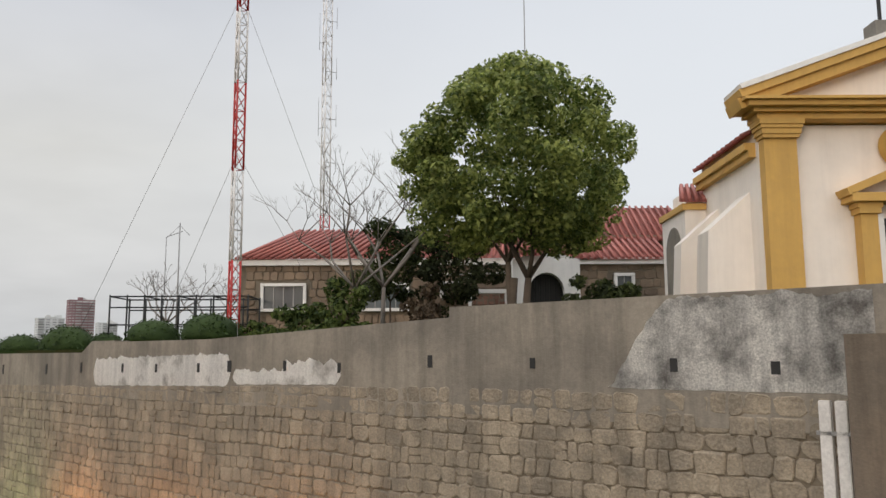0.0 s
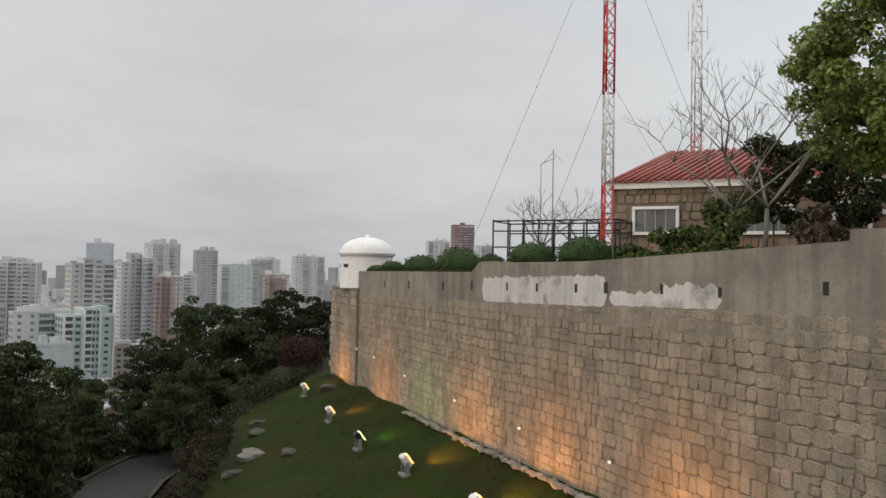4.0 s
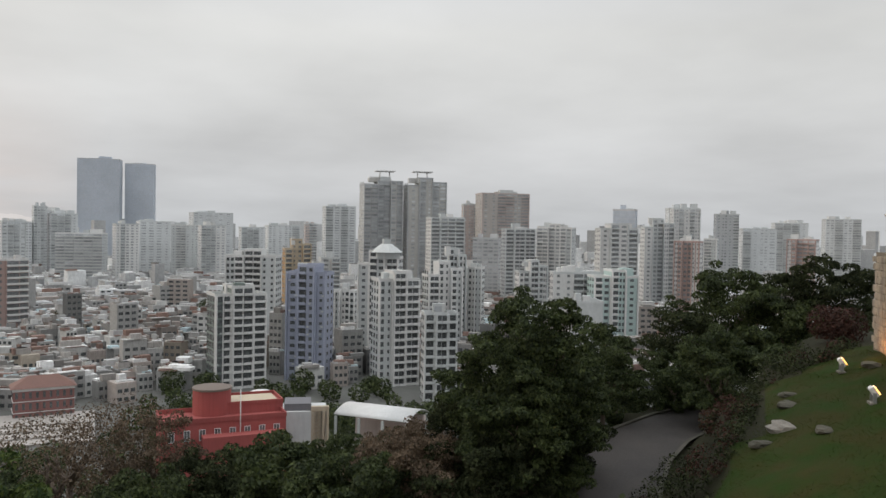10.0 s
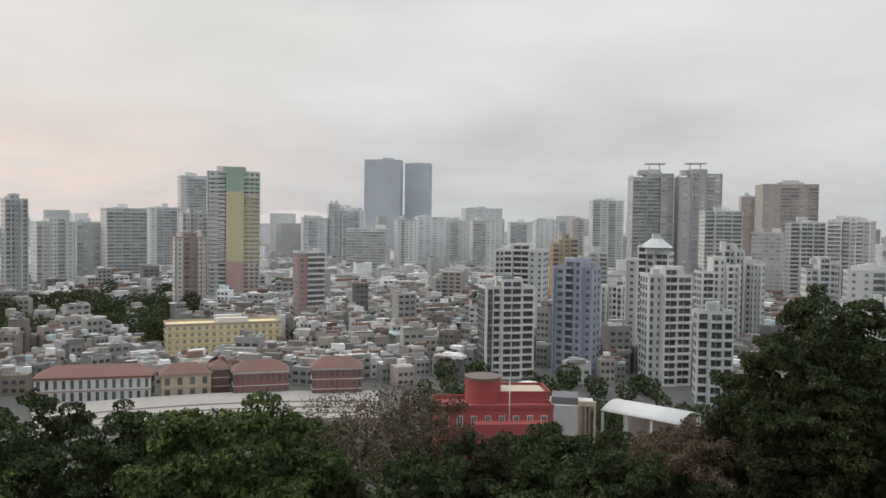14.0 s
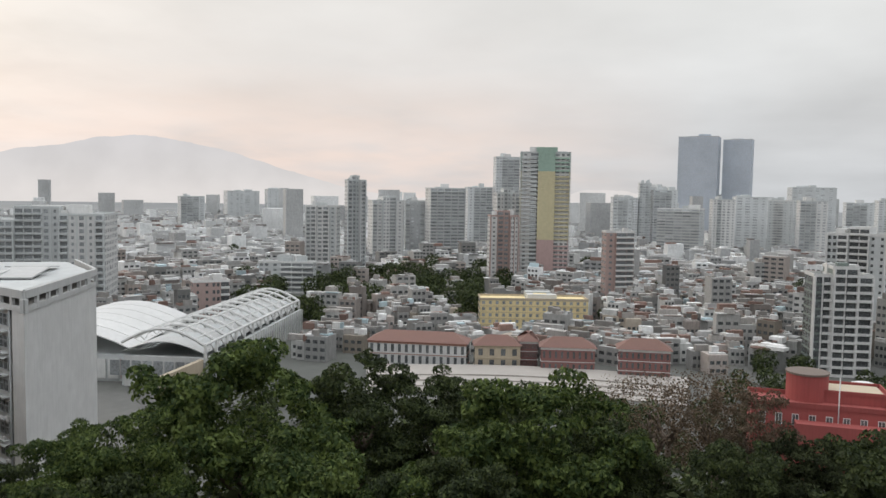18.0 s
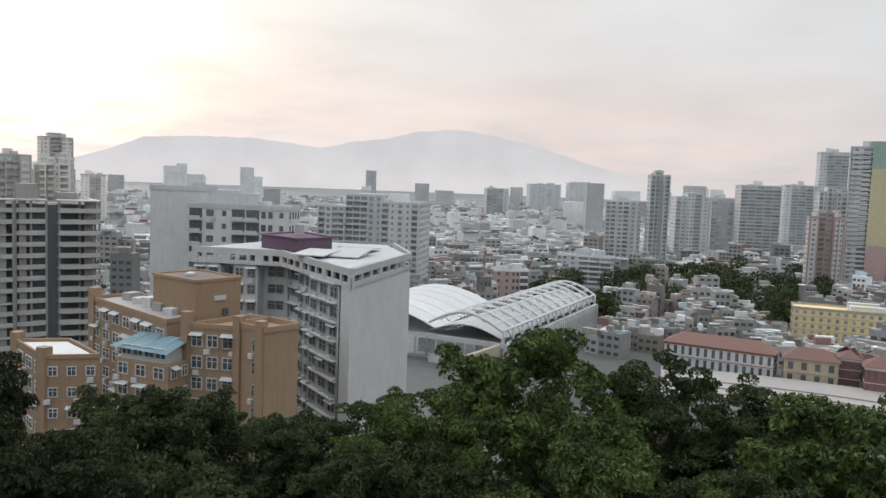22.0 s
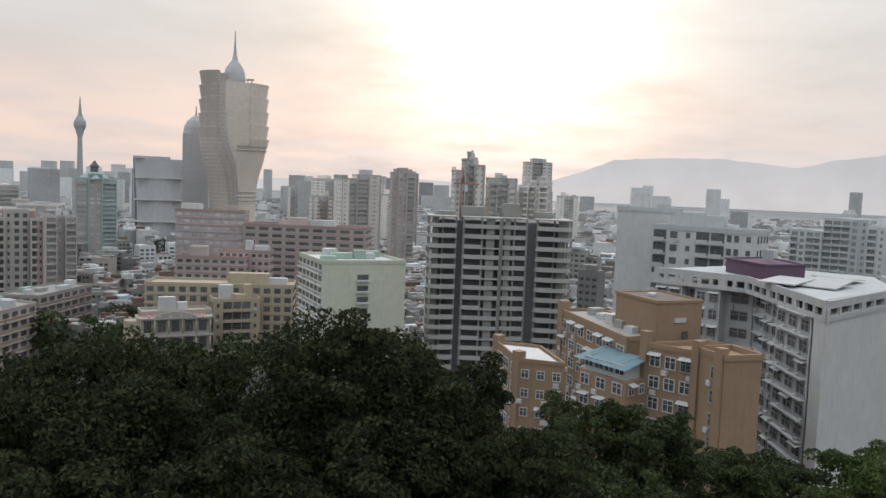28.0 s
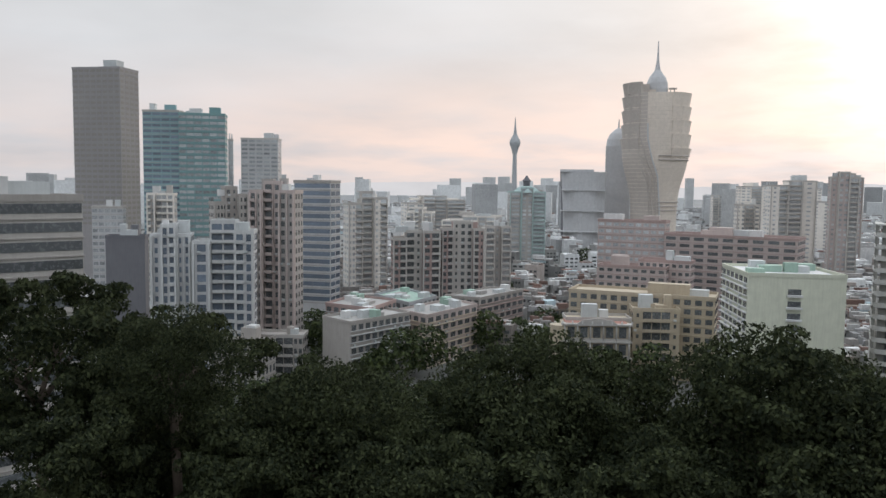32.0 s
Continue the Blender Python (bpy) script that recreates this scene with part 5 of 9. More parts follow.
def facade(parent, x0, x1, y, z0, z1, bays, floors, wshare, hshare, glass, sash=None, ac=0.0, seed=0):
    """Windows on a front that looks towards -y, each with its frame and some with a cooling unit below."""
    g = random.Random(seed)
    bw, fh = (x1 - x0) / bays, (z1 - z0) / floors
    pane = mesh_of("window", box(B(), 0, 0, 0, bw * wshare, 0.1, fh * hshare), glass)
    rim = None
    if sash:
        bm = B()
        w, h = bw * wshare, fh * hshare
        for dx, dz, lx, lz in ((0, -0.1, w + 0.2, 0.1), (0, h, w + 0.2, 0.1), (-w / 2 - 0.05, 0, 0.1, h), (w / 2 + 0.05, 0, 0.1, h), (0, 0, 0.07, h)):
            box(bm, dx, -0.04, dz, lx, 0.16, lz)
        rim = mesh_of("window_frame", bm, sash)
    bm = B()
    box(bm, 0, -0.22, 0, 0.8, 0.34, 0.55)
    box(bm, -0.1, -0.4, 0.08, 0.38, 0.02, 0.38)
    unit = mesh_of("cooling_unit", bm, P["white"])
    for f in range(floors):
        for i in range(bays):
            w = part("window", pane, None, parent)
            w.location = (x0 + (i + 0.5) * bw, y, z0 + f * fh + fh * (1 - hshare) * 0.5)
            if rim:
                o = part("frame", rim, None, w)
            if g.random() < ac:
                o = part("cooling_unit", unit, None, parent)
                o.location = (x0 + (i + 0.5 + g.uniform(-0.2, 0.2)) * bw, y, z0 + f * fh + 0.05)


def coping(parent, x0, x1, y0, y1, z, mat, h=0.9, th=0.25):
    for cx, cy, lx, ly in (((x0 + x1) / 2, y0, x1 - x0, th), ((x0 + x1) / 2, y1, x1 - x0, th), (x0, (y0 + y1) / 2, th, y1 - y0), (x1, (y0 + y1) / 2, th, y1 - y0)):
        part("parapet", box(B(), cx, cy, z, lx, ly, h), mat, parent)


def corner_flats(near, right, left, ztop, floors, bays_r, bays_l, wall, trim, label, blank_left=False, blank_right=False, roof="roof", seed=0):
    """Flats seen over one corner: a prism on three plan corners, with ledges, windows and roof sheds on the two fronts."""
    n, r, l = (around(a, d, CITY_Z) for a, d in (near, right, left))
    t = thing("city_flats", label, "building", Matrix.Translation(n))
    ex, ey = r - n, l - n
    H = ztop - CITY_Z
    fh = H / floors
    g = random.Random(seed)
    far = ex + ey
    plan = [Vector((0, 0, 0)), ex, far, ey]

    def prism(inset, z0, z1):
        bm = B()
        mid = far / 2
        pts = [p + (p - mid).normalized() * inset for p in plan]
        lo = [bm.verts.new((p.x, p.y, z0)) for p in pts]
        hi = [bm.verts.new((p.x, p.y, z1)) for p in pts]
        bm.faces.new(hi)
        bm.faces.new(lo)
        for i in range(4):
            k = (i + 1) % 4
            bm.faces.new((lo[i], lo[k], hi[k], hi[i]))
        bmesh.ops.recalc_face_normals(bm, faces=bm.faces)
        return bm

    part("body", prism(0, 0, H), P[wall], t)
    part("roof_deck", prism(-0.8, H, H + 0.25), P[roof], t)
    for a, b in ((plan[0], ex), (plan[0], ey), (ex, far), (ey, far)):
        w = b - a
        m = (a + b) / 2
        part("parapet", box(B(), m.x, m.y, H, w.length, 0.3, 1.0, math.atan2(w.y, w.x)), P[wall], t)
    for edge, bays, blank, flip in ((ex, bays_r, blank_right, 1), (ey, bays_l, blank_left, -1)):
        if blank:
            continue
        yaw = math.atan2(edge.y, edge.x) + (math.pi if flip < 0 else 0)
        out = Vector((math.sin(yaw), -math.cos(yaw), 0))
        bw = edge.length / bays
        pane = mesh_of("window", box(B(), 0, 0, 0, bw * 0.62, 0.2, fh * 0.46), PANE)
        unit = mesh_of("cooling_unit", box(B(), 0, -0.3, 0, 0.9, 0.5, 0.65), P["pale"])
        for f in range(floors):
            m = edge / 2 + out * 0.3
            part("ledge", box(B(), m.x, m.y, f * fh - 0.1, edge.length, 0.9, 0.22, yaw), P[trim], t)
            part("ledge", box(B(), m.x, m.y, f * fh + 0.35 * fh, edge.length, 0.5, 0.15, yaw), P[trim], t)
            for i in range(bays):
                p = edge * ((i + 0.5) / bays)
                part("window", pane, None, t).matrix_basis = Matrix.Translation((p.x, p.y, f * fh + fh * 0.42)) @ Matrix.Rotation(yaw, 4, "Z")
                if g.random() < 0.35:
                    part("cooling_unit", unit, None, t).matrix_basis = Matrix.Translation((p.x, p.y, f * fh + 0.2)) @ Matrix.Rotation(yaw, 4, "Z")
    for i in range(7):
        p = ex * g.uniform(0.12, 0.85) + ey * g.uniform(0.15, 0.8)
        part("roof_shed", box(B(), p.x, p.y, H + 0.2, g.uniform(2, 6), g.uniform(2, 4), g.uniform(1.0, 2.8), math.atan2(ex.y, ex.x)), P[g.choice(("pale", "roof", "white", "green"))], t)
    BLOCKED.append((n + far / 2, (far.length / 2) + 4))
    return t


corner_flats((193.99, 252.8), (189.69, 273.0), (195.99, 265.1), -45, 5, 9, 4, "warmgrey", "flatwhite", "long dulled-white five-storey flats with a grey blank end", blank_left=True, seed=1)
corner_flats((188.45, 272.5), (184.79, 300.9), (190.48, 285.7), -46, 5, 7, 4, "pinkish", "cream", "five-storey pinkish flats ringed by cream ledges", seed=2)
corner_flats((184.6, 317.0), (181.48, 347.6), (187.16, 322.5), -46, 5, 7, 5, "warmgrey", "pinktile", "low white flats with pink window bands", seed=3)
corner_flats((192.6, 271.6), (190.7, 292.5), (195.78, 284.5), -43.5, 6, 6, 6, "pinktile", "grey", "dull pink low flats with a crowded flat roof", seed=4)
corner_flats((189.77, 294.7), (187.78, 314.7), (192.25, 317.8), -45, 5, 6, 5, "grey", "green", "grey low flats under a green sheet roof", roof="green", seed=5)
pale_block = corner_flats((166.16, 219.1), (160.19, 225.7), (167.81, 243.6), -22.8, 13, 1, 6, "palegreen", "white", "pale green-white mid-rise with a blank end wall", blank_right=True, roof="white", seed=6)
edge = around(160.19, 225.7) - around(166.16, 219.1)
yaw = math.atan2(edge.y, edge.x)
for f in range(12):
    p = edge * 0.48
    part("loggia", box(B(), p.x, p.y, 2 + f * 3.15, 3.2, 0.3, 1.5, yaw), PANE, pale_block)
    part("loggia_ledge", box(B(), p.x + math.sin(yaw) * 0.4, p.y - math.cos(yaw) * 0.4, 1.5 + f * 3.15, 3.8, 0.9, 0.5, yaw), P["white"], pale_block)


def prism(plan, z0, z1):
    """An upright solid on a plan outline."""
    bm = B()
    lo, hi = ([bm.verts.new((x, y, z)) for x, y in plan] for z in (z0, z1))
    bm.faces.new(hi)
    bm.faces.new(lo)
    for i in range(len(plan)):
        k = (i + 1) % len(plan)
        bm.faces.new((lo[i], lo[k], hi[k], hi[i]))
    bmesh.ops.recalc_face_normals(bm, faces=bm.faces)
    return bm


def concrete_tower():
    """A bare concrete frame: floor slabs, columns and upstands round a solid dark core that stands for the shaded
    inside.
    """
    H, k0 = 54.7, 1.37
    t = thing("unfinished_tower", "raw concrete apartment tower under construction, floors still open", "building", placed(153.55, 240, 6))
    part("core", box(B(), 0, 5.6, 0, 39.6, 16, H - 1), P["darkgrey"], t, "solid dark core standing for the shaded inside")
    floors = 18
    fh = H / floors
    bays = [(a * k0, b * k0, y) for a, b, y in ((-15.6, -9.4, 0.0), (-8.2, 0.2, -1.0), (0.2, 6.0, 0.0), (7.8, 15.6, -0.8))]
    column = mesh_of("column", box(B(), 0, 0, 0, 0.55, 0.5, H), P["concrete"])
    for k, (a, b, y) in enumerate(bays):
        bm = B()
        n, hw = 10, (b - a) / 2
        bow = 2.2 if k in (0, 3) else 0.7
        outline = [(hw, 3.0)] + [(hw * math.cos(math.pi * q / n), -2.4 - bow * math.sin(math.pi * q / n) ** 0.7) for q in range(n + 1)] + [(-hw, 3.0)]
        slab = mesh_of("floor_slab", prism(outline, 0, 0.36), P["rawfar"])
        rim_bm = B()
        rows = [[rim_bm.verts.new((x * e, y * e, z)) for e, z in ((1.0, 0), (1.0, 0.85), (0.97, 0.85), (0.97, 0))] for x, y in outline[1:-1]]
        for p, q in zip(rows, rows[1:]):
            for j in range(4):
                rim_bm.faces.new((p[j], p[(j + 1) % 4], q[(j + 1) % 4], q[j]))
        bmesh.ops.recalc_face_normals(rim_bm, faces=rim_bm.faces)
        edge = mesh_of("balcony_upstand", rim_bm, P["rawfar"])
        rail = mesh_of("upstand", box(B(), 0, 0, 0, (b - a) * 0.46, 0.2, 0.95), P["rawfar"])
        infill = mesh_of("infill_wall", box(B(), 0, 0, 0, (b - a) * 0.22, 0.25, fh - 0.3), P["concrete"])
        for f in range(floors + 1):
            part("floor_slab", slab, None, t).location = ((a + b) / 2, y - 1.0, f * fh)
            if f < floors:
                if k != 1 or f % 3:
                    part("balcony_upstand", edge, None, t).location = ((a + b) / 2, y - 1.0, f * fh + 0.36)
                part("upstand", rail, None, t).location = (a + (b - a) * (0.27 if k % 2 else 0.70), y - 3.9, f * fh + 0.3)
                part("infill_wall", infill, None, t).location = (a + (b - a) * (0.72 if k % 2 else 0.25), y - 3.4, f * fh + 0.3)
        for x in (a + 0.3, a + (b - a) * 0.5, b - 0.3):
            part("column", column, None, t).location = (x, y - 3.6, 0)
    side = mesh_of("side_slab", box(B(), 0, 0, 0, 1.8, 17.0, 0.34), P["rawfar"])
    for f in range(floors + 1):
        for x in (-20.9, 20.9):
            part("side_slab", side, None, t).location = (x, 5.6, f * fh)
    for x, y in ((-21.2, 2.0), (-21.2, 12.0), (21.2, 2.0), (21.2, 12.0), (21.4, 7.0)):
        part("column", column, None, t).location = (x, y, 0)
    for x, w, h in ((-16, 5, 1.6), (-8, 7, 3.2), (4, 5, 4.4), (14, 5, 2.2)):
        part("roof_room", box(B(), x, 5, H, w, 6, h), P["concrete"], t)


concrete_tower()
BLOCKED.append((around(153.55, 246), 32))


def rim(parent, plan, z, mat, h=0.9, th=0.3, name="parapet"):
    for (x0, y0), (x1, y1) in zip(plan, plan[1:] + plan[:1]):
        part(name, box(B(), (x0 + x1) / 2, (y0 + y1) / 2, z, math.hypot(x1 - x0, y1 - y0) + th, th, h, math.atan2(y1 - y0, x1 - x0)), mat, parent)


def front(parent, a, b, z1, floors, bays, fh=3.0, wide=0.5, tall=0.48, sash="white", units=0.5, cages=0.0, awnings=0.0, seed=0, skip=()):
    """A lived-in front from a to b, seen with a at the left: framed windows, cooling units, cages and small awnings, storey by storey from the top."""
    g = random.Random(seed)
    a, b = Vector((*a, 0)), Vector((*b, 0))
    way = b - a
    yaw = math.atan2(way.y, way.x)
    bw = way.length / bays
    w, h = bw * wide, fh * tall
    pane = mesh_of("window", box(B(), 0, 0, 0, w, 0.12, h), PANE)
    bm = B()
    for dx, dz, lx, lz in ((0, -0.1, w + 0.24, 0.12), (0, h, w + 0.24, 0.12), (-w / 2 - 0.06, 0, 0.12, h), (w / 2 + 0.06, 0, 0.12, h), (0, 0, 0.09, h), (0, h * 0.62, w, 0.07)):
        box(bm, dx, -0.06, dz, lx, 0.2, lz)
    edge = mesh_of("frame", bm, P[sash])
    bm = B()
    box(bm, 0, -0.3, 0, 0.85, 0.4, 0.6)
    box(bm, 0, -0.22, -0.1, 1.0, 0.5, 0.06)
    unit = mesh_of("cooling_unit", bm, P["white"])
    bm = B()
    xs = [(w + 0.25) * (i / 5 - 0.5) for i in range(6)]
    grid = [[bm.verts.new((x, y, z)) for y, z in ((-0.06, -0.28), (-0.62, -0.28), (-0.62, h * 0.35), (-0.62, h))] for x in xs]
    for p, q in zip(grid, grid[1:]):
        for j in range(3):
            bm.faces.new((p[j], q[j], q[j + 1], p[j + 1]))
    bmesh.ops.wireframe(bm, faces=bm.faces[:], thickness=0.05, use_replace=True, use_boundary=True, use_even_offset=True)
    cage = mesh_of("window_cage", bm, P["grey"])
    bm = B()
    bmesh.ops.create_cube(bm, size=1, matrix=Matrix.Translation((0, -0.45, h + 0.2)) @ Matrix.Rotation(0.35, 4, "X") @ Matrix.Diagonal((w + 0.5, 1.0, 0.06, 1)))
    hood = mesh_of("awning", bm, P["pale"])
    for f in range(floors):
        for i in range(bays):
            if i in skip:
                continue
            c = a + way * ((i + 0.5) / bays)
            m = Matrix.Translation((c.x, c.y, z1 - (f + 1) * fh + fh * 0.36)) @ Matrix.Rotation(yaw, 4, "Z")
            o = part("window", pane, None, parent)
            o.matrix_basis = m
            part("frame", edge, None, o)
            if g.random() < units:
                part("cooling_unit", unit, None, parent).matrix_basis = m @ Matrix.Translation((g.choice((-0.3, 0.0, 0.3)) * bw, 0, -0.95))
            if g.random() < cages:
                part("window_cage", cage, None, parent).matrix_basis = m
            if g.random() < awnings:
                part("awning", hood, None, parent).matrix_basis = m


def tan_flats():
    t = thing("tan_flats", "ochre-tan stepped apartment block with roof stair tower", "building")
    wall = P["tan"]
    low = -54
    end = [(-73.9, -80.8), (-79.8, -80.3), (-80.3, -86.6), (-74.4, -87.1)]
    part("end_bay", prism(end, low, -21.6), wall, t)
    rim(t, end, -21.6, wall, 0.8)
    front(t, end[3], end[0], -22.4, 6, 2, 3.2, 0.55, 0.5, "green", 0.3, 0.2, 0.2, 1, skip=(0,))
    middle = [(-74.4, -87.1), (-84.0, -86.6), (-82.0, -93.2), (-71.4, -93.5)]
    part("middle", prism(middle, low, -22.2), wall, t)
    rim(t, middle, -22.2, wall, 0.7)
    front(t, middle[3], middle[0], -22.8, 6, 3, 3.1, 0.62, 0.52, "white", 0.8, 0.3, 0.3, 2)
    for x, y, top in ((-74.1, -81.6, -20.0), (-74.5, -86.6, -20.0), (-71.3, -93.9, -19.9)):
        part("pier", box(B(), x, y, low, 1.3, 1.3, top - low, 0.1), wall, t)
    tower_plan = [(-75.8, -97.7), (-84.0, -97.4), (-84.6, -108.4), (-76.1, -108.8)]
    tower = part("stair_tower", prism(tower_plan, low, -16.6), wall, t)
    part("roof_deck", prism([(-76.4, -98.2), (-83.4, -98.0), (-84.0, -107.8), (-76.7, -108.2)], -16.6, -16.35), P["darkroof"], tower, "dark roof surface")
    rim(t, tower_plan, -16.6, wall, 0.45)
    part("louvre", box(B(), -80.0, -97.5, -19.6, 2.2, 0.3, 0.7), P["pale"], tower)
    part("dark_window", box(B(), -81.0, -97.45, -22.0, 1.0, 0.3, 1.0), PANE, tower)
    part("skylight", box(B(), -79.5, -104.0, -16.3, 1.4, 1.0, 0.4, 0.4), P["white"], tower)
    wing = [(-70.7, -97.8), (-79.0, -99.0), (-83.0, -123.0), (-75.0, -124.0)]
    part("side_wing", prism(wing, low, -22.2), wall, t)
    rim(t, wing, -22.2, wall, 0.7)
    part("roof_deck", prism([(-71.6, -98.6), (-78.4, -99.6), (-82.2, -122.2), (-75.6, -123.2)], -22.2, -21.95), P["roof"], t)
    front(t, wing[3], wing[0], -22.8, 5, 7, 3.1, 0.6, 0.5, "white", 0.8, 0.3, 0.3, 3)
    part("pier", box(B(), -75.3, -123.6, low, 1.6, 1.6, -20.0 - low), wall, t)
    for i in range(5):
        part("roof_shed", box(B(), -75.5 - i * 0.9, -103.0 - i * 4.0, -22.0, 2.4, 1.8, 1.0 + 0.3 * (i % 3), 0.2), P[("pale", "roof", "white")[i % 3]], t)
    link = [(-66.8, -92.0), (-71.4, -93.5), (-71.2, -103.5), (-65.0, -101.8)]
    part("link", prism(link, low, -26.8), wall, t)
    front(t, link[3], link[0], -26.9, 4, 3, 3.0, 0.5, 0.5, "white", 0.4, 0.2, 0.2, 4)
    front(t, link[0], link[1], -26.9, 4, 2, 3.0, 0.45, 0.45, "white", 0.2, 0.0, 0.2, 9)
    glazed = part("roof_room", prism([(-67.3, -93.0), (-70.8, -94.2), (-70.8, -102.4), (-65.6, -101.0)], -26.8, -24.9), P["pale"], t)
    front(t, (-65.6, -101.0), (-67.3, -93.0), -24.9, 1, 4, 1.9, 0.8, 0.7, "white", 0, 0, 0, 7)
    bm = B()
    vs = [bm.verts.new(v) for v in ((-64.4, -102.4, -25.1), (-66.2, -91.6, -25.1), (-71.4, -93.4, -24.0), (-71.2, -103.8, -24.0))]
    bm.faces.new(vs)
    bmesh.ops.solidify(bm, geom=list(bm.faces), thickness=0.15)
    shelter = part("roof_shelter", bm, P["lightblue"], t, "pale blue sheet roof shelter")
    for v, w in ((0.2, 0.2), (0.5, 0.5), (0.8, 0.8)):
        part("seam", tube(B(), (-64.4 - 1.8 * v, -102.4 + 10.8 * v, -25.0), (-71.2 - 0.2 * v, -103.8 + 10.4 * v, -23.9), 0.06, 0.06, 4), P["pale"], shelter)
    return t, wall, low


FRONT = ((-58.0, -108.0), (-63.6, -103.2), (-60.8, -120.8))


def tan_front_block(t, wall, low):
    n, r, l = FRONT
    back = (r[0] + l[0] - n[0], r[1] + l[1] - n[1])
    plan = [n, r, back, l]
    part("front_block", prism(plan, low, -26.9), wall, t)
    rim(t, plan, -26.9, wall, 0.6)
    cx, cy = (n[0] + back[0]) / 2, (n[1] + back[1]) / 2
    part("pale_roof", prism([(cx + (x - cx) * 0.86, cy + (y - cy) * 0.86) for x, y in plan], -26.9, -26.7), P["white"], t, "pale weathered roof surface")
    for x, y in (n, l):
        part("pier", box(B(), x - 0.4, y - 0.4, low, 1.5, 1.5, -25.3 - low, 0.2), wall, t)
    front(t, n, r, -27.4, 4, 3, 3.0, 0.42, 0.4, "white", 0.3, 0, 0.2, 5)
    front(t, l, n, -27.4, 4, 3, 3.0, 0.62, 0.5, "white", 0.7, 0.3, 0.2, 6)


tan_front_block(*tan_flats())
BLOCKED.append((Vector((-76, -98, 0)), 32))
BLOCKED += [(around(196 - 2 * i, 236 + 2.2 * i), 13) for i in range(13)]


def white_flats():
    t = thing("white_flats", "white twelve-storey flats with a blank gable and open roof deck", "building")
    low, top = -58, -14.0
    wall, pale = P["flatwhite"], P["pale"]
    near, gable, inner, left = (-91.5, -81.0), (-121.7, -92.6), (-103.8, -109.1), (-95.7, -124.4)
    back_l, back_r = (-124.0, -132.0), (-136.0, -108.0)
    body_top = top - 3.0
    part("gable", prism([near, gable, (-122.0, -95.0), (-92.7, -84.1)], low, body_top), P["white"], t, "blank white gable wall")
    # the main front steps back in bays
    def between(a, b, k, inset=0.0):
        w = Vector((b[0] - a[0], b[1] - a[1], 0))
        n = Vector((gable[0] - near[0], gable[1] - near[1], 0)).normalized()
        return (a[0] + w.x * k + n.x * inset, a[1] + w.y * k + n.y * inset)
    # seen from outside, inner is left of near and left is left of inner
    def bay(a, b, k0, k1, inset, bays, seed, mat):
        p, q = between(a, b, k0, inset), between(a, b, k1, inset)
        p2, q2 = between(a, b, k0, 11.0), between(a, b, k1, 11.0)
        part("wing", prism([p, q, q2, p2], low, body_top), mat, t)
        if bays:
            front(t, p, q, body_top - 0.4, 8, bays, 3.15, 0.62, 0.52, "grey", 0.75, 0.45, 0.45, seed)
        o = Vector((q[1] - p[1], p[0] - q[0], 0)).normalized() * 0.16
        part("drainpipe", tube(B(), (q[0] + o.x, q[1] + o.y, low), (q[0] + o.x, q[1] + o.y, body_top), 0.13, 0.13, 6), P["grey"], t)
    bay(inner, near, 0.0, 0.22, 3.2, 1, 41, pale)
    bay(inner, near, 0.22, 0.44, 1.6, 2, 42, wall)
    bay(inner, near, 0.44, 0.86, 0.3, 3, 43, wall)
    bay(inner, near, 0.86, 0.99, 2.4, 1, 44, pale)
    bay(left, inner, 0.0, 0.30, 0.3, 2, 45, wall)
    bay(left, inner, 0.30, 0.45, 2.6, 1, 46, pale)
    bay(left, inner, 0.45, 0.72, 0.3, 2, 47, wall)
    bay(left, inner, 0.72, 1.0, 3.0, 1, 48, pale)
    ledge_a, ledge_b = between(inner, near, 0.44, -0.2), between(inner, near, 0.86, -0.2)
    for f in range(12):
        m = ((ledge_a[0] + ledge_b[0]) / 2, (ledge_a[1] + ledge_b[1]) / 2)
        part("ledge", box(B(), m[0], m[1], body_top - f * 3.15 - 0.2, 10.4, 0.9, 0.2, math.atan2(ledge_b[1] - ledge_a[1], ledge_b[0] - ledge_a[0])), pale, t)
    core = [(-97.0, -85.5), (-120.0, -95.0), (-130.0, -112.0), (-122.0, -128.0), (-107.0, -124.0), (-110.0, -110.0)]
    part("core", prism(core, low, body_top), pale, t)
    # open roof deck: an edge beam on short piers over a shadowed gap
    outline = [near, inner, left, back_l, back_r, gable]
    part("deck_floor", prism(outline, body_top, body_top + 0.3), P["roof"], t)
    beam = part("edge_beam", prism([(x * 1.0, y * 1.0) for x, y in (near, between(near, inner, 0.04, 2.2), between(inner, left, 0.0, 2.2), inner)], top - 0.6, top - 0.5), wall, t)
    for a, b, n in ((inner, near, 9), (left, inner, 8), (near, gable, 7), (gable, back_r, 4)):
        w = Vector((b[0] - a[0], b[1] - a[1], 0))
        yaw = math.atan2(w.y, w.x)
        mx, my = (a[0] + b[0]) / 2, (a[1] + b[1]) / 2
        part("beam", box(B(), mx, my, top - 1.15, w.length + 0.5, 0.5, 1.15, yaw), wall, beam)
        part("upstand", box(B(), mx, my, body_top, w.length + 0.4, 0.4, 0.75, yaw), wall, beam)
        for i in range(n + 1):
            x, y = a[0] + w.x * i / n, a[1] + w.y * i / n
            part("roof_pier", box(B(), x, y, body_top, 0.7 if i % 3 else 1.6, 0.45, 1.9, yaw), wall, beam)
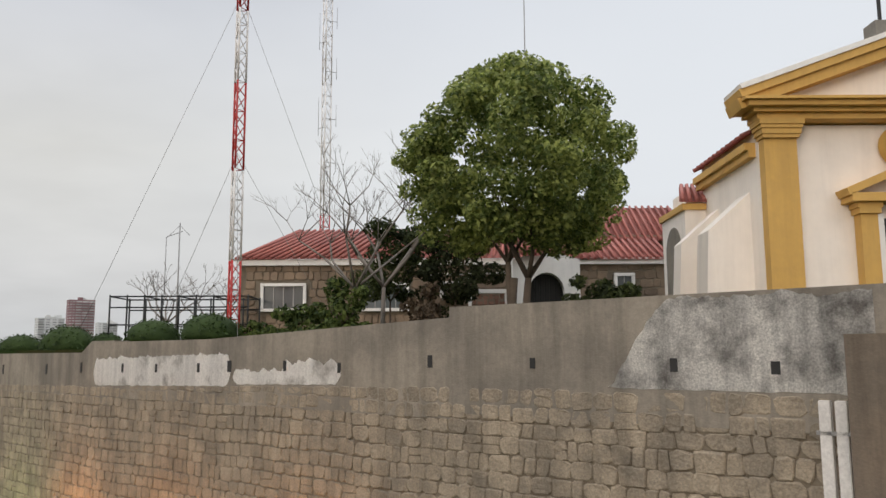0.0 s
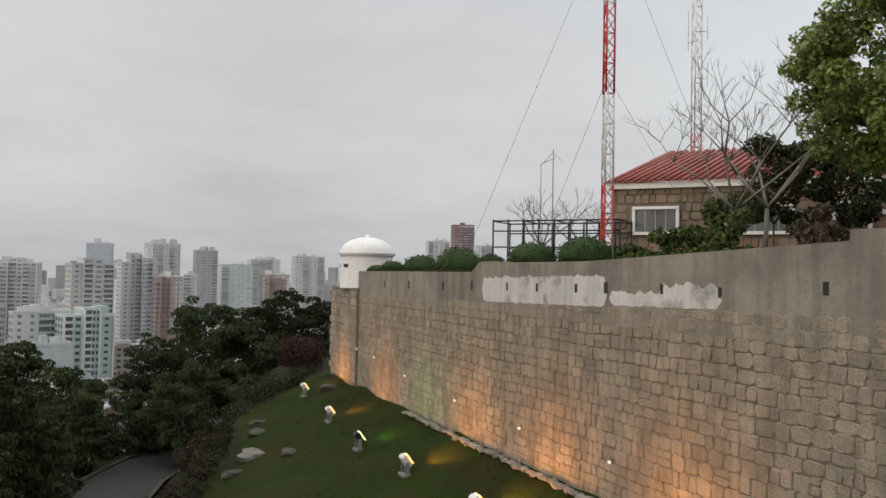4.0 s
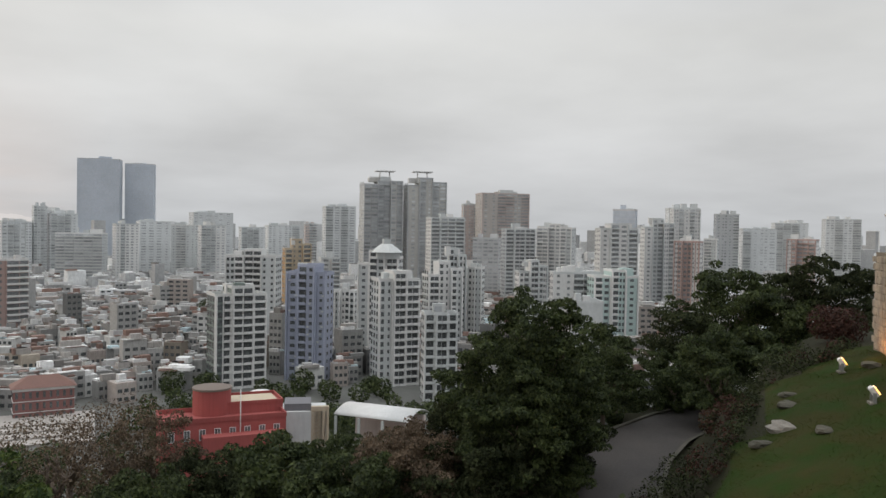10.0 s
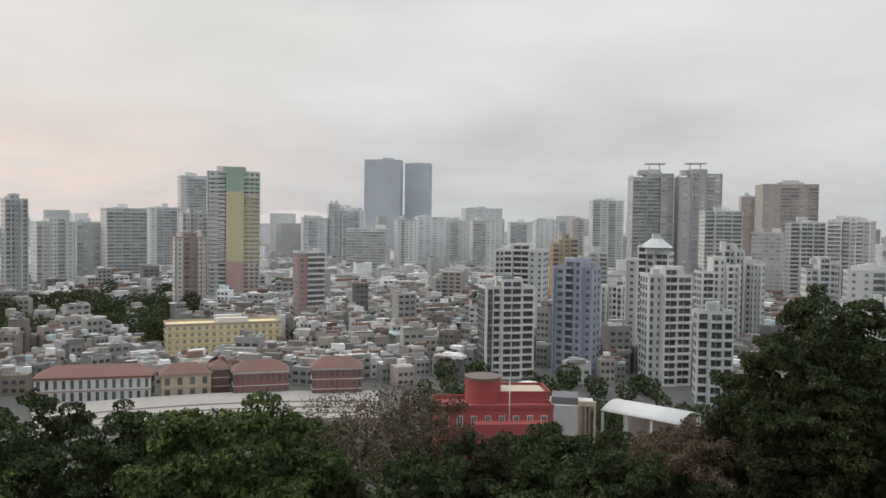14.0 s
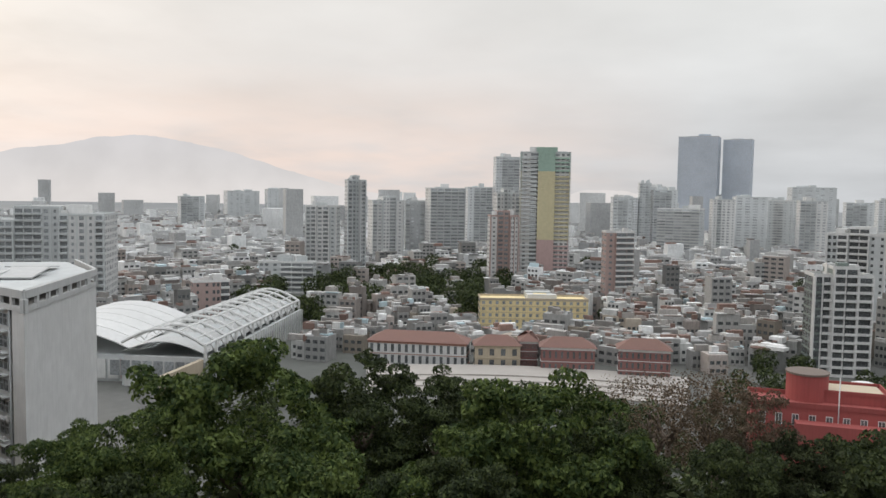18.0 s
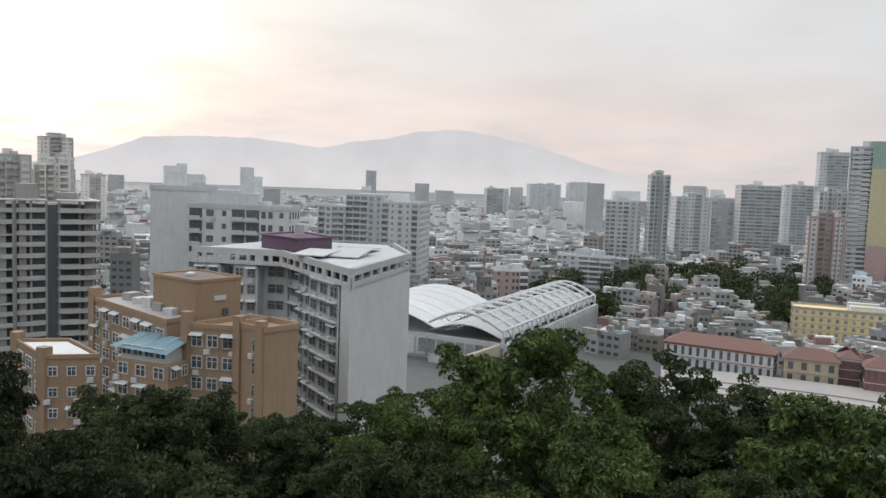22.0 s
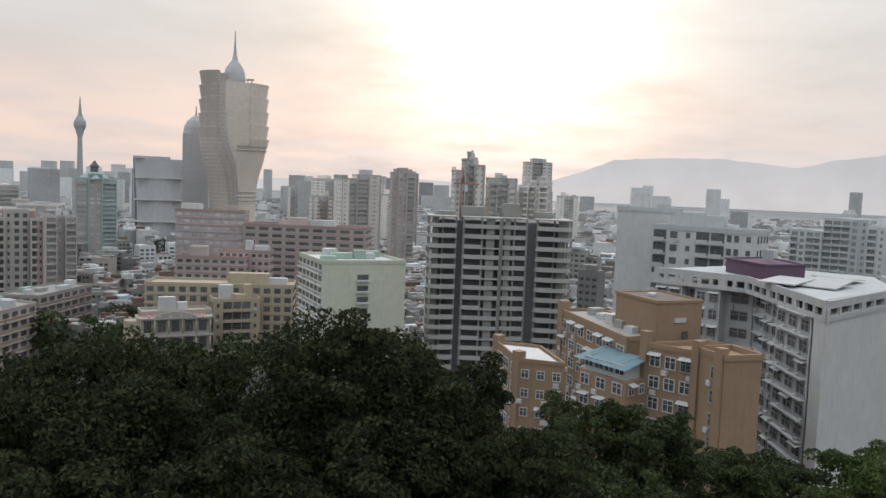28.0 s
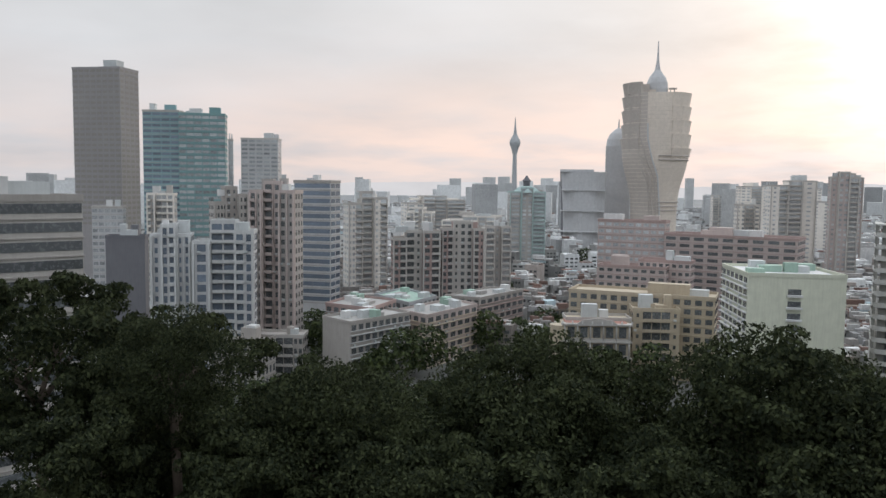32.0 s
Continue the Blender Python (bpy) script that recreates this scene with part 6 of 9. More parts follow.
    deck = [(-94.0, -83.5), (-121.0, -93.6), (-134.0, -108.5), (-123.5, -130.0), (-98.6, -124.6), (-106.6, -109.6)]
    part("roof_slab", prism(deck, top - 0.9, top - 0.3), P["pale"], t)
    house = [(-104.6, -106.0), (-113.5, -105.6), (-118.5, -119.5), (-106.8, -118.0)]
    part("penthouse", prism(house, top - 0.3, top + 2.2), P["purple"], t, "dark purple roof penthouse")
    rim(t, house, top + 2.2, P["purple"], 0.25, 0.5, "penthouse_cap")
    part("vent", box(B(), -112.0, -113.0, top + 2.6, 1.4, 1.2, 1.8), P["grey"], t)
    for x, y, r in ((-108.0, -96.0, 0.10), (-117.0, -101.5, -0.08), (-103.0, -99.5, 0.04)):
        bm = B()
        bmesh.ops.create_cube(bm, size=1, matrix=Matrix.Translation((x, y, top + 0.45)) @ Matrix.Rotation(0.4, 4, "Z") @ Matrix.Rotation(r, 4, "Y") @ Matrix.Diagonal((9.0, 6.0, 0.2, 1)))
        part("skylight", bm, P["flatwhite"], t, "white sheet roof panel")


white_flats()
BLOCKED.append((Vector((-112, -105, 0)), 34))


def bent_pipe(pts, r, sides=6):
    """One continuous round pipe through a line of points."""
    bm = B()
    rings = []
    for i, p in enumerate(pts):
        q = (pts[min(i + 1, len(pts) - 1)] - pts[max(i - 1, 0)]).to_track_quat("Z", "Y")
        rings.append([bm.verts.new(p + q @ Vector((r * math.cos(6.2832 * k / sides), r * math.sin(6.2832 * k / sides), 0))) for k in range(sides)])
    for a, b in zip(rings, rings[1:]):
        for k in range(sides):
            bm.faces.new((a[k], a[(k + 1) % sides], b[(k + 1) % sides], b[k]))
    bm.faces.new(rings[0][::-1])
    bm.faces.new(rings[-1])
    return bm


def stadium():
    a, b = Vector((-229.5, -134.4, CITY_Z)), Vector((-340.8, -151.0, CITY_Z))
    axis = (b - a).normalized()
    m = Matrix.Translation(a) @ Matrix.Rotation(math.atan2(axis.y, axis.x), 4, "Z")
    t = thing("sports_hall", "long white sports hall under arched steel trusses", "building", m)
    L, W, H = (b - a).length, 28.0, 13.0
    part("wall", box(B(), L / 2, -1, 0, L, 1.2, H - 3), P["pale"], t)
    part("hall", box(B(), L / 2, W / 2, 0, L, W, H - 4), P["pale"], t)
    front = part("gable", box(B(), 0.5, W / 2 - 2, 0, 2, W + 2, H - 3), P["flatwhite"], t)
    for i in range(9):
        part("glazing", box(B(), -0.6, i * 3.7 + 0.6, 3.5, 0.2, 3.0, H - 8), PANE_MID, front)
    for i in range(36):
        x = L * (i + 0.5) / 36
        part("bay_glazing", box(B(), x, -1.65, 2.5, L / 36 * 0.62, 0.2, 5.2), PANE_MID, t)
        part("pilaster", box(B(), x + L / 72, -1.8, 0, 0.7, 0.6, H - 3), P["white"], t)
    n = 12
    for i in range(n + 1):
        x = L * i / n
        part("arch", bent_pipe([Vector((x, W * k / 10, H + 5.0 * math.sin(math.pi * k / 10) + 1.2)) for k in range(11)], 0.55), P["white"], t, "white steel arch")
        part("column", box(B(), x, -0.4, H - 3, 0.8, 0.8, 4.2), P["white"], t)
        if i < n:
            x2 = L * (i + 1) / n
            bm = B()
            tube(bm, (x, -0.2, H - 3), (x + (x2 - x) / 2, 0, H + 1.2), 0.3, 0.3, 5)
            tube(bm, (x2, -0.2, H - 3), (x + (x2 - x) / 2, 0, H + 1.2), 0.3, 0.3, 5)
            part("brace", bm, P["white"], t)
            bm = B()
            for k in range(10):
                za, zb = H + 3.6 * math.sin(math.pi * k / 10) - 1.6, H + 3.6 * math.sin(math.pi * (k + 1) / 10) - 1.6
                vs = [bm.verts.new(v) for v in ((x, W * k / 10, za), (x2, W * k / 10, za), (x2, W * (k + 1) / 10, zb), (x, W * (k + 1) / 10, zb))]
                bm.faces.new(vs)
            bmesh.ops.remove_doubles(bm, verts=bm.verts, dist=0.01)
            bmesh.ops.solidify(bm, geom=list(bm.faces), thickness=0.2)
            part("roof_panel", bm, P["pale"] if i % 2 else P["flatwhite"], t)
            for y in (W * 0.12, W * 0.32, W * 0.55, W * 0.8):
                zz = H + 5.0 * math.sin(math.pi * y / W) + 1.2
                part("purlin", tube(B(), (x, y, zz), (x2, y, zz), 0.28, 0.28, 5), P["white"], t)
                part("web", tube(B(), (x, y, zz), ((x + x2) / 2, y, zz - 2.6), 0.2, 0.2, 5), P["white"], t)
                part("web", tube(B(), (x2, y, zz), ((x + x2) / 2, y, zz - 2.6), 0.2, 0.2, 5), P["white"], t)
    part("chord", tube(B(), (0, -0.2, H + 1.2), (L, -0.2, H + 1.2), 0.5, 0.5, 6), P["white"], t)
    # lower curved roof beside it
    s = thing("sports_hall", "smaller hall with a white curved sheet roof", "building", Matrix.Translation(Vector((-234, -163, CITY_Z))) @ Matrix.Rotation(math.atan2(axis.y, axis.x) + 0.10, 4, "Z"))
    part("wall", box(B(), 30, 21, 0, 66, 42, 9), P["pale"], s)
    for i in range(10):
        part("panel", box(B(), -3.2, 2 + i * 4.2, 1, 0.5, 3.4, 6.5), P["white" if i % 3 else "pinktile"], s)
    for i in range(6):
        bm = B()
        for k in range(8):
            z0, z1 = 10 + 8 * math.sin(math.pi * (k + 0.5) / 10), 10 + 8 * math.sin(math.pi * (k + 1.5) / 10)
            vs = [bm.verts.new(v) for v in ((-4 + i * 11.5, k * 5.4, z0), (7 + i * 11.5, k * 5.4, z0), (7 + i * 11.5, k * 5.4 + 5.4, z1), (-4 + i * 11.5, k * 5.4 + 5.4, z1))]
            bm.faces.new(vs)
        bmesh.ops.remove_doubles(bm, verts=bm.verts, dist=0.01)
        bmesh.ops.solidify(bm, geom=list(bm.faces), thickness=0.3)
        part("roof_panel", bm, P["white"], s)


stadium()
bm = B()
box(bm, -219, -134.6, CITY_Z, 30, 1.5, 9.6, 0.06)
structure("retaining_wall", bm, P["cream"], "cream retaining wall beside the sports hall", "wall")
BLOCKED += [(Vector((-204 - 13.6 * i, -140 - 1.4 * i - 12, 0)), 32) for i in range(11)] + [(Vector((-230, -170, 0)), 40), (Vector((-205, -165, 0)), 35)]


def red_hall():
    z = -52
    t = thing("red_hall", "strong red building with a round drum", "building", placed(78.2, 168, 8, z))
    bm = B()
    bmesh.ops.create_cone(bm, cap_ends=True, segments=28, radius1=3.8, radius2=3.8, depth=19, matrix=Matrix.Translation((-1.0, 0, 9.5)))
    drum = part("drum", bm, P["redhall"], t)
    bm = B()
    bmesh.ops.create_cone(bm, cap_ends=True, segments=28, radius1=3.95, radius2=3.95, depth=0.4, matrix=Matrix.Translation((-1.0, 0, 19)))
    part("rim", bm, P["darkroof"], drum)
    part("wing", box(B(), 0.5, -3, 0, 24, 10, 13.8), P["redhall"], t)
    part("wing", box(B(), 7, 2, 0, 12, 9, 15.6), P["redhall"], t)
    part("roof", box(B(), 7, 2, 15.6, 10.5, 7.5, 0.3), P["cream"], t)
    part("terrace", box(B(), 4, -9, 0, 16, 4, 11.5), P["redhall"], t)
    coping(t, -11.5, 12.5, -8, 2, 13.8, P["redhall"], 0.9)
    coping(t, 1, 13, -2.5, 6.5, 15.6, P["redhall"], 0.7)
    facade(t, -11, 12, -8.02, 9.5, 13.4, 8, 1, 0.35, 0.5, PANE, P["white"], 0, 21)
    part("mast", tube(B(), (3.4, -8.2, 8), (3.4, -8.2, 20), 0.12, 0.1, 6), P["white"], t)
    d = thing("white_dome", "small white domed roof pavilion", "building", placed(75.2, 190, 0, z - 2))
    bm = B()
    bmesh.ops.create_uvsphere(bm, u_segments=20, v_segments=12, radius=4.2)
    bmesh.ops.delete(bm, geom=[v for v in bm.verts if v.co.z < -0.1], context="VERTS")
    for v in bm.verts:
        v.co.z = v.co.z * 0.55 + 13.5
    part("dome", bm, P["white"], d, smooth=True)
    part("drum", box(B(), 0, 0, 0, 7.5, 7.5, 13.5), P["pale"], d)
    s = thing("grey_shed", "grey flat-roofed plant building", "building", placed(72.3, 185, 0, z - 2))
    part("body", box(B(), 0, 0, 0, 11, 9, 12.5), P["pale"], s)
    part("roof", box(B(), -1, 0, 12.5, 6, 7, 1.6), P["darkgrey"], s)
    part("gable", box(B(), 4, -4, 0, 4, 1, 13.6), P["cream"], s)
    c = thing("canopy", "white vaulted membrane canopy roof", "canopy", placed(66.6, 185, -26, z - 2))
    bm = B()
    for k in range(10):
        y0, y1 = -6 + 12 * k / 10, -6 + 12 * (k + 1) / 10
        f = lambda y: 10.6 + 2.0 * math.cos(y / 6.0 * 1.35)
        vs = [bm.verts.new(v) for v in ((-9.5, y0, f(y0)), (9.5, y0, f(y0)), (9.5, y1, f(y1)), (-9.5, y1, f(y1)))]
        bm.faces.new(vs)
    bmesh.ops.remove_doubles(bm, verts=bm.verts, dist=0.01)
    bmesh.ops.solidify(bm, geom=list(bm.faces), thickness=0.12)
    part("membrane", bm, P["flatwhite"], c, smooth=True)
    for x in (-9, -3, 3, 9):
        part("column", box(B(), x, -5.8, 0, 0.5, 0.5, 10.6), P["pale"], c)
        part("column", box(B(), x, 5.8, 0, 0.5, 0.5, 10.6), P["pale"], c)
    part("back_wall", box(B(), 0, 4.5, 0, 18, 1, 10.5), P["pinkish"], c)


red_hall()
BLOCKED += [(around(78, 170), 22), (around(72, 185), 14), (around(67, 186), 18)]


def swept(profile, lobes, depth, turn, segments=48):
    """Rings of a lobed outline along a profile of (z, half width)."""
    bm = B()
    rings = []
    for z, r in profile:
        ring = []
        for i in range(segments):
            a = 2 * math.pi * i / segments
            k = 1 + depth * math.cos(lobes * (a + turn + z * 0.004))
            ring.append(bm.verts.new((r * k * math.cos(a), r * k * math.sin(a) * 0.8, z)))
        rings.append(ring)
    for p, q in zip(rings, rings[1:]):
        for i in range(segments):
            j = (i + 1) % segments
            f = bm.faces.new((p[i], p[j], q[j], q[i]))
            f.material_index = 0 if segments * 0.47 < (i + segments // 4) % segments < segments * 0.80 else 1
    bm.faces.new(rings[-1])
    return bm


def lotus_tower():
    t = thing("lotus_tower", "flaring lotus-shaped bronze-glass casino tower with a spire", "tower", placed(172.55, 800))
    prof = [(0, 21.5), (40, 21.8), (52, 22.4), (60, 23.4), (68, 25.2), (76, 27.6), (84, 29.6), (92, 31.0), (100, 31.4), (125, 30.6), (153, 30.2)]
    zs, rs = [q[0] for q in prof], [q[1] for q in prof]
    bm = B()
    n, rings = 72, []
    for z in [153 * i / 51 for i in range(52)]:
        r = float(np.interp(z, zs, rs))
        rings.append([bm.verts.new((r * math.cos(2 * math.pi * i / n), r * 0.8 * math.sin(2 * math.pi * i / n), z)) for i in range(n)])
    for p, q in zip(rings, rings[1:]):
        for i in range(n):
            f = bm.faces.new((p[i], p[(i + 1) % n], q[(i + 1) % n], q[i]))
            c = f.calc_center_median()
            # the dark petal wraps one flank and runs out in a long curve towards the foot
            f.material_index = 0 if c.x < np.interp(c.z, (0, 45, 75, 92, 110, 153), (6, 5.5, 3, -3, -7, -8)) else 1
    bm.faces.new(rings[-1])
    part("shaft", bm, (P["lotusdark"], P["gold"]), t)
    bm = B()
    for z in np.arange(6, 152, 3.6):
        r = float(np.interp(z, zs, rs))
        bmesh.ops.create_cone(bm, cap_ends=False, segments=48, radius1=r * 1.012, radius2=r * 1.012, depth=0.5, matrix=Matrix.Translation((0, 0, z)) @ Matrix.Diagonal((1, 0.8, 1, 1)))
    tagged(part("floor_band", bm, P["gold"], t), kind="stuff")
    for z in (42, 46, 50, 90, 94):
        bm = B()
        pts = []
        for i in range(13):
            a = radians(-84 + 74 * i / 12)
            r = float(np.interp(z, zs, rs)) * 1.03
            pts.append(Vector((r * math.cos(a), r * 0.8 * math.sin(a), z)))
        part("slot_band", bent_pipe(pts, 0.7), P["lotusdark"], t)
    for k in range(4):
        pts = []
        for z in range(4, 126 - 14 * k, 5):
            x = float(np.interp(z, (0, 45, 75, 92, 110, 153), (6, 5.5, 3, -3, -7, -8))) - k * (3.2 + 2.4 * smooth_step(60, 105, z))
            r = float(np.interp(z, zs, rs)) * 1.02
            pts.append(Vector((x, -0.8 * math.sqrt(max(1.0, r * r - x * x)), z)))
        part("petal_rib", bent_pipe(pts, 0.75), P["lotusdark" if k else "slate"], t)
    # overlapping petals step outward up both flanks
    for sgn, z0, z1, m in ((-1, 97, 163, "lotusdark"), (1, 88, 153, "gold")):
        for i in range(5):
            za, zb = z0 + (z1 - z0) * i / 5, z0 + (z1 - z0) * (i + 1) / 5
            bm = B()
            rows = []
            for z, o in ((za - 3, -0.4), (zb - 2.5, 2.0), (zb, 2.6)):
                r = float(np.interp(min(z, 153), zs, rs)) + o
                rows.append([bm.verts.new((sgn * k * math.cos(radians(a)), k * 0.8 * math.sin(radians(a)), z)) for k, a in ((r, -62), (r, -40), (r, -18), (r, 4), (r, 26), (r - 5, 26), (r - 5, 4), (r - 5, -18), (r - 5, -40), (r - 5, -62))])
            for p, q in zip(rows, rows[1:]):
                for j in range(10):
                    bm.faces.new((p[j], p[(j + 1) % 10], q[(j + 1) % 10], q[j]))
            bm.faces.new(rows[-1])
            bmesh.ops.recalc_face_normals(bm, faces=bm.faces)
            part("petal", bm, P[m], t)
    part("roof_block", box(B(), -17, 0, 152, 20, 30, 9.5), P["lotusdark"], t)
    part("roof_block", box(B(), -6, 2, 152, 10, 22, 5.0), P["gold"], t)
    for x, h in ((16, 5.5), (12.5, 4.0)):
        part("roof_gantry", box(B(), x, 0, 153, 0.8, 8, h), P["lotusdark"], t)
    part("roof_gantry", box(B(), 14.5, 0, 158, 7.5, 8, 0.9), P["lotusdark"], t)
    bm = swept([(151, 9.4), (158, 10.2), (164, 9.6), (169, 7.8), (173, 5.0), (176, 2.8), (182, 1.6), (190, 0.9), (204, 0.35)], 8, 0.02, 0, 28)
    part("spire", bm, (P["slate"], P["slate"]), t)
    t = thing("bullet_tower", "round-topped glass tower beside the lotus tower", "tower", placed(175.05, 850))
    part("shaft", box(B(), 0, 0, 0, 25, 22, 106), P["slate"], t)
    bm = swept([(106, 12.6), (113, 11.6), (119, 8.5), (123, 4), (125, 1), (134, 0.4)], 8, 0.02, 0, 24)
    part("dome", bm, (P["slate"], P["slate"]), t)
    bm = B()
    for z in np.arange(4, 104, 4):
        box(bm, 0, 0, z, 25.4, 22.4, 0.9)
    tagged(part("floor_band", bm, P["slate"], t), kind="stuff")
    t = thing("lotus_podium", "squat dark casino block widening upward", "building", placed(177.42, 790))
    part("body", swept([(0, 20), (40, 20.5), (60, 21.5), (78, 22.6)], 8, 0.03, 0, 32), (P["darkgrey"], P["slate"]), t)
    part("cornice", box(B(), -6, 0, 78, 32, 30, 2.2), P["slate"], t)
    for z in (20, 40, 60):
        part("ledge", box(B(), 0, -1, z, 42, 34, 0.8), P["slate"], t)
    t = thing("observation_tower", "slender concrete observation tower with a wide pod", "tower", placed(182.3, 1900))
    g = 64
    part("shaft", swept([(0, 9), (60, 6.6), (110, 5.2), (146, 4.6)], 8, 0.0, 0, 16), (P["grey"], P["grey"]), t)
    part("pod", swept([(138, 5), (152, 8.5), (160, 12), (166, 13), (172, 11.5), (180, 7), (186, 4.5)], 8, 0.0, 0, 24), (P["grey"], P["grey"]), t)
    part("spire", swept([(186, 4), (200, 2.6), (212, 1.6), (226, 0.5)], 8, 0.0, 0, 12), (P["grey"], P["grey"]), t)


lotus_tower()


def rainbow_bands():
    """Coloured storey fields over the banded tower's front, as on its three-part paint scheme."""
    row = next(r for r in CITY if r[5] == "rainbow")
    az, d, w, ztop = row[1:5]
    t = thing("banded_tower_core", "projecting stair core painted green, lemon and rose", "tower", placed(az, d))
    H = ztop - CITY_Z
    for lo, hi, c in ((0, 0.34, "rose"), (0.34, 0.86, "lemon"), (0.86, 1.04, "green")):
        part("core", box(B(), 1.0, -w * 0.31 - 1.2, lo * H, w * 0.34, 3.0, (hi - lo) * H), P[c], t)
        for s in (-1, 1):
            part("side_strip", box(B(), s * w * 0.49, -w * 0.31 - 0.1, lo * H, 1.2, 1.0, min(1.0, hi) * H - lo * H), P[c], t)
            bm = B()
            n = int((min(1.0, hi) - lo) * H / 3.05)
            for i in range(n):
                box(bm, s * w * 0.33 + 0.4, -w * 0.31 - 0.5, lo * H + i * 3.05, w * 0.30, 1.4, 1.1)
            tagged(part("facade_relief", bm, P[c] if s > 0 else P["pale"], t), kind="stuff")
    part("crown", box(B(), 1.0, 0, H, w * 0.42, w * 0.4, 4.5), P["green"], t)


rainbow_bands()


def crane(az, d, z, h, reach, turn, label="red tower crane over the unfinished tower"):
    t = thing("tower_crane", label, "crane", placed(az, d, turn, z))
    for x in (-0.8, 0.8):
        part("leg", tube(B(), (x, 0, 0), (x, 0, h), 0.18, 0.18, 5), P["rust"], t)
    bm = B()
    for i in range(int(h / 1.6)):
        tube(bm, (-0.8 if i % 2 else 0.8, 0, i * 1.6), (0.8 if i % 2 else -0.8, 0, i * 1.6 + 1.6), 0.12, 0.12, 4)
    part("lacing", bm, P["rust"], t)
    part("jib", box(B(), reach / 2 - 2, 0, h, reach + 6, 1.0, 0.6), P["rust"], t)
    part("cab", box(B(), 0.8, 0, h - 2, 1.8, 1.8, 2.0), P["white"], t)
    part("apex", tube(B(), (0, 0, h), (0, 0, h + 5), 0.5, 0.1, 5), P["rust"], t)
    for e in (reach, -4):
        part("tie", tube(B(), (0, 0, h + 4.6), (e, 0, h + 0.9), 0.1, 0.1, 4), P["rust"], t)


crane(156.3, 246, -12.6, 13.0, 9.0, 62)
for a in (66.6, 63.9):
    t = thing("roof_shelter", "white helipad-like canopy on the tower roof", "canopy", placed(a, 700, 10, 41))
    part("plate", box(B(), 0, 0, 9.5, 17, 12, 0.8), P["white"], t)
    for x in (-5, 5):
        part("leg", tube(B(), (x, 0, 0), (x * 0.8, 0, 9.5), 0.5, 0.4, 5), P["white"], t)
    part("lift_house", box(B(), 0, 0, 0, 9, 8, 5), P["pale"], t)
# peaked roof on the white balcony tower, rotunda on the office tower
t = thing("roof_pavilion", "white stepped peaked roof pavilion on a tower", "roof", placed(*next((r[1] - 0.4, r[2] - 4, 12, r[4]) for r in CITY if r[5] == "pale" and r[2] == 385)))
bm = B()
bmesh.ops.create_cone(bm, cap_ends=True, segments=8, radius1=8, radius2=2.6, depth=4, matrix=Matrix.Translation((0, 0, 5.0)))
part("roof", bm, P["pale"], t)
part("cap", box(B(), 0, 0, 7, 3.4, 3.4, 2.2), P["pale"], t)
part("drum", box(B(), 0, 0, 0, 11, 9, 3.6), P["pale"], t)
t = thing("roof_lantern", "small dark crowned lantern on a teal-topped tower", "roof", placed(*next((r[1], r[2] - 4, 8, r[4]) for r in CITY if r[5] == "tealtop")))
part("hip", swept([(0, 11), (3.5, 7), (5, 3.4)], 4, 0.0, 0.78, 4), (P["teal"], P["teal"]), t)
part("lantern", swept([(5, 2.4), (8, 2.4), (9, 3.2), (11, 1.6), (13, 0.4)], 6, 0.08, 0, 12), (P["darkgrey"], P["darkgrey"]), t)


def villa():
    row = next(r for r in CITY if r[5] == "villa")
    az, d, w, ztop = row[1:5]
    t = thing("villa", "cream colonial villa with a two-storey columned loggia", "villa", placed(az, d - 8, 8))
    H = ztop - CITY_Z + 0.5
    part("body", box(B(), 0, 3, 0, w, 10, H - 1.2), P["cream"], t)
    part("roof", box(B(), 0, 3, H - 1.2, w * 0.9, 8.5, 0.5), P["rust"], t)
    for k in range(1, 5):
        part("entablature", box(B(), 0, -1.5, H * 0.25 * k - 1.3, w * 1.03, 3.0, 0.55), P["warmpale"], t)
    for k in range(4):
        z, sh = H * 0.25 * k, H * 0.25 - 0.8
        for i in range(6):
            x = (i / 5 - 0.5) * w * 0.94
            part("column", tube(B(), (x, -2.6, z - 0.8), (x, -2.6, z + sh), 0.30, 0.25, 10), P["warmpale"], t)
        for i in range(5):
            x = ((i + 0.5) / 5 - 0.5) * w * 0.94
            part("opening", box(B(), x, -2.05, z + 0.2, w * 0.105, 0.16, sh * 0.72), PANE, t)
        part("balustrade", box(B(), 0, -2.75, z - 0.75, w * 0.97, 0.2, 0.8), P["warmpale"], t)
    bm = B()
    f = bm.faces.new([bm.verts.new(v) for v in ((-w * 0.3, -2.9, H - 0.8), (w * 0.3, -2.9, H - 0.8), (w * 0.22, -2.9, H + 0.4), (0, -2.9, H + 1.1), (-w * 0.22, -2.9, H + 0.4))])
    r = bmesh.ops.extrude_face_region(bm, geom=[f])
    bmesh.ops.translate(bm, vec=(0, 0.5, 0), verts=[v for v in r["geom"] if isinstance(v, bmesh.types.BMVert)])
    bmesh.ops.recalc_face_normals(bm, faces=bm.faces)
    part("roof_gable", bm, P["warmpale"], t)
    for i in range(8):
        part("finial", box(B(), (i / 7 - 0.5) * w, -2.8, H - 1.0, 0.4, 0.4, 1.1), P["white"], t)
    bm = swept([(0, 3.4), (H - 1.5, 3.4)], 8, 0.0, 0, 20)
    part("round_bay", bm, (P["cream"], P["cream"]), t).location = (-w * 0.52, 0, 0)


villa()


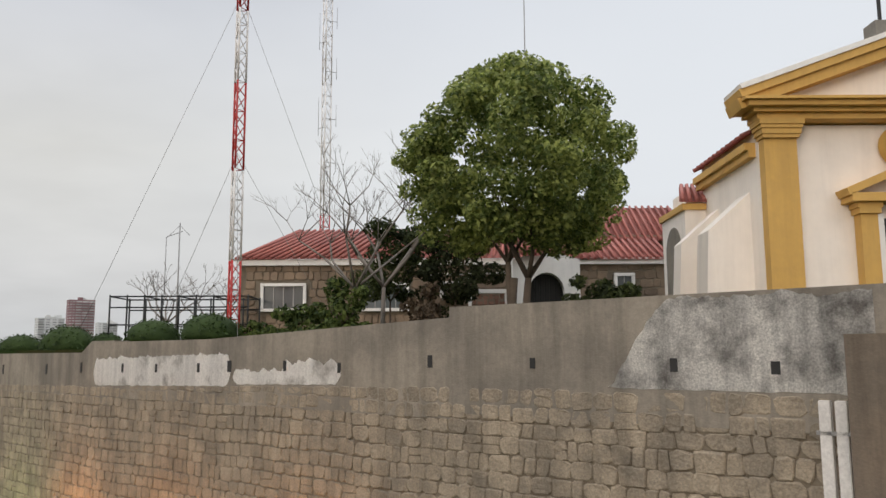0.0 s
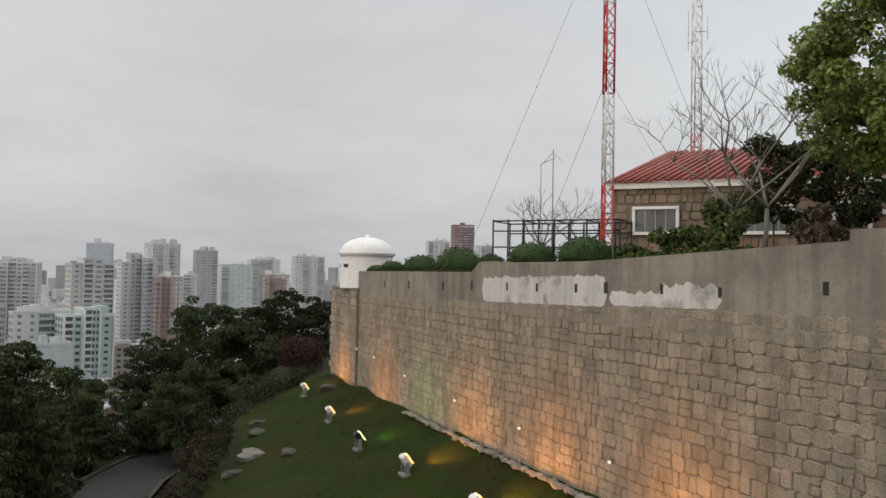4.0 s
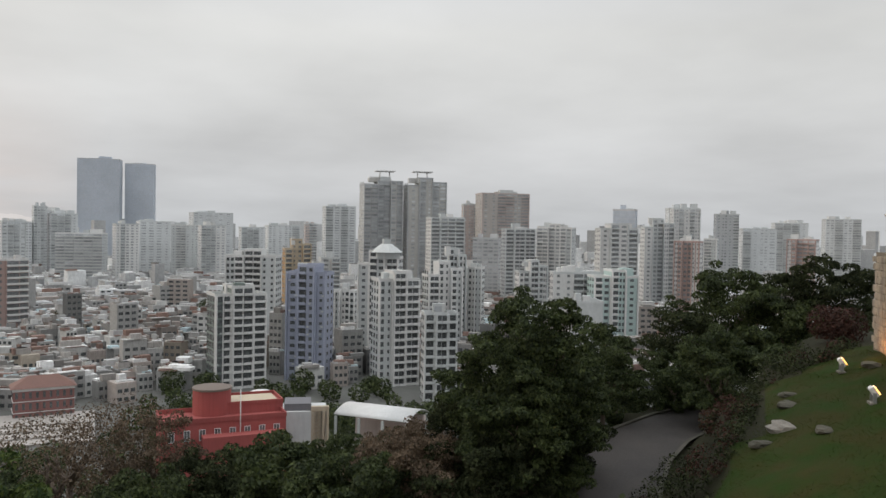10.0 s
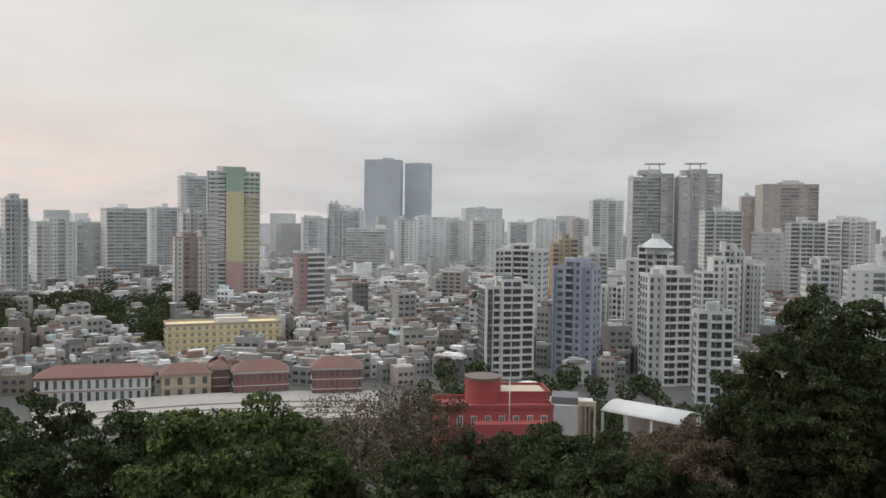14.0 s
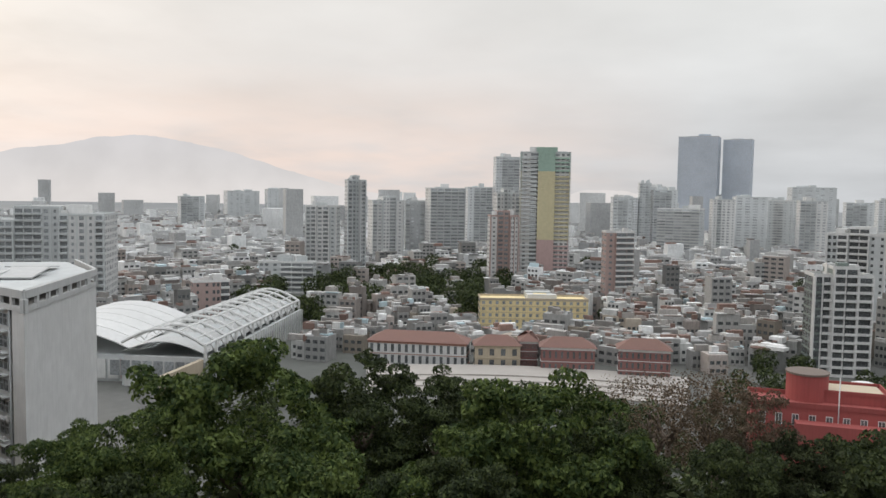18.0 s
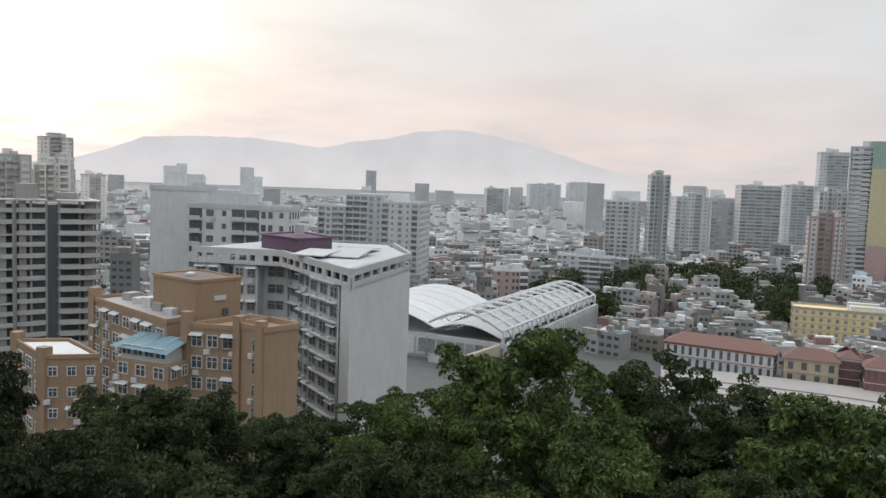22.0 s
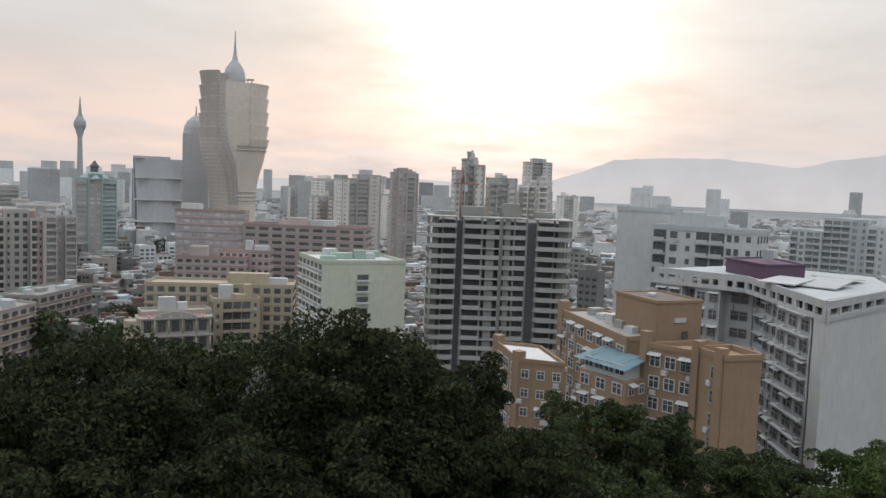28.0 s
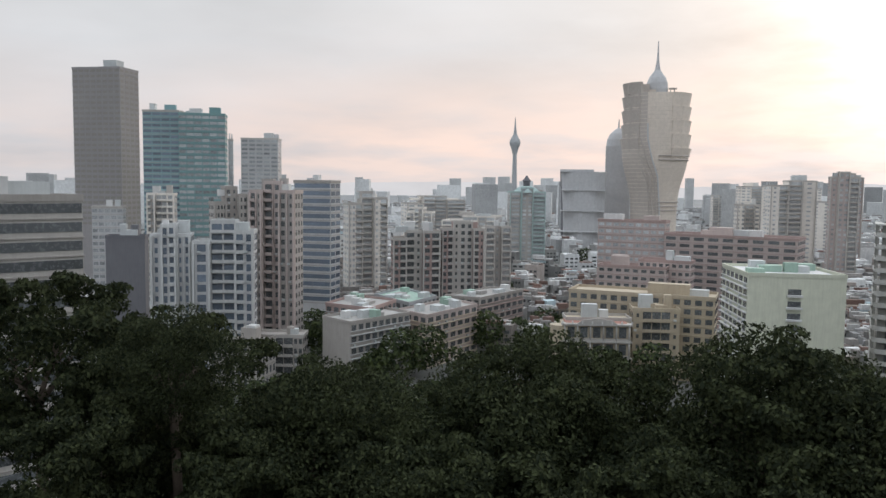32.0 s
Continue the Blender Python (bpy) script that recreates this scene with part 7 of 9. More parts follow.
def street():
    bm = B()
    for az0, az1, d0, d1 in ((196, 172, 236, 262), (181, 176, 262, 620)):
        last = None
        for i in range(25):
            k = i / 24
            az, d = az0 + (az1 - az0) * k, d0 + (d1 - d0) * k
            row = (bm.verts.new(around(az, d - 5, CITY_Z + 0.15)), bm.verts.new(around(az, d + 5, CITY_Z + 0.15))) if d1 - d0 < 60 else (bm.verts.new(around(az + 0.8, d, CITY_Z + 0.2)), bm.verts.new(around(az - 0.8, d, CITY_Z + 0.2)))
            if last:
                bm.faces.new((last[0], row[0], row[1], last[1]))
            last = row
    structure("street", bm, M["asphalt"], "grey asphalt city street", "road")
    g = random.Random(6)
    paints = [material("car_paint_%s" % n, c, tuple(v * 0.9 for v in c), rough=0.3, scale=1, spec=0.6, grain=0.2) for n, c in (("white", (0.7, 0.7, 0.7)), ("silver", (0.4, 0.41, 0.42)), ("dark", (0.05, 0.05, 0.06)), ("red", (0.35, 0.04, 0.04)))]
    names = ("white", "silver", "dark", "red")
    for i in range(16):
        k = i / 15
        az, d = 195 - 18 * k + g.uniform(-0.2, 0.2), 236 + 24 * k + g.choice((-2.6, 2.6))
        c = g.choices((0, 1, 2, 3), (4, 3, 3, 1))[0]
        t = thing("car", "small %s car on the city street" % names[c], "car", placed(az, d, 0, CITY_Z + 0.2), group="cars on the street")
        part("body", box(B(), 0, 0, 0.3, 4.2, 1.75, 0.65, 0, 0.15), paints[c], t)
        part("cabin", box(B(), -0.2, 0, 0.92, 2.3, 1.55, 0.55, 0, 0.18), PANE, t)
        for x in (-1.3, 1.3):
            for y in (-0.8, 0.8):
                bm = B()
                tube(bm, (x, y - 0.1, 0.32), (x, y + 0.1, 0.32), 0.32, 0.32, 12)
                part("wheel", bm, M["dark"], t)


street()


def plaza():
    """Pale paving with low curved steps before the row of old halls."""
    bm = B()
    for k, (d0, d1) in enumerate(((252, 258), (258, 264), (264, 270), (270, 286))):
        last = None
        for i in range(31):
            az = 86 + 23 * i / 30
            sag = 3.0 * math.sin(math.pi * i / 30)
            row = [bm.verts.new(around(az, d, CITY_Z + z)) for d, z in ((d0 + sag, 0.1 + 0.5 * k), (d0 + sag, 0.6 + 0.5 * k), (d1 + sag, 0.6 + 0.5 * k))]
            if last:
                for j in range(2):
                    bm.faces.new((last[j], row[j], row[j + 1], last[j + 1]))
            last = row
    bmesh.ops.recalc_face_normals(bm, faces=bm.faces)
    structure("plaza", bm, P["warmgrey"], "pale paved plaza with low curved steps", "pavement")


plaza()


# ---- low houses, greenery, distance ----
def many_boxes(name, rows, mat, label, category="buildings"):
    """Rows of x, y, z, width, depth, height, turn as one mesh."""
    r = np.array(rows)
    u = np.array([(-1, -1, 0), (1, -1, 0), (1, 1, 0), (-1, 1, 0), (-1, -1, 1), (1, -1, 1), (1, 1, 1), (-1, 1, 1)], float) * (0.5, 0.5, 1)
    v = u[None] * r[:, None, 3:6]
    c, s = np.cos(r[:, 6])[:, None], np.sin(r[:, 6])[:, None]
    x, y = v[..., 0] * c - v[..., 1] * s, v[..., 0] * s + v[..., 1] * c
    v = np.stack([x, y, v[..., 2]], -1) + r[:, None, :3]
    q = np.array([(0, 1, 5, 4), (1, 2, 6, 5), (2, 3, 7, 6), (3, 0, 4, 7), (4, 5, 6, 7)])
    f = (q[None] + 8 * np.arange(len(r))[:, None, None]).reshape(-1, 4)
    me = bpy.data.meshes.new(name)
    me.from_pydata(v.reshape(-1, 3).tolist(), [], f.tolist())
    me.materials.append(mat)
    return tagged(new(name, me), label, category, kind="stuff")


def low_city():
    g = random.Random(17)
    walls = {k: [] for k in ("pale", "grey", "white", "pinkish", "cream", "haze")}
    roofs = {k: [] for k in ("roof", "rust", "white", "lightblue", "pale", "far_roof")}
    panes = []
    n = 0
    while n < 11500:
        az = g.uniform(24, 222)
        d = 190 * (2200 / 190) ** g.random() if az < 150 else 300 * (2200 / 300) ** g.random()
        p = around(az, d)
        if any((p - q).xy.length < r for q, r in BLOCKED) and d < 700:
            continue
        if 84 < az < 118 and d < 306 or d < 250 or az < 84 and d < 318:
            continue
        if 98 < az < 116 and 395 < d < 560 and g.random() < 0.85:
            continue
        if 172 < az < 184 and 300 < d < 700 and g.random() < 0.5:
            continue
        small = 0.56 if d < 520 else 0.78
        w, dep, h = small * g.uniform(8, 17) * (1 + d / 2500), small * g.uniform(8, 15) * (1 + d / 2500), g.choice((8, 9, 10, 11, 12, 12, 15)) * g.uniform(0.9, 1.1)
        if d < 300 and 72 > az:
            h = min(h, 10)
        elif d < 345 or az > 158 and d < 520:
            h = min(h, 9) * g.uniform(0.75, 1.15)
        elif g.random() < 0.06:
            h *= 1.8
        a = radians(az) + (0.35 if int(az / 9) % 2 else -0.4) + g.uniform(-0.1, 0.1)
        # farther houses and roofs get paler paint that stands in for haze
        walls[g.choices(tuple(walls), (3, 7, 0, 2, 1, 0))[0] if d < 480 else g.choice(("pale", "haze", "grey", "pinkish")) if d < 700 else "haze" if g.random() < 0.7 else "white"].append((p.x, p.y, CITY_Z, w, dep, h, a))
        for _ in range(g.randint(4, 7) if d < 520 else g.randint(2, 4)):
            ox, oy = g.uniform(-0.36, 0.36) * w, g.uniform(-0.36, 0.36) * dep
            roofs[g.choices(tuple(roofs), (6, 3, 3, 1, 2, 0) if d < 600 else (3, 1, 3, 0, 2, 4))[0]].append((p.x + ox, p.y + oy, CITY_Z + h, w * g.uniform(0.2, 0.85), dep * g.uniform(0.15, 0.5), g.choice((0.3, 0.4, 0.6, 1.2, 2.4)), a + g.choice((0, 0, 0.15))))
        if d < 700:
            fx, fy = math.sin(a), -math.cos(a)
            for f in range(int(h / 3)):
                for k in (-0.32, 0, 0.32):
                    panes.append((p.x + fx * dep / 2 + math.cos(a) * k * w, p.y + fy * dep / 2 + math.sin(a) * k * w, CITY_Z + f * 3 + 1, w * 0.2, 0.2, 1.3, a))
        n += 1
    words = {"pale": "pale grey", "grey": "grey", "white": "whitewashed", "pinkish": "pinkish", "cream": "cream", "haze": "haze-paled far"}
    for k, rows in walls.items():
        many_boxes("low_houses", rows, ISLAND[k], "dense %s low houses filling the old town" % words[k])
    for k, rows in roofs.items():
        many_boxes("roof_clutter", rows, ISLAND[k], "sheds and sheet roofs on the low houses", "roofs")
    many_boxes("low_house_windows", panes, PANE, "small dark windows of the low houses", "windows")
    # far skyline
    # its haze is in the pale base colour
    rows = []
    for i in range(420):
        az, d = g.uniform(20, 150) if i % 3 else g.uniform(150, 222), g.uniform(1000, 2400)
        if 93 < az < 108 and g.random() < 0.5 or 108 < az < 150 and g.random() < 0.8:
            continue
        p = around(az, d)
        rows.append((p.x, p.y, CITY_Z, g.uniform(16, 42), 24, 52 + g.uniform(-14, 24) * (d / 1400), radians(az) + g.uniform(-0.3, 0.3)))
    many_boxes("distant_skyline", rows, ISLAND["haze"], "distant apartment towers along the horizon, paled by painted haze")
    clumps = []
    for i in range(420):
        if i % 5 in (1, 2):
            az, d = g.uniform(99, 118), g.uniform(380, 640)
        elif i % 5 == 3:
            az, d = g.uniform(168, 197), g.uniform(238, 340)
        else:
            az, d = g.uniform(60, 215), g.uniform(240, 900)
        p = around(az, d)
        if any((p - q).xy.length < r * 0.75 for q, r in BLOCKED) or az < 150 and d < 345:
            continue
        r = g.uniform(3.5, 7.5)
        clumps.append(((p.x, p.y, CITY_Z + r * 1.3), (r, r, r)))
    tagged(new("city_trees", leaf_cloud("city_trees", clumps, 130000, 1.6, M["leaf"], 9)), "dark green trees between the city houses", "trees", kind="stuff")


def foot_woods():
    """Woods at the foot of the hill, before the first streets."""
    g = random.Random(41)
    clumps = []
    while len(clumps) < 800:
        az, d = g.uniform(38, 214), g.uniform(100, 335)
        if az > 168 and d > 236:
            continue
        p = around(az, d)
        if 84 < az < 118 and d > 238 or az < 84 and d > 320:
            continue
        if any((p - q).xy.length < r * 0.8 for q, r in BLOCKED) or 118 < az < 160 and d > 92 and d < 330 and g.random() < 0.6:
            continue
        r = g.uniform(2.6, 5.0)
        clumps.append(((p.x, p.y, ground_height(p.x, p.y) + r * 0.9), (r, r, r * 0.9)))
    tagged(new("foot_woods", leaf_cloud("foot_woods", clumps, 240000, 1.15, M["leaf"], 19)), "mixed green woods at the foot of the hill", "trees", kind="stuff")


foot_woods()
ISLAND = {}
for key in ("pale", "grey", "white", "pinkish", "cream", "roof", "rust", "lightblue", "haze", "far_roof"):
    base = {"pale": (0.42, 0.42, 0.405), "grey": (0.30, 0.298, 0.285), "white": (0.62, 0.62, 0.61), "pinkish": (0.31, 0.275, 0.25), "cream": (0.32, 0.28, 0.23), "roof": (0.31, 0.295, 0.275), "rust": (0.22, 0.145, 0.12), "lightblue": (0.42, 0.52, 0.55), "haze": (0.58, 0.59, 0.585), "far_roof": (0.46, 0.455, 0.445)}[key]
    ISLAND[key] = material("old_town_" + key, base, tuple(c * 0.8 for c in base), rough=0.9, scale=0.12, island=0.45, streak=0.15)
low_city()

# hills across the water
RIDGE = ((86, -0.3), (91, 0.55), (93.2, 0.62), (95.5, -0.1), (107, -0.2), (111.4, 0.7), (115.3, 1.8), (118.3, 2.75), (121, 3.3), (124, 3.75), (127, 3.5), (129, 2.95), (131.5, 2.6), (133.8, 2.05), (136, 2.3), (138.7, 2.55), (142, 2.5), (145.6, 2.3), (148, 1.3), (150.5, 0.5), (154, 0.2), (160, 0.4), (168, 0.1), (176, -0.2), (186, 0.25), (194, 0.1), (205, -0.3), (215, -0.5))


def hills():
    m = bpy.data.materials.new("hazy_hills")
    m.use_nodes = True
    m.node_tree.nodes.clear()
    k = Nodes(m.node_tree)
    pos = k.add("ShaderNodeNewGeometry").outputs["Position"]
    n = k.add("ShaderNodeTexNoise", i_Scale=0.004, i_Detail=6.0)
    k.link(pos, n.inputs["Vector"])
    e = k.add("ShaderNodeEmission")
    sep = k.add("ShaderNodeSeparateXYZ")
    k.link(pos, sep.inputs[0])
    # haze painted into the emission: paler towards the foot of the hills
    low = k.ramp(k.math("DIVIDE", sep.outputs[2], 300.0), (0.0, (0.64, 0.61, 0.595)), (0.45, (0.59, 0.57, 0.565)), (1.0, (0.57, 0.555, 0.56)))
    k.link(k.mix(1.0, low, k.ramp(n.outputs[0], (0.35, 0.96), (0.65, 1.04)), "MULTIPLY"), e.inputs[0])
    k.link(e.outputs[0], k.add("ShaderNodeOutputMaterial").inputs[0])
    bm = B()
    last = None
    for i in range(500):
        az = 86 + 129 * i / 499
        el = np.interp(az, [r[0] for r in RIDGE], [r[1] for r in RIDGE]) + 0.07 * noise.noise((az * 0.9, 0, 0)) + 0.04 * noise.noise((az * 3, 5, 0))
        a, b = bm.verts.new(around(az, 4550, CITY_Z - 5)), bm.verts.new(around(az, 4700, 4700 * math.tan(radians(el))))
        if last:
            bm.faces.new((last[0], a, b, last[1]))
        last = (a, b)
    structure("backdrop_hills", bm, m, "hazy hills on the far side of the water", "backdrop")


hills()

# ---- the terrace: house, gate, chapel, masts, plants ----
def ribbed_roof(parent, corners, ribs, name="roof", mat="red_tile"):
    """A pitched roof slope between an eave line and a ridge line, with a rounded tile row at each rib."""
    a, b, c, d = (Vector(v) for v in corners)
    bm = B()
    vs = [bm.verts.new(v) for v in (a, b, c, d)]
    f = bm.faces.new(vs)
    bmesh.ops.solidify(bm, geom=[f], thickness=0.10)
    bmesh.ops.recalc_face_normals(bm, faces=bm.faces)
    slope = part(name, bm, M[mat], parent)
    for i in range(ribs):
        k = (i + 0.5) / ribs
        bm = B()
        tube(bm, a + (b - a) * k + Vector((0, 0, 0.05)), d + (c - d) * k + Vector((0, 0, 0.05)), 0.055, 0.055, 6)
        part("roof_tile", bm, M[mat], slope)
    return slope


def framed_window(parent, x, z, w, h, y, bars=3):
    win = part("window", box(B(), x, y, z, w, 0.05, h), M["glass"], parent)
    for dx, dz, lx, lz in ((0, -0.06, w + 0.2, 0.1), (0, h - 0.02, w + 0.2, 0.1), (-w / 2 - 0.05, 0, 0.1, h), (w / 2 + 0.05, 0, 0.1, h)):
        part("frame", box(B(), x + dx, y - 0.06, z + dz, lx, 0.14, lz), M["white_paint"], win)
    for i in range(1, bars + 1):
        part("bar", box(B(), x - w / 2 + w * i / (bars + 1), y - 0.03, z, 0.03, 0.05, h), M["steel"], win)


def house():
    Y = 27.0
    t = thing("stone_house", "low granite-block house with a red tiled roof", "house")
    wall = part("wall", box(B(), 0.4, Y + 3.0, 0.1, 14.6, 6.0, 3.05), M["mortar"], t)
    # stone facing, around the openings
    holes = ((-6.25, -4.6, 1.4, 2.5), (-2.8, -1.1, 1.4, 2.6), (5.8, 6.6, 1.9, 2.8), (2.2, 4.4, 0.0, 3.0))
    verts, faces = [], []
    BROWN = [block_mesh("brown_block", STONE_W[i], 0.30, 0.05, i, M["house_stone"]) for i in range(32)]
    made, r = 0, random.Random(4)
    z = 0.2
    while z < 3.0:
        x = -6.9 + r.uniform(0, 0.2)
        while x < 7.5:
            i = r.randrange(32)
            w = STONE_W[i] * 1.25
            c = x + w / 2
            if not any(a - 0.1 < c < b + 0.1 and lo - 0.25 < z < hi - 0.05 for a, b, lo, hi in holes):
                m = Matrix.Translation((c, Y, z)) @ Matrix.Rotation(math.pi, 4, "Z") @ Matrix.Diagonal((1.25, 1, 0.98, 1))
                if made < 220 and c < -1.0 and z > 0.7:
                    o = part("stone", BROWN[i], None, wall)
                    o.matrix_world = m
                    made += 1
                else:
                    k = len(verts)
                    verts.extend(m @ v.co for v in STONES[i].vertices)
                    faces.extend(tuple(k + q for q in p.vertices) for p in STONES[i].polygons)
            x += w
        z += 0.295
    me = bpy.data.meshes.new("stone_facing")
    me.from_pydata(verts, [], faces)
    me.materials.append(M["house_stone"])
    tagged(part("stone_facing", me, None, t), "brown granite block facing", kind="stuff")
    part("cornice", box(B(), 0.4, Y - 0.06, 3.06, 14.9, 0.3, 0.2), M["white_paint"], t, "white painted cornice")
    ribbed_roof(t, ((-7.1, Y - 0.3, 3.26), (5.4, Y - 0.3, 3.26), (5.4, Y + 3.2, 4.75), (-5.5, Y + 3.2, 4.75)), 46)
    ribbed_roof(t, ((-7.1, Y + 6.3, 3.26), (-7.1, Y - 0.3, 3.26), (-5.5, Y + 3.2, 4.75), (-5.5, Y + 3.3, 4.75)), 14)
    part("upper_wall", box(B(), 6.9, Y + 4.2, 0.2, 4.4, 4.0, 4.2), M["house_stone"], t)
    ribbed_roof(t, ((4.6, Y + 1.9, 4.15), (9.2, Y + 1.9, 4.15), (9.2, Y + 4.4, 5.85), (4.6, Y + 4.4, 5.85)), 18)
    ribbed_roof(t, ((4.6, Y - 0.3, 3.2), (7.9, Y - 0.3, 3.2), (7.9, Y + 1.9, 4.15), (4.6, Y + 1.9, 4.15)), 14)
    framed_window(t, -5.42, 1.55, 1.35, 0.82, Y - 0.05)
    framed_window(t, -1.95, 1.55, 1.4, 0.85, Y - 0.05)
    framed_window(t, 6.2, 2.05, 0.5, 0.62, Y - 0.05, 1)
    # outdoor cooling unit
    ac = thing("air_conditioner", "white outdoor air-conditioning unit on the house wall", "air conditioner", Matrix.Translation((0.28, Y - 0.28, 1.92)))
    part("casing", box(B(), 0, 0, 0, 0.74, 0.32, 0.54, 0, 0.02), M["white_steel"], ac)
    bm = B()
    bmesh.ops.create_cone(bm, cap_ends=True, segments=24, radius1=0.2, radius2=0.2, depth=0.03, matrix=Matrix.Translation((-0.1, -0.17, 0.27)) @ Matrix.Rotation(math.pi / 2, 4, "X"))
    part("fan_grille", bm, M["dark"], ac)
    part("hub", box(B(), -0.1, -0.2, 0.22, 0.1, 0.02, 0.1), M["white_steel"], ac)
    for x in (-0.28, 0.28):
        part("bracket", box(B(), x, 0.1, -0.06, 0.05, 0.5, 0.05), M["steel"], ac)
    # white pipe along the eaves
    pipe = thing("pipe", "white conduit running along the house wall", "pipe", Matrix.Translation((0, Y - 0.12, 0)))
    part("run", tube(B(), (-0.6, 0, 2.72), (2.2, 0, 2.78), 0.04, 0.04, 8), M["white_steel"], pipe)
    part("drop", tube(B(), (1.0, 0, 2.75), (0.7, 0, 2.2), 0.03, 0.03, 8), M["white_steel"], pipe)


house()


M["house_brick"] = material("brown_red_brick", (0.27, 0.14, 0.10), (0.20, 0.11, 0.08), rough=0.9, scale=5, each=0.2)


def gateway():
    t = thing("gateway", "white-rendered arched gateway with a small tiled cap", "gate", Matrix.Translation((3.25, 24.9, 0.2)))
    bm = B()
    outline = [(-1.05, 0), (-0.55, 0), (-0.55, 1.75)] + [(-0.55 * math.cos(a), 1.75 + 0.6 * math.sin(a)) for a in np.linspace(0.15, math.pi - 0.15, 11)] + [(0.55, 1.75), (0.55, 0), (1.05, 0), (1.05, 2.75), (0.5, 2.95), (-0.5, 2.95), (-1.05, 2.75)]
    a = [bm.verts.new((x, -0.25, z)) for x, z in outline]
    f = bm.faces.new(a)
    r = bmesh.ops.extrude_face_region(bm, geom=[f])
    bmesh.ops.translate(bm, vec=(0, 0.5, 0), verts=[v for v in r["geom"] if isinstance(v, bmesh.types.BMVert)])
    bmesh.ops.recalc_face_normals(bm, faces=bm.faces)
    part("arch", bm, M["white_paint"], t)
    leafs = part("door", box(B(), 0, 0.18, 0, 1.1, 0.06, 2.35), M["dark"], t, "dark iron gate leaf")
    for i in range(7):
        part("bar", box(B(), -0.48 + i * 0.16, 0.12, 0, 0.03, 0.03, 2.2), M["black_iron"], leafs)
    ribbed_roof(t, ((-1.2, -0.5, 2.85), (-0.1, -0.5, 2.85), (-0.1, 0.1, 3.45), (-1.2, 0.1, 3.45)), 6, "cap")
    # open-work brick screen beside it
    s = thing("screen_wall", "white-framed lattice brick screen by the gateway", "wall", Matrix.Translation((1.45, 25.2, 0.2)))
    for x, z, w, h in ((0, 0, 1.25, 0.12), (0, 1.75, 1.25, 0.12), (-0.58, 0.12, 0.1, 1.63), (0.58, 0.12, 0.1, 1.63)):
        part("frame", box(B(), x, 0, z, w, 0.22, h), M["white_paint"], s)
    for i in range(6):
        for j in range(9):
            part("brick", box(B(), -0.44 + i * 0.176, 0, 0.13 + j * 0.18, 0.10 if (i + j) % 2 else 0.16, 0.12, 0.16 if (i + j) % 2 else 0.09), M["house_brick"], s)


gateway()


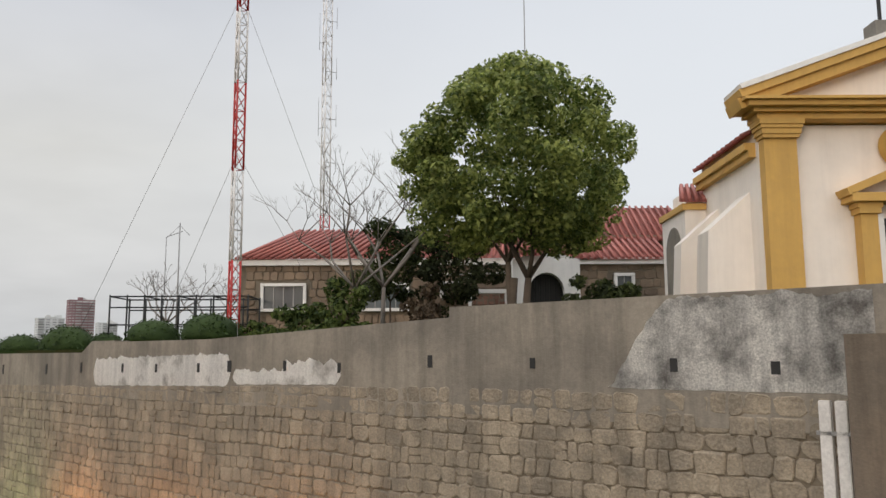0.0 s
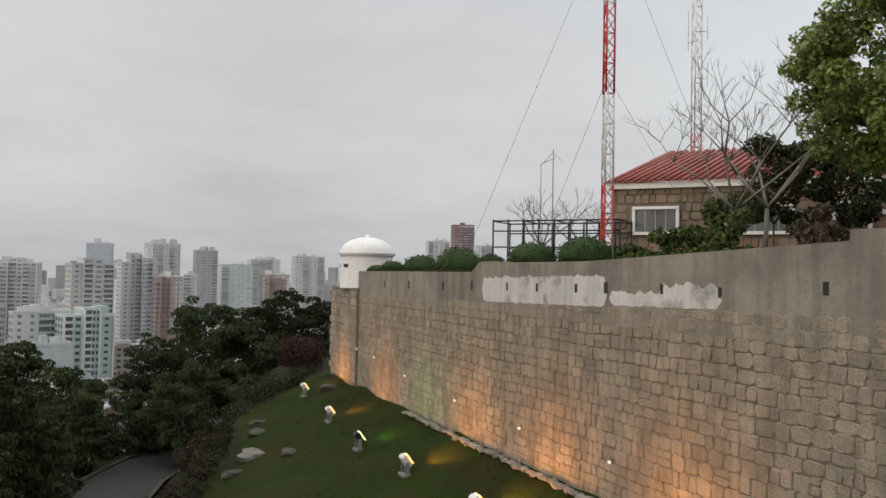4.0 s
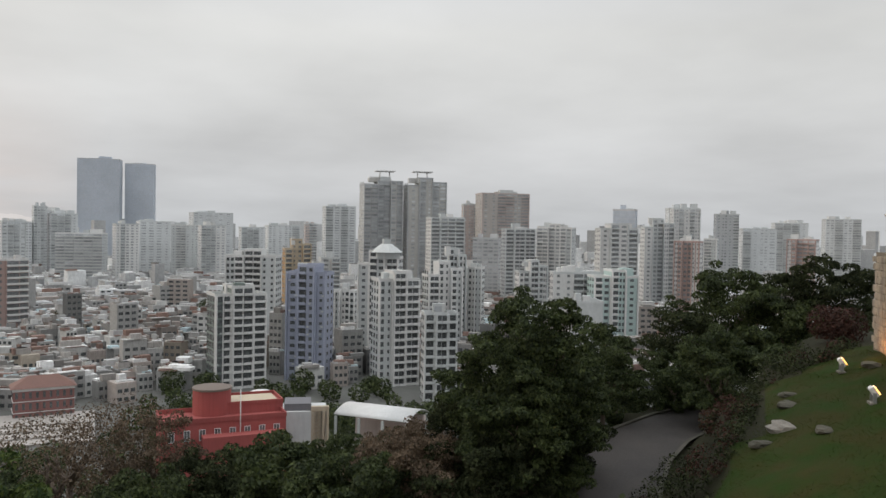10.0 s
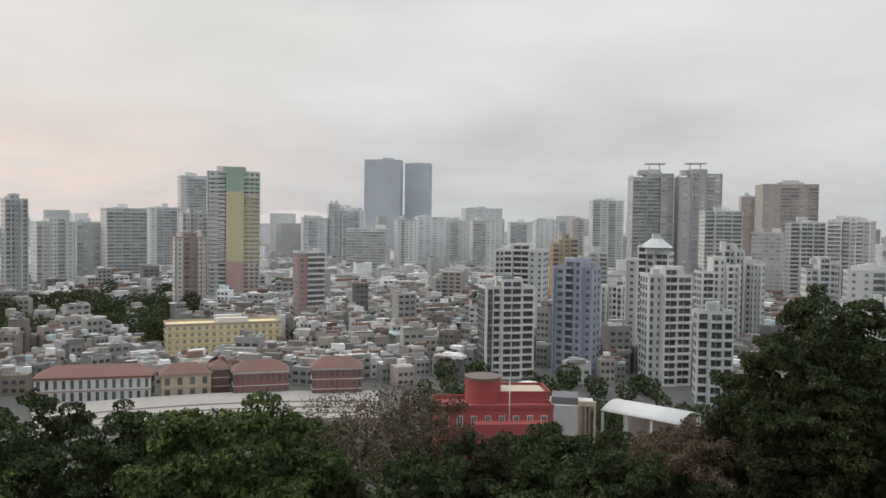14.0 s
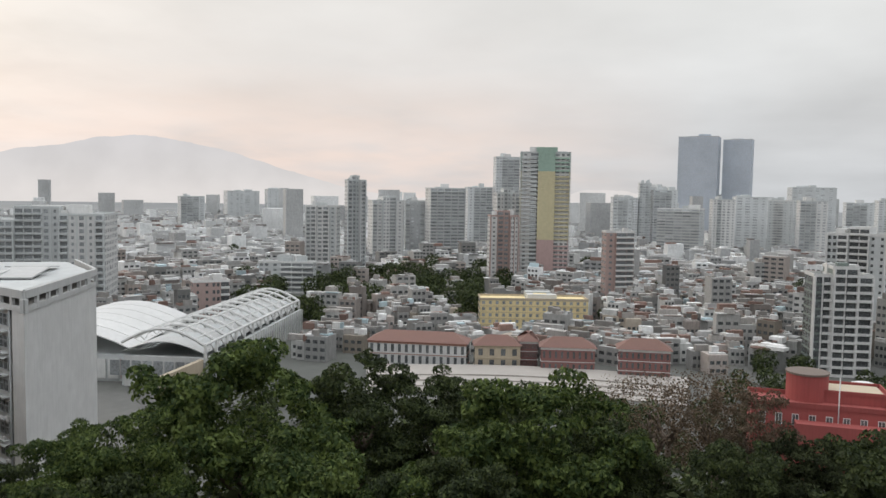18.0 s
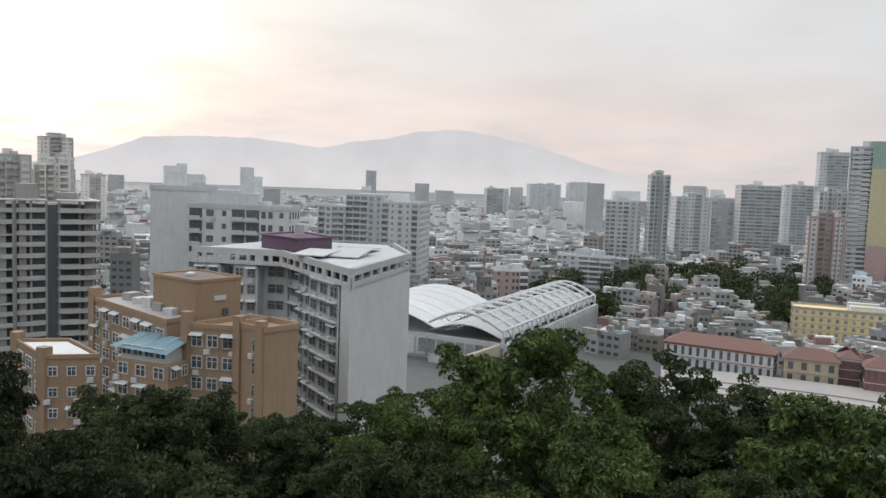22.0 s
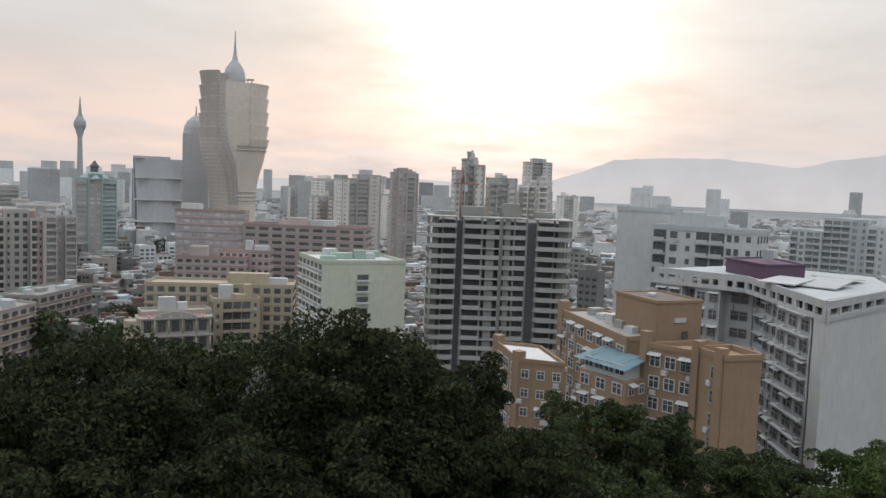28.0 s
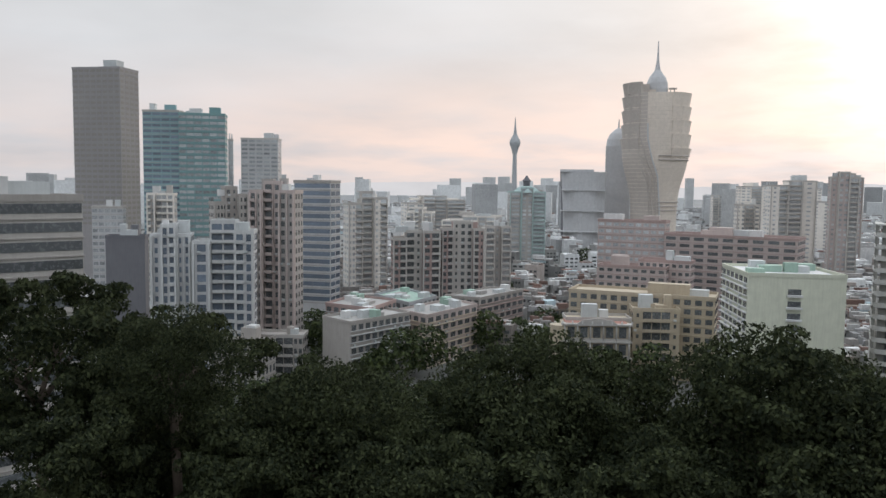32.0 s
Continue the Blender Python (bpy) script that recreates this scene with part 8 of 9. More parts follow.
def chapel():
    Y = 16.5
    t = thing("chapel", "cream chapel with ochre pilasters and pediment", "chapel", Matrix.Translation((0, 0, 0.2)))
    L, Rr, C = 6.83, 12.83, 9.83
    part("body", box(B(), (L + Rr) / 2, Y + 2.0, 0, Rr - L, 3.7, 4.7), M["cream_paint"], t)
    bm = B()
    vs = [bm.verts.new(v) for v in ((L - 0.35, Y + 0.02, 5.0), (Rr + 0.35, Y + 0.02, 5.0), (C, Y + 0.02, 6.38))]
    f = bm.faces.new(vs)
    r = bmesh.ops.extrude_face_region(bm, geom=[f])
    bmesh.ops.translate(bm, vec=(0, 0.5, 0), verts=[v for v in r["geom"] if isinstance(v, bmesh.types.BMVert)])
    bmesh.ops.recalc_face_normals(bm, faces=bm.faces)
    part("gable", bm, M["cream_paint"], t)
    for x in (L + 0.36, Rr - 0.36):
        p = part("pilaster", box(B(), x, Y + 0.02, 0, 0.70, 0.3, 4.36), M["ochre"], t)
        for z, w, h in ((4.34, 0.78, 0.08), (4.42, 0.84, 0.12), (4.54, 0.90, 0.08), (4.62, 0.96, 0.12)):
            part("moulding", box(B(), x, Y - 0.02, z, w, 0.3 + (w - 0.70), h), M["ochre"], p)
    for z, h, o in ((4.74, 0.13, 0.08), (4.87, 0.09, 0.20), (4.96, 0.11, 0.36), (5.07, 0.06, 0.46)):
        part("cornice", box(B(), C, Y + 0.1 - o / 2, z, Rr - L + 2 * o + 0.1, 0.5 + o, h), M["ochre"], t)
    # raking cornices
    for sgn in (-1, 1):
        for k, (o, th, up) in enumerate(((0.25, 0.24, 0.0), (0.42, 0.18, 0.20), (0.5, 0.11, 0.34))):
            a, b = Vector((C + sgn * 3.55, Y, 5.03 + up)), Vector((C, Y, 6.30 + up))
            m = Matrix.Translation((a + b) / 2) @ Matrix.Rotation(math.atan2(b.z - a.z, b.x - a.x), 4, "Y").inverted() @ Matrix.Diagonal(((b - a).length, 0.5 + o, th, 1))
            bm = B()
            bmesh.ops.create_cube(bm, size=1, matrix=m)
            part("raking_cornice", bm, M["ochre"] if k < 2 else M["white_paint"], t)
    # ring window, door surround
    bm = B()
    bmesh.ops.create_cone(bm, cap_ends=False, segments=32, radius1=0.45, radius2=0.40, depth=0.2, matrix=Matrix.Translation((C, Y - 0.02, 4.2)) @ Matrix.Rotation(math.pi / 2, 4, "X"))
    bmesh.ops.solidify(bm, geom=list(bm.faces), thickness=0.12)
    ring = part("round_window", bm, M["ochre"], t)
    bm = B()
    bmesh.ops.create_cone(bm, cap_ends=True, segments=32, radius1=0.36, radius2=0.36, depth=0.04, matrix=Matrix.Translation((C, Y + 0.02, 4.2)) @ Matrix.Rotation(math.pi / 2, 4, "X"))
    part("pane", bm, M["glass"], ring)
    door = part("door", box(B(), C, Y + 0.03, 0, 1.15, 0.12, 2.62), M["dark"], t, "dark wooden double door")
    for sgn in (-1, 1):
        part("jamb", box(B(), C + sgn * 0.62, Y, 0, 0.12, 0.25, 2.7), M["white_paint"], door)
        p = part("pilaster", box(B(), C + sgn * 0.88, Y - 0.02, 0, 0.36, 0.28, 2.7), M["ochre"], t)
        for z, w in ((2.7, 0.46), (2.82, 0.54)):
            part("capital", box(B(), C + sgn * 0.88, Y - 0.05, z, w, 0.36, 0.12), M["ochre"], p)
    part("lintel", box(B(), C, Y - 0.1, 2.94, 2.6, 0.5, 0.18), M["ochre"], t)
    for sgn in (-1, 1):
        a, b = Vector((C + sgn * 1.38, Y - 0.1, 3.14)), Vector((C, Y - 0.1, 3.72))
        m = Matrix.Translation((a + b) / 2) @ Matrix.Rotation(math.atan2(b.z - a.z, b.x - a.x), 4, "Y").inverted() @ Matrix.Diagonal(((b - a).length, 0.5, 0.16, 1))
        bm = B()
        bmesh.ops.create_cube(bm, size=1, matrix=m)
        part("door_pediment", bm, M["ochre"], t)
    # roof and its side eave
    ribbed_roof(t, ((L - 0.25, Y + 3.9, 4.5), (L - 0.25, Y + 0.3, 4.5), (C, Y + 0.3, 6.0), (C, Y + 3.9, 6.0)), 12)
    part("side_cornice", box(B(), L - 0.1, Y + 2.1, 4.2, 0.28, 3.6, 0.16), M["ochre"], t)
    part("side_cornice", box(B(), L - 0.06, Y + 2.1, 4.04, 0.2, 3.6, 0.16), M["ochre"], t)
    # sloping buttresses against the side wall
    for y, w in ((Y + 0.75, 0.75), (Y + 2.75, 0.6)):
        bm = B()
        f = bm.faces.new([bm.verts.new((x, y, z)) for x, z in ((L + 0.05, 0), (L - 1.12, 0), (L - 0.96, 2.5), (L + 0.05, 3.4))])
        r = bmesh.ops.extrude_face_region(bm, geom=[f])
        bmesh.ops.translate(bm, vec=(0, w, 0), verts=[v for v in r["geom"] if isinstance(v, bmesh.types.BMVert)])
        bmesh.ops.recalc_face_normals(bm, faces=bm.faces)
        part("buttress", bm, M["cream_paint"], t)
    # side porch; a flat grey plate stands for the shade of its arched niche
    porch = part("porch", box(B(), L + 0.0, Y + 4.75, 0, 1.1, 2.1, 3.5), M["cream_paint"], t)
    part("band", box(B(), L + 0.0, Y + 4.75, 3.5, 1.24, 2.24, 0.16), M["ochre"], porch)
    ribbed_roof(t, ((L - 0.72, Y + 3.55, 3.68), (L + 0.6, Y + 3.55, 3.68), (L + 0.6, Y + 4.6, 4.3), (L - 0.4, Y + 4.6, 4.3)), 7, "porch_roof")
    part("porch_gable", box(B(), L + 0.1, Y + 5.1, 3.66, 0.7, 1.2, 0.5), M["cream_paint"], porch)
    bm = B()
    f = bm.faces.new([bm.verts.new((L - 0.57, Y + 4.75 + v, w)) for v, w in [(-0.7, 0), (-0.7, 2.5)] + [(-0.7 * math.cos(q), 2.5 + 0.7 * math.sin(q)) for q in np.linspace(0.3, 2.84, 8)] + [(0.7, 2.5), (0.7, 0)]])
    r = bmesh.ops.extrude_face_region(bm, geom=[f])
    bmesh.ops.translate(bm, vec=(0.03, 0, 0), verts=[v for v in r["geom"] if isinstance(v, bmesh.types.BMVert)])
    bmesh.ops.recalc_face_normals(bm, faces=bm.faces)
    part("arch_recess", bm, M["render_grey"], porch)
    bell = part("bell_turret", box(B(), C, Y + 0.4, 6.6, 0.5, 0.5, 0.5), M["stone_path"], t)
    part("cross", box(B(), C, Y + 0.4, 7.1, 0.06, 0.06, 0.9), M["dark"], bell)


chapel()


def lattice_mast(x, y, z0, z1, half, bands, name, label, dishes=()):
    t = thing(name, label, "mast", Matrix.Translation((x, y, z0)))
    H = z1 - z0
    corners = [(half * math.cos(a), half * math.sin(a)) for a in (0.5, 0.5 + 2.094, 0.5 + 4.189)]
    for lo, hi, colour in bands:
        sec = part("section", tube(B(), (*corners[0], lo * H), (*corners[0], hi * H), 0.032, 0.032, 6), M[colour], t)
        for c in corners[1:]:
            part("leg", tube(B(), (*c, lo * H), (*c, hi * H), 0.032, 0.032, 6), M[colour], sec)
        n = max(2, int((hi - lo) * H / (half * 2.2)))
        for i in range(n):
            za, zb = (lo + (hi - lo) * i / n) * H, (lo + (hi - lo) * (i + 1) / n) * H
            for k in range(3):
                p, q = corners[k], corners[(k + 1) % 3]
                part("brace", tube(B(), (*p, za if i % 2 else zb), (*q, zb if i % 2 else za), 0.017, 0.017, 4), M[colour], sec)
                if i % 2 == 0:
                    part("strut", tube(B(), (*p, za), (*q, za), 0.015, 0.015, 4), M[colour], sec)
    for f, way, length in dishes:
        part("antenna_arm", tube(B(), (0, 0, f * H), (way * 0.55, -0.1, f * H - 0.12), 0.015, 0.015, 5), M["steel"], t)
        part("aerial", tube(B(), (way * 0.55, -0.1, f * H - 0.5), (way * 0.55, -0.1, f * H + length), 0.012, 0.012, 5), M["steel"], t)
    return t


m1 = lattice_mast(-6.1, 23.0, 0.2, 14.5, 0.19, ((0, 0.18, "red_steel"), (0.18, 0.37, "white_steel"), (0.37, 0.56, "red_steel"), (0.56, 0.72, "white_steel"), (0.72, 1.0, "red_steel")), "radio_mast", "red and white lattice radio mast with guy wires")
lattice_mast(-6.2, 41.0, 0.2, 24.0, 0.28, ((0, 0.3, "red_steel"), (0.3, 0.6, "white_steel"), (0.6, 0.8, "white_steel"), (0.8, 1.0, "white_steel")), "radio_mast", "pale lattice mast carrying whip aerials", ((0.42, 1, 0.7), (0.52, 1, 0.7), (0.63, 1, 0.7), (0.75, 1, 0.7), (0.5, -0.7, 1.6), (0.7, -0.7, 1.6)))
for dx, dy, zt, zb in ((2.8, 4.0, 6.0, 0.3), (-3.6, 3.6, 6.0, 0.3), (3.6, 5.5, 11.0, 0.3), (-6.5, 4.0, 11.0, 0.3), (1.2, -4.0, 6.0, 0.3)):
    part("guy_wire", tube(B(), (0, 0, zt - 0.2), (dx, dy, zb - 0.2), 0.008, 0.008, 4), M["steel"], m1)


def aerial_pole(x, y, h, label):
    t = thing("aerial", label, "aerial", Matrix.Translation((x, y, 0.2)))
    part("pole", tube(B(), (0, 0, 0), (0, 0, h), 0.03, 0.02, 6), M["steel"], t)
    part("crossbar", tube(B(), (-0.45, 0, h - 0.5), (0.1, 0, h - 0.3), 0.012, 0.012, 4), M["steel"], t)
    part("whip", tube(B(), (-0.45, 0, h * 0.35), (-0.45, 0, h - 0.5), 0.015, 0.015, 4), M["steel"], t)
    for s in (-1, 1):
        part("radial", tube(B(), (0, 0, h - 0.1), (s * 0.35, 0, h - 0.45), 0.008, 0.008, 4), M["steel"], t)


aerial_pole(-9.0, 26.8, 4.35, "slim grey steel aerial with a whip")
aerial_pole(-10.3, 28.5, 2.8, "short grey steel aerial pole")
# tall thin rod behind the big tree
rod = thing("lightning_rod", "thin grey lightning rod above the trees", "rod", Matrix.Translation((3.35, 30.5, 0.2)))
part("pole", tube(B(), (0, 0, 0), (0, 0, 15), 0.05, 0.02, 6), M["steel"], rod)


def cage():
    """A black pipe frame with two rails between posts."""
    t = thing("pipe_fence", "black painted pipe-frame fence on the terrace", "fence", Matrix.Translation((-10.0, 25.2, 0.2)))
    xs = [-0.6 + 0.55 * i for i in range(9)]
    for j, y in enumerate((0.0, 1.6)):
        for i, x in enumerate(xs):
            part("post", tube(B(), (x, y, 0), (x, y, 1.75 - 0.0 * i), 0.03, 0.03, 6), M["black_iron"], t)
        for z in (0.6, 1.15, 1.5):
            part("rail", tube(B(), (xs[0], y, z + 0.2), (xs[-1], y, z + 0.2), 0.026, 0.026, 6), M["black_iron"], t)
    for x in xs[::2]:
        part("tie", tube(B(), (x, 0, 1.7), (x, 1.6, 1.7), 0.026, 0.026, 6), M["black_iron"], t)


cage()


def clipped_bush(x, y, z, rx, rz, seed, label="clipped round dark-green hedge bush on the terrace", name="hedge_bush"):
    t = thing(name, label, "bush", Matrix.Translation((x, y, z)), group="hedge bushes along the terrace")
    bm = B()
    bmesh.ops.create_icosphere(bm, subdivisions=3, radius=1.0)
    for v in bm.verts:
        v.co = Vector((v.co.x * rx, v.co.y * rx, max(-0.2, v.co.z) * rz)) * (0.93 + 0.06 * noise.noise(v.co * 2 + Vector((seed, 0, 0))))
    part("core", bm, M["hedge"], t, smooth=True)
    part("foliage", leaf_cloud("foliage", [((0, 0, 0), (rx, rx, rz))], int(2600 * rx * rz) + 600, 0.09, M["hedge"], seed), None, t)


M["leaf_glossy"] = leaf_material("glossy_yellow_green_leaf", (0.085, 0.125, 0.030), (0.37, 0.42, 0.12), 0.5, 0.4, 0.5)

def terrace_tree():
    t = thing("tree", "large round-headed glossy green tree behind the parapet", "tree", Matrix.Translation((1.72, 17.6, 0.2)))
    bm = B()
    tube(bm, (-0.25, 0, 0), (-0.12, 0, 1.5), 0.10, 0.085, 8)
    limbs(bm, Vector((0.05, 0, 0)), Vector((0.35, 0.1, 3.0)), 0.11, 0.7, 4, 3)
    limbs(bm, Vector((-0.2, 0, 0.3)), Vector((-0.3, 0.1, 3.4)), 0.08, 0.7, 4, 9)
    part("trunk", bm, M["bark"], t)
    g = random.Random(2)
    clumps = []
    for i in range(170):
        a, e = g.uniform(0, 6.28), g.uniform(-1.0, 1)
        rr = 2.6 * (1 - e ** 1.5) ** 0.6 * g.uniform(0.7, 1.0) if e > 0 else 2.5 * (1 - 0.45 * e * e) * g.uniform(0.6, 1.0)
        clumps.append(((0.0 + rr * math.cos(a), rr * math.sin(a), 4.10 + e * (2.25 if e > 0 else 1.75)), (g.uniform(0.3, 0.55), g.uniform(0.3, 0.55), g.uniform(0.22, 0.38))))
    clumps.append(((0, 0, 4.0), (1.2, 1.2, 1.4)))
    for x, y, z, r in ((-1.7, 0.2, 2.55, 0.6), (-2.0, -0.3, 2.9, 0.55), (-1.1, 0.4, 2.3, 0.5), (0.9, -0.4, 2.15, 0.45), (1.5, -0.2, 2.35, 0.5), (0.5, -0.6, 2.3, 0.4)):
        clumps.append(((x, y, z), (r, r, r * 0.6)))
    part("crown", leaf_cloud("crown", clumps, 50000, 0.118, M["leaf_glossy"], 4), None, t)


terrace_tree()


def bare_tree(x, y, z, h, seed, label, spread=0.75, mat="bare_bark", n=4, depth=4, r=0.07):
    t = thing("bare_tree", label, "tree", Matrix.Translation((x, y, z)))
    fork = Vector((0.05, 0, h * 0.24))
    part("trunk", tube(B(), (0, 0, 0), fork, r, r * 0.75, 8), M[mat], t)
    g = random.Random(seed)
    for k in range(n):
        a = 2 * math.pi * (k + g.random() * 0.6) / n
        s = spread * g.uniform(0.5, 1.25)
        way = Vector((math.cos(a) * s, math.sin(a) * s, 1.0)).normalized()
        reach = h * g.uniform(0.34, 0.46)
        mid = fork + way * reach * 0.5 + Vector((g.uniform(-0.2, 0.2), g.uniform(-0.2, 0.2), 0))
        bm = tube(B(), fork, mid, r * 0.6, r * 0.5, 5)
        part("limb", limbs(bm, mid, mid + (way + Vector((g.uniform(-0.4, 0.4), g.uniform(-0.4, 0.4), 0.1))) * reach * 0.7, r * 0.5, 0.95, 3, seed + k, depth - 1, 4, 0.4), M[mat], t)
    return t


bare_tree(-2.3, 20.2, 0.2, 6.2, 5, "leafless pale-branched tree behind the parapet", n=6, depth=4, r=0.055, spread=0.95)
bare_tree(-1.6, 20.8, 0.2, 6.6, 12, "leafless pale-branched tree behind the parapet", n=5, depth=4, spread=0.9)
bare_tree(-11.2, 32.0, 0.2, 4.6, 21, "low leafless tree beyond the pipe fence", n=5, depth=4, spread=1.2)
bare_tree(-9.6, 33.0, 0.2, 4.4, 22, "low leafless tree beyond the pipe fence", n=5, depth=4, spread=1.2)


def shrub(x, y, z, r, h, seed, mat, label, count=3000, leaf=0.13):
    t = thing("shrub", label, "shrub", Matrix.Translation((x, y, z)), group="shrubs along the terrace")
    part("stem", limbs(B(), Vector((0, 0, -z + 0.2)), Vector((0, 0, h * 0.6)), 0.035, 0.9, 5, seed, 1, 4), M["bark"], t)
    part("foliage", leaf_cloud("foliage", dome_clumps(r, h * 0.5, 16, seed), count, leaf, M[mat], seed), None, t).location.z = h * 0.5


shrub(-1.5, 22.6, 1.3, 1.25, 2.6, 3, "leaf", "dark evergreen shrub by the house", 5000, 0.13)
shrub(0.35, 22.2, 0.9, 1.25, 3.1, 13, "leaf_dark", "dark dense evergreen shrub by the house", 5000, 0.13)
shrub(-2.35, 18.6, 0.2, 0.65, 1.7, 4, "leaf_bright", "green leafy shrub behind the parapet", 1500)
shrub(-3.3, 18.9, 0.2, 0.7, 1.1, 5, "leaf_bright", "low green shrub behind the parapet", 1500)
shrub(3.5, 17.2, 0.2, 0.7, 1.75, 7, "leaf", "green leafy shrub by the gateway", 3000)
shrub(-0.35, 19.5, 0.2, 0.5, 1.6, 8, "leaf_brown", "dry brown shrub behind the parapet", 800)
for i in range(6):
    s = 4.6 + i * 0.9
    p = wall_place(s, -1.0 - 0.3 * (i % 2))
    shrub(p.x, p.y, 0.0, 0.45, 0.6 + 0.12 * (i % 3), 30 + i, "leaf_bright" if i % 3 else "leaf", "low green planting along the parapet", 1300, 0.14)
for i, (az, d, top, rx, rz) in enumerate(((29.9, 36.5, 0.62, 0.55, 0.35), (27.9, 33.5, 0.85, 0.8, 0.55), (25.2, 30.0, 1.08, 0.95, 0.78), (22.9, 27.5, 0.76, 0.55, 0.4), (20.0, 25.2, 1.12, 0.8, 0.6), (16.3, 22.6, 1.18, 0.85, 0.62), (31.0, 37.5, 0.42, 0.5, 0.3))):
    p = around(az, d)
    clipped_bush(p.x, p.y, top - rz, rx, rz, 50 + i)
    bm = B()
    tube(bm, (p.x, p.y, 0.1), (p.x, p.y, max(0.2, top - rz * 0.8)), 0.07, 0.05, 6)
    part("stem", bm, M["bark"], bpy.data.objects["hedge_bush" if i == 0 else "hedge_bush.%03d" % i]).matrix_world = Matrix()

# ---- lawn, road, floodlights ----
FLOODS = ((30.3, 2.0), (24.2, 2.3), (19.3, 2.5), (15.15, 2.25), (10.45, 2.2), (5.5, 2.2))


def lawn_height(s, q):
    p = wall_place(s, q)
    return ground_height(p.x, p.y)


def floodlight(i, s, q):
    p = wall_place(s, q)
    z = ground_height(p.x, p.y)
    t = thing("floodlight", "white box floodlight on the lawn facing the wall", "floodlight", Matrix.Translation((p.x, p.y, z)) @ Matrix.Rotation(wall_yaw(s), 4, "Z"), group="floodlights along the wall")
    bm = B()
    bmesh.ops.create_cube(bm, size=1, matrix=Matrix.Translation((0, 0.05, 0.42)) @ Matrix.Rotation(radians(-35), 4, "X") @ Matrix.Diagonal((0.36, 0.18, 0.4, 1)))
    bmesh.ops.bevel(bm, geom=list(bm.edges), offset=0.03, segments=2, affect="EDGES")
    part("housing", bm, M["white_steel"] if i != 2 else M["black_iron"], t)
    bm = B()
    bmesh.ops.create_cube(bm, size=1, matrix=Matrix.Translation((0, -0.06, 0.48)) @ Matrix.Rotation(radians(-35), 4, "X") @ Matrix.Diagonal((0.31, 0.03, 0.33, 1)))
    part("lens", bm, M["lamp_green"] if i == 2 else M["lamp_orange"], t, "lit orange lens" if i != 2 else "lit greenish lens")
    for x in (-0.2, 0.2):
        part("bracket", box(B(), x, 0.05, 0, 0.04, 0.12, 0.4), M["steel"], t)
    part("base", box(B(), 0, 0.05, -0.04, 0.5, 0.3, 0.08), M["stone_path"], t)
    lamp = new("flood_beam", bpy.data.lights.new("flood_beam", "SPOT"))
    lamp.data.energy = (280 if i != 2 else 90) if i > 1 else 200
    lamp.data.color = (1.0, 0.38, 0.06) if i != 2 else (0.75, 1.0, 0.2)
    lamp.data.spot_size, lamp.data.spot_blend, lamp.data.shadow_soft_size = radians(125), 0.9, 0.12
    eye = Vector((p.x, p.y, z + 0.62)) - (OUT if s < BEND else OUT2) * 0.28
    aim = wall_place(s, 0.0, FOOT + 0.3)
    lamp.matrix_world = look(eye, aim)


def glow(name, c, k):
    m = bpy.data.materials.new(name)
    m.use_nodes = True
    b = m.node_tree.nodes["Principled BSDF"]
    b.inputs["Emission Color"].default_value = (*c, 1)
    b.inputs["Emission Strength"].default_value = k
    return m


M["lamp_orange"], M["lamp_green"], M["lamp_warm"] = glow("orange_lamp_lens", (1.0, 0.45, 0.06), 2.0), glow("green_lamp_lens", (0.7, 1.0, 0.3), 2.0), glow("warm_lamp_bulb", (1.0, 0.75, 0.5), 0.9)
for i, (s, q) in enumerate(FLOODS):
    floodlight(i, s, q)

# small round bulbs at the foot of the wall
for s, z in ((25.5, -3.6), (21.5, -3.9), (16.6, -4.1), (12.2, -4.2), (28.2, -3.5), (8.0, -4.2)):
    p = wall_place(s, 0.12, z)
    t = thing("wall_lamp", "small round lamp low on the wall", "lamp", Matrix.Translation(p), group="lamps at the wall foot")
    bm = B()
    bmesh.ops.create_uvsphere(bm, u_segments=12, v_segments=8, radius=0.04)
    part("bulb", bm, M["lamp_warm"], t, smooth=True)
    part("cap", box(B(), 0, 0, 0.05, 0.1, 0.1, 0.06), M["steel"], t)


def rock_mesh(seed, flat=0.6):
    bm = B()
    bmesh.ops.create_icosphere(bm, subdivisions=2, radius=1.0)
    for v in bm.verts:
        v.co *= 0.8 + 0.45 * noise.noise(v.co * 1.3 + Vector((seed * 7, 0, 0)))
        v.co.z *= flat
    return mesh_of("rock", bm, M["stone_path"])


ROCKS = [rock_mesh(i) for i in range(6)]
BOULDERS = [rock_mesh(i + 9, 0.45) for i in range(3)]
for me in BOULDERS:
    me.materials[0] = M["hill_stone"]


def rock(x, y, z, s, i, label="rough grey field stone", cat="rock", group=""):
    ob = new("rock", ROCKS[i % 6])
    ob.matrix_world = Matrix.Translation((x, y, z)) @ Matrix.Rotation(i * 1.9, 4, "Z") @ Matrix.Diagonal((s, s * 0.75, s * 0.8, 1))
    return tagged(ob, label, cat, group)


